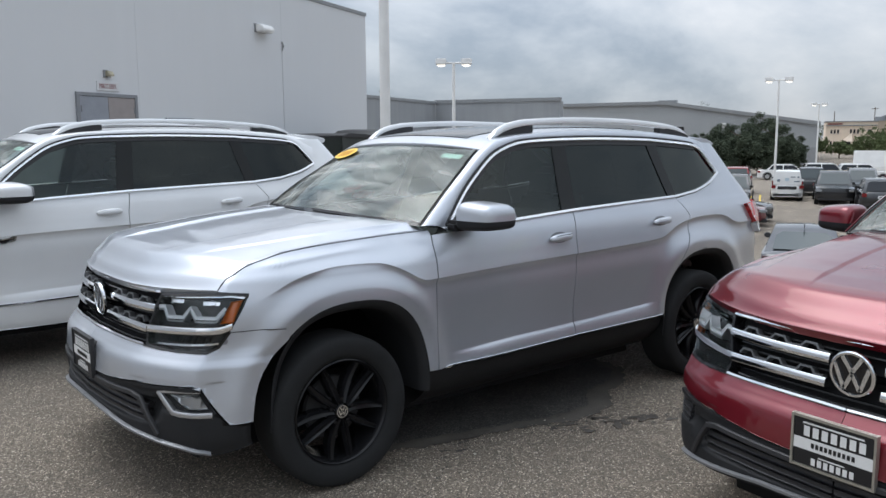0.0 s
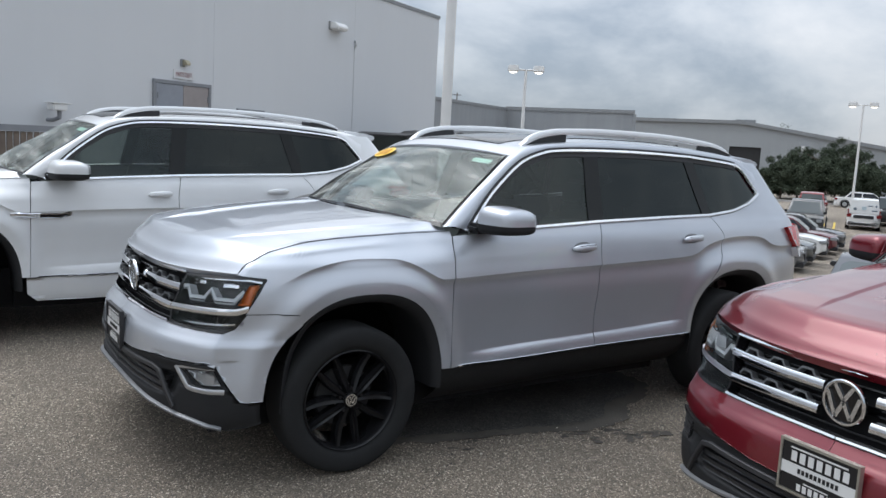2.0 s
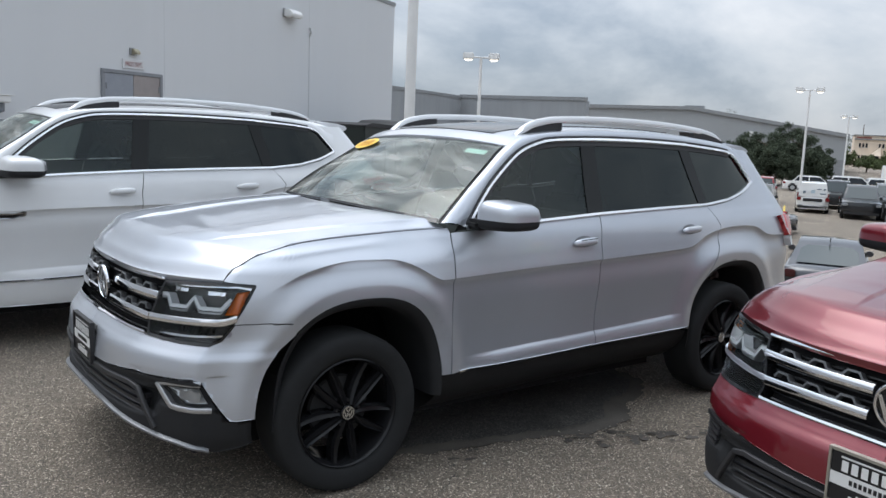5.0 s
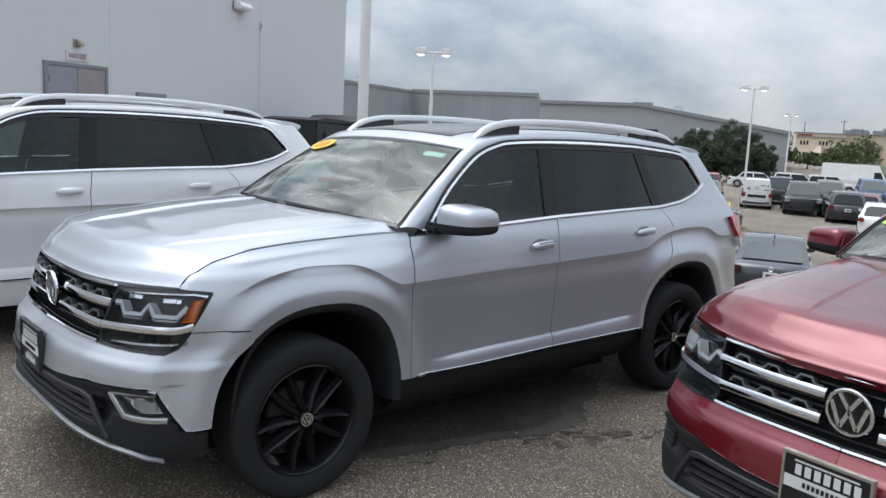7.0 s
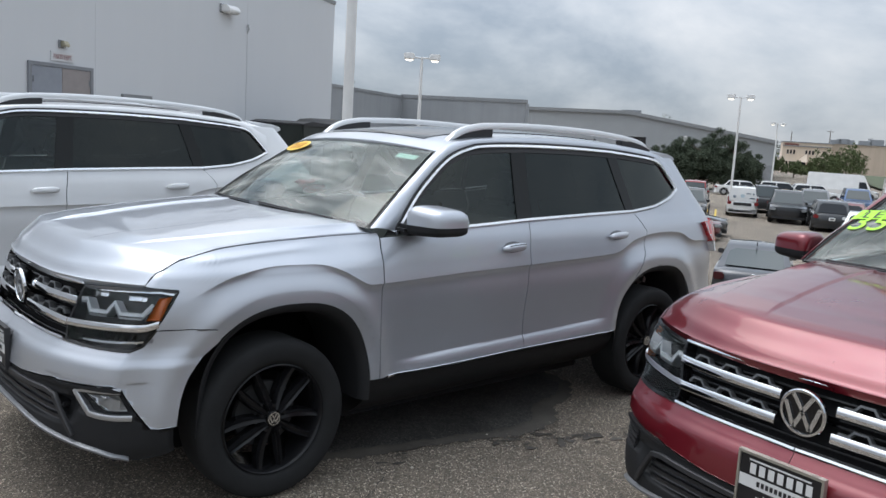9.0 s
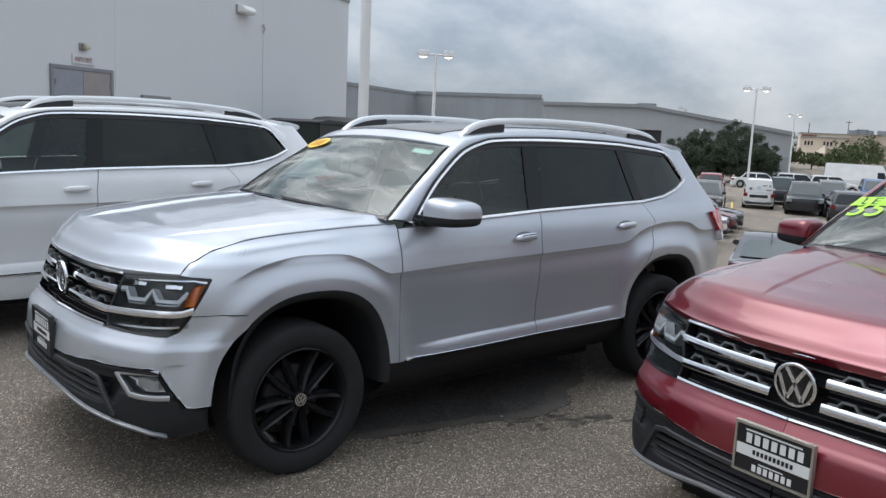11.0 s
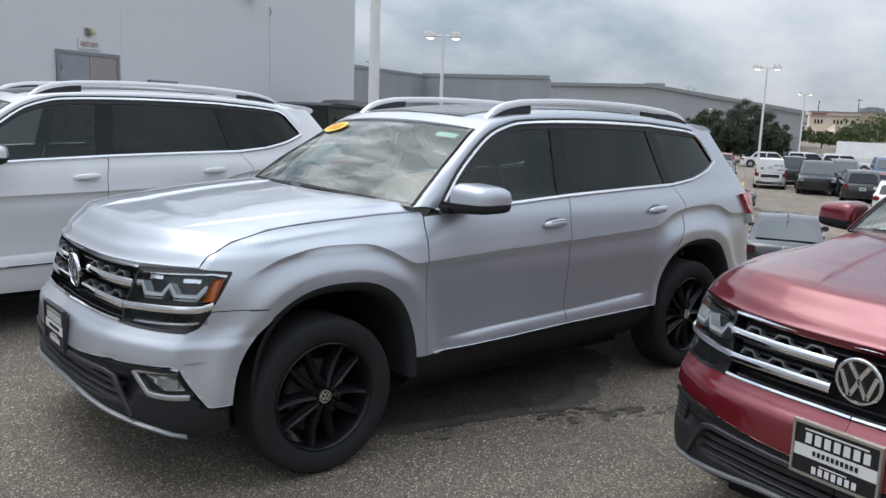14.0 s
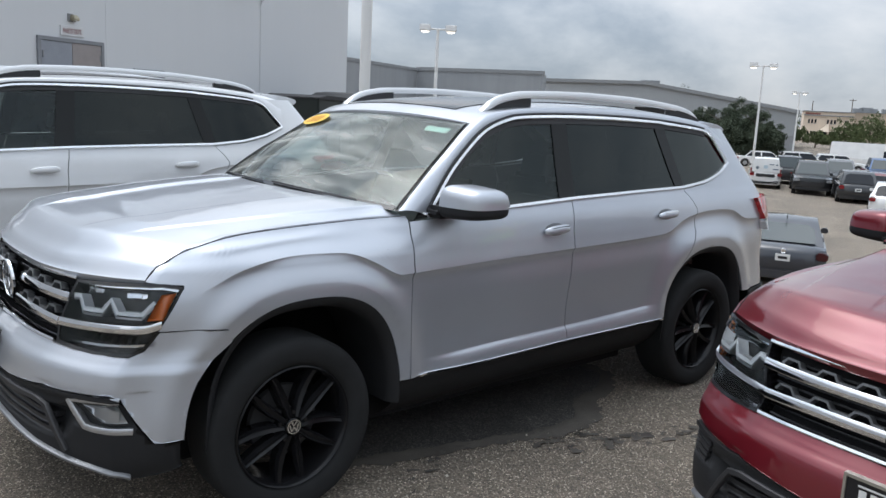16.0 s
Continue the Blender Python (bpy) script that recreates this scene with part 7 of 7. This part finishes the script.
def office():
    near = 210.0
    ts, ss = lot_st(EYE_SPOT)
    t0 = ts + near
    def al(az):
        return ss + near * math.tan(radians(az - 28.3))
    def zz(el):
        return 1.73 + near * math.tan(radians(el))
    b = thing("office_building", "cream two-storey office building with a tan wing", "building", LOT)
    s0, s1 = al(23.15), al(26.05)
    bm = bmesh.new()
    box(bm, t0, t0 + 12, s0, s1, -4, zz(0.87))
    part("front_wall", bm, M_CREAM, b)
    bm = bmesh.new()
    box(bm, t0 - 0.4, t0 - 0.02, s0, s1, zz(0.62), zz(0.68))
    box(bm, t0 - 0.3, t0 + 12.2, s0 - 0.2, s1 + 0.2, zz(0.87), zz(0.93))
    part("cornice", bm, M_COPING, b)
    bm = bmesh.new()
    box(bm, t0 + 3, t0 + 40, al(15), s0 - 0.02, -4, zz(0.93))
    part("wing_wall", bm, M_TAN, b)
    bm = bmesh.new()
    box(bm, t0 + 2.7, t0 + 40, al(15), s0, zz(0.93), zz(0.98))
    part("wing_coping", bm, M_COPING, b)
    for el0, el1 in ((0.16, 0.40), (-0.62, -0.34)):
        for az in (25.72, 25.53, 25.34, 24.62, 24.42, 24.22, 23.62, 23.5):
            if el0 < 0 and 24.5 < az < 25.2:
                continue
            bm = bevelled_box((t0 - 0.06, t0 + 0.1, al(az) - 0.20, al(az) + 0.20, zz(el0), zz(el1)), 0.02, 1)
            w = part("window", bm, M_WINDOW, b, "narrow dark window")
            bm = bmesh.new()
            box(bm, t0 - 0.14, t0 - 0.01, al(az) - 0.28, al(az) + 0.28, zz(el0) - 0.12, zz(el0) - 0.02)
            part("window_sill", bm, M_CONCRETE, w)
    bm = bmesh.new()
    a, c = al(25.15), al(24.55)
    vs = [bm.verts.new(v) for v in ((t0 - 0.01, a, zz(-0.35)), (t0 - 0.01, c, zz(-0.35)), (t0 - 0.01, c, zz(0.22)), (t0 - 2.5, a, zz(-0.35)), (t0 - 2.5, c, zz(-0.35)))]
    for f in ((0, 1, 2), (3, 2, 4), (0, 2, 3), (1, 4, 2), (0, 3, 4, 1)):
        bm.faces.new([vs[i] for i in f])
    part("canopy", bm, M_TAN, b, "sloped tan entrance canopy")
    bm = bmesh.new()
    box(bm, t0 - 0.08, t0 + 0.1, c + 0.2, a - 0.2, zz(-1.05), zz(-0.36))
    part("entrance", bm, M_WINDOW, b)
    bm = bmesh.new()
    box(bm, t0 - 0.1, t0 - 0.02, al(25.95), al(25.1), zz(0.70), zz(0.80))
    part("sign_band", bm, grained("dull_red_sign", (0.25, 0.09, 0.07), 0.6), b)
    for az, w, h in ((22.9, 1.6, 0.9), (22.6, 1.0, 1.1), (22.3, 2.4, 1.2), (21.9, 1.6, 1.0), (21.1, 2.4, 1.0), (20.35, 2.6, 1.4), (19.6, 1.8, 1.8)):
        bm = bevelled_box((t0 + 8, t0 + 10, al(az) - w / 2, al(az) + w / 2, zz(0.98), zz(0.98) + h), 0.05, 1)
        part("roof_unit", bm, M_COPING, b)
    for az in (20.85, 20.75, 20.65):
        bm = bmesh.new()
        tube(bm, [((t0 + 9, al(az), zz(0.98)), 0.14), ((t0 + 9, al(az), zz(1.42)), 0.14)], 10)
        part("flue", bm, M_COPING, b)


office()


def grass_verge():
    bm = bmesh.new()
    ts, ss = lot_st(EYE_SPOT)
    t0, t1 = ts + 112, ts + 185
    n = 14
    def h(i, j):
        return -2.18 + 0.9 * i / n
    g = [[bm.verts.new((t0 + (t1 - t0) * i / n, ss - 40 + 22 * j / n, h(i, j))) for j in range(n + 1)] for i in range(n + 1)]
    for i in range(n):
        for j in range(n):
            bm.faces.new((g[i][j], g[i + 1][j], g[i + 1][j + 1], g[i][j + 1]))
    ob = link_bm("grass", bm, M_GRASS)
    ob.matrix_basis = LOT
    tagged(ob, "mown green grass verge beyond the lot", "grass", kind="structure")


grass_verge()


def utility_pole(az, d, h_el, arm=True):
    x, y = spot(az, d)
    base = ground_z(x, y)
    top = 1.73 + d * math.tan(radians(h_el)) - base
    p = thing("utility_pole", "thin grey-brown wooden utility pole", "pole", Matrix.Translation((x, y, base)) @ Matrix.Rotation(radians(az - 90), 4, "Z"), "utility poles")
    bm = bmesh.new()
    tube(bm, [((0, 0, -0.5), 0.16), ((0, 0, top), 0.10)], 10)
    part("pole", bm, M_BARK, p)
    if arm:
        bm = bmesh.new()
        box(bm, -0.9, 0.9, -0.06, 0.06, top - 0.5, top - 0.36)
        part("crossarm", bm, M_BARK, p)


utility_pole(25.6, 260, 1.55, False)
utility_pole(23.35, 260, 1.75)
utility_pole(55.2, 170, 3.35)

# kerb along the shrubs, a painted stall line, painted car shade, stains and a crack on the near asphalt
ts, ss = lot_st(EYE_SPOT)
bm = bevelled_box((ts + 84.0, ts + 84.3, ss - 2, ss + 14, -2.6, -2.12), 0.03, 2)
ob = link_bm("kerb", bm, M_CONCRETE)
ob.matrix_basis = LOT
tagged(ob, "pale concrete kerb before the shrubs", "kerb", kind="structure")


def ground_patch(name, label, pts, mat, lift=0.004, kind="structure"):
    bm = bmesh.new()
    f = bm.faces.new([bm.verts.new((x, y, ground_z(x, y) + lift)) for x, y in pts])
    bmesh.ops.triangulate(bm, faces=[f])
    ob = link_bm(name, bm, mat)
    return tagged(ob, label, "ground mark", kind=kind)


for az, d0, d1 in ((29.75, 52, 60), (32.4, 52, 60)):
    p, q = at_bearing(az, d0), at_bearing(az, d1)
    n = AY * 0.06
    line = []
    bm = bmesh.new()
    prev = None
    for i in range(9):
        c = p.lerp(q, i / 8)
        a = [bm.verts.new((v.x, v.y, ground_z(v.x, v.y) + 0.012)) for v in (c - n, c + n)]
        if prev:
            bm.faces.new((prev[0], a[0], a[1], prev[1]))
        prev = a
    ob = link_bm("stall_line", bm, M_YELLOW)
    tagged(ob, "worn yellow painted stall line", "road marking", kind="structure")

# asphalt darkened to stand for the shade under the silver car
def car_shade_mat():
    m = Mat("car_shade_asphalt", (0.03, 0.03, 0.03), 0.6)
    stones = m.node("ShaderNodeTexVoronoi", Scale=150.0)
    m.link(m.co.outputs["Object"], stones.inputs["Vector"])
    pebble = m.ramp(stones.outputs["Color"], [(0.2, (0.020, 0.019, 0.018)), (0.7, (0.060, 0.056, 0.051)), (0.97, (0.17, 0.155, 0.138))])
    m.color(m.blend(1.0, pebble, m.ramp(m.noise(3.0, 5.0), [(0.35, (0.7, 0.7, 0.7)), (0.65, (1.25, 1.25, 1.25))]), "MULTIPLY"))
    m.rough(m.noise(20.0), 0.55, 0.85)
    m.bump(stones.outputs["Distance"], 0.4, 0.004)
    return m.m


M_CAR_SHADE = car_shade_mat()


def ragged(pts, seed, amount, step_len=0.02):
    """A closed outline roughened to an uneven edge."""
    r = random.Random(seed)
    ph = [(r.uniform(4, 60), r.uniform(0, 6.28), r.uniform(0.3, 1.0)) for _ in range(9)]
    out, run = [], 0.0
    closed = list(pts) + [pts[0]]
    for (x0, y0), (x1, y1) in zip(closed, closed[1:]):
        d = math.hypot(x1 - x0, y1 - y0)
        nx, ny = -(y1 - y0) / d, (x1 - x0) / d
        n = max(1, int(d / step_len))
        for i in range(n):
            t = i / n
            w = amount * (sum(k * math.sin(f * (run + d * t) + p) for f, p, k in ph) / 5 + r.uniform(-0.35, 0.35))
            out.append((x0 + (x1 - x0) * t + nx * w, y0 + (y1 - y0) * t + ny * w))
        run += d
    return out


# the shade under the silver car, painted on the ground, and the oil and drips at its edge
# a half-dark fringe softens the rim of the painted shade
ground_patch("damp_edge", "half-dark painted edge of the car's shade on the asphalt", ragged([(0.30, -0.70), (0.75, -0.83), (1.25, -0.94), (1.66, -1.04), (1.98, -1.02), (2.16, -0.84), (2.45, -0.74), (2.7, -0.5), (2.7, 0.8), (0.3, 0.8)], 5, 0.040), grained("half_shade_asphalt", (0.088, 0.078, 0.066), 0.85, 0.30, 5.0, 160.0, 0.5), 0.0025)
ground_patch("damp_patch", "dark patch painted as the car's shade, with a ragged edge", ragged([(0.36, -0.62), (0.75, -0.74), (1.25, -0.84), (1.62, -0.93), (1.86, -0.90), (2.02, -0.74), (2.35, -0.66), (2.60, -0.5), (2.6, 0.75), (0.4, 0.75)], 3, 0.030), M_CAR_SHADE)
rng = random.Random(7)
drips = [(0.66, -0.93, 0.030, 0.012), (0.73, -0.98, 0.036, 0.014), (0.60, -1.0, 0.014, 0.010), (0.80, -0.95, 0.014, 0.008), (1.22, -1.04, 0.014, 0.009)]
for k in range(80):
    t = rng.uniform(-1, 1)
    size = math.exp(rng.gauss(-4.45, 0.5))
    drips.append((1.86 + 0.50 * t, -1.24 - 0.20 * t + rng.gauss(0, 0.05), size * rng.uniform(1.0, 2.2), size))
# a sprinkle along the rim of the painted shade
for k in range(60):
    t = rng.uniform(0, 1)
    size = math.exp(rng.gauss(-4.9, 0.45))
    drips.append((0.75 + 1.1 * t, -0.80 - 0.16 * t - abs(rng.gauss(0, 0.05)), size * rng.uniform(1.0, 1.8), size))
marks = bmesh.new()
for cx, cy, rx, ry in drips:
    n, ph = 14, [rng.uniform(0, 6.28) for _ in range(3)]
    ring = []
    for i in range(n):
        th = 2 * math.pi * i / n
        k = 1 + 0.28 * math.sin(2 * th + ph[0]) + 0.22 * math.sin(3 * th + ph[1]) + 0.16 * math.sin(5 * th + ph[2])
        u, v = rx * k * math.cos(th), ry * k * math.sin(th)
        x, y = cx + u * 0.93 + v * 0.36, cy - u * 0.36 + v * 0.93
        ring.append(marks.verts.new((x, y, ground_z(x, y) + 0.006)))
    marks.faces.new(ring)
bmesh.ops.triangulate(marks, faces=marks.faces[:])
tagged(link_bm("oil_spots", marks, grained("dried_oil_spot", (0.075, 0.066, 0.056), 0.75, 0.35, 6.0, 90.0, 0.3)), "small dark oil and water spots on the asphalt", "ground mark", kind="stuff")
M_CRACK = grained("dark_crack_filler", (0.035, 0.034, 0.033), 0.9)


def crack(x0, y0, x1, y1, seed, w=0.0022):
    r = random.Random(seed)
    n = 22
    bm = bmesh.new()
    prev = None
    for i in range(n + 1):
        t = i / n
        x, y = x0 + (x1 - x0) * t + r.uniform(-0.018, 0.018), y0 + (y1 - y0) * t + r.uniform(-0.018, 0.018)
        ww = w * r.uniform(0.4, 1.3)
        a = [bm.verts.new((x, y + s * ww, ground_z(x, y) + 0.003)) for s in (-1, 1)]
        if prev:
            bm.faces.new((prev[0], a[0], a[1], prev[1]))
        prev = a
    tagged(link_bm("crack", bm, M_CRACK), "thin dark crack in the asphalt", "ground mark", kind="structure")


crack(-0.35, -1.75, 0.62, -1.02, 3)
crack(-0.2, -1.62, -0.6, -2.4, 4)


# ---------------------------------------------------------------- loose grit on the near asphalt
def loose_grit(count=9000):
    rng = np.random.default_rng(11)
    unit = np.array([(1, 0, 0), (-0.8, 0.1, 0.1), (0.1, 0.9, 0), (0, -1, 0.1), (0.1, 0.1, 0.8), (0, 0, -0.6)])
    tris = np.array([(0, 2, 4), (2, 1, 4), (1, 3, 4), (3, 0, 4), (2, 0, 5), (1, 2, 5), (3, 1, 5), (0, 3, 5)])
    verts, faces = [], []
    for k in range(count):
        x, y = rng.uniform(-2.2, 3.2), rng.uniform(-3.6, -0.9)
        r = 0.0030 * math.exp(rng.normal(0.0, 0.45))
        th = rng.uniform(0, 6.28)
        c, s = math.cos(th), math.sin(th)
        q = unit * (r * rng.uniform(0.7, 1.4), r, r * rng.uniform(0.6, 1.0))
        z = ground_z(x, y) + 0.3 * r
        verts += [(x + a * c - b * s, y + a * s + b * c, z + h) for a, b, h in q]
        faces += (tris + 6 * k).tolist()
    me = bpy.data.meshes.new("loose_grit")
    me.from_pydata(verts, [], faces)
    m = Mat("loose_pale_grit", (0.3, 0.27, 0.22), 0.9)
    geo = m.node("ShaderNodeNewGeometry")
    m.color(m.ramp(geo.outputs["Random Per Island"], [(0.0, (0.07, 0.06, 0.05)), (0.55, (0.26, 0.23, 0.19)), (1.0, (0.58, 0.53, 0.45))]))
    me.materials.append(m.m)
    tagged(new("loose_grit", me), "loose pale grit scattered on worn asphalt", "gravel", kind="stuff")


loose_grit()
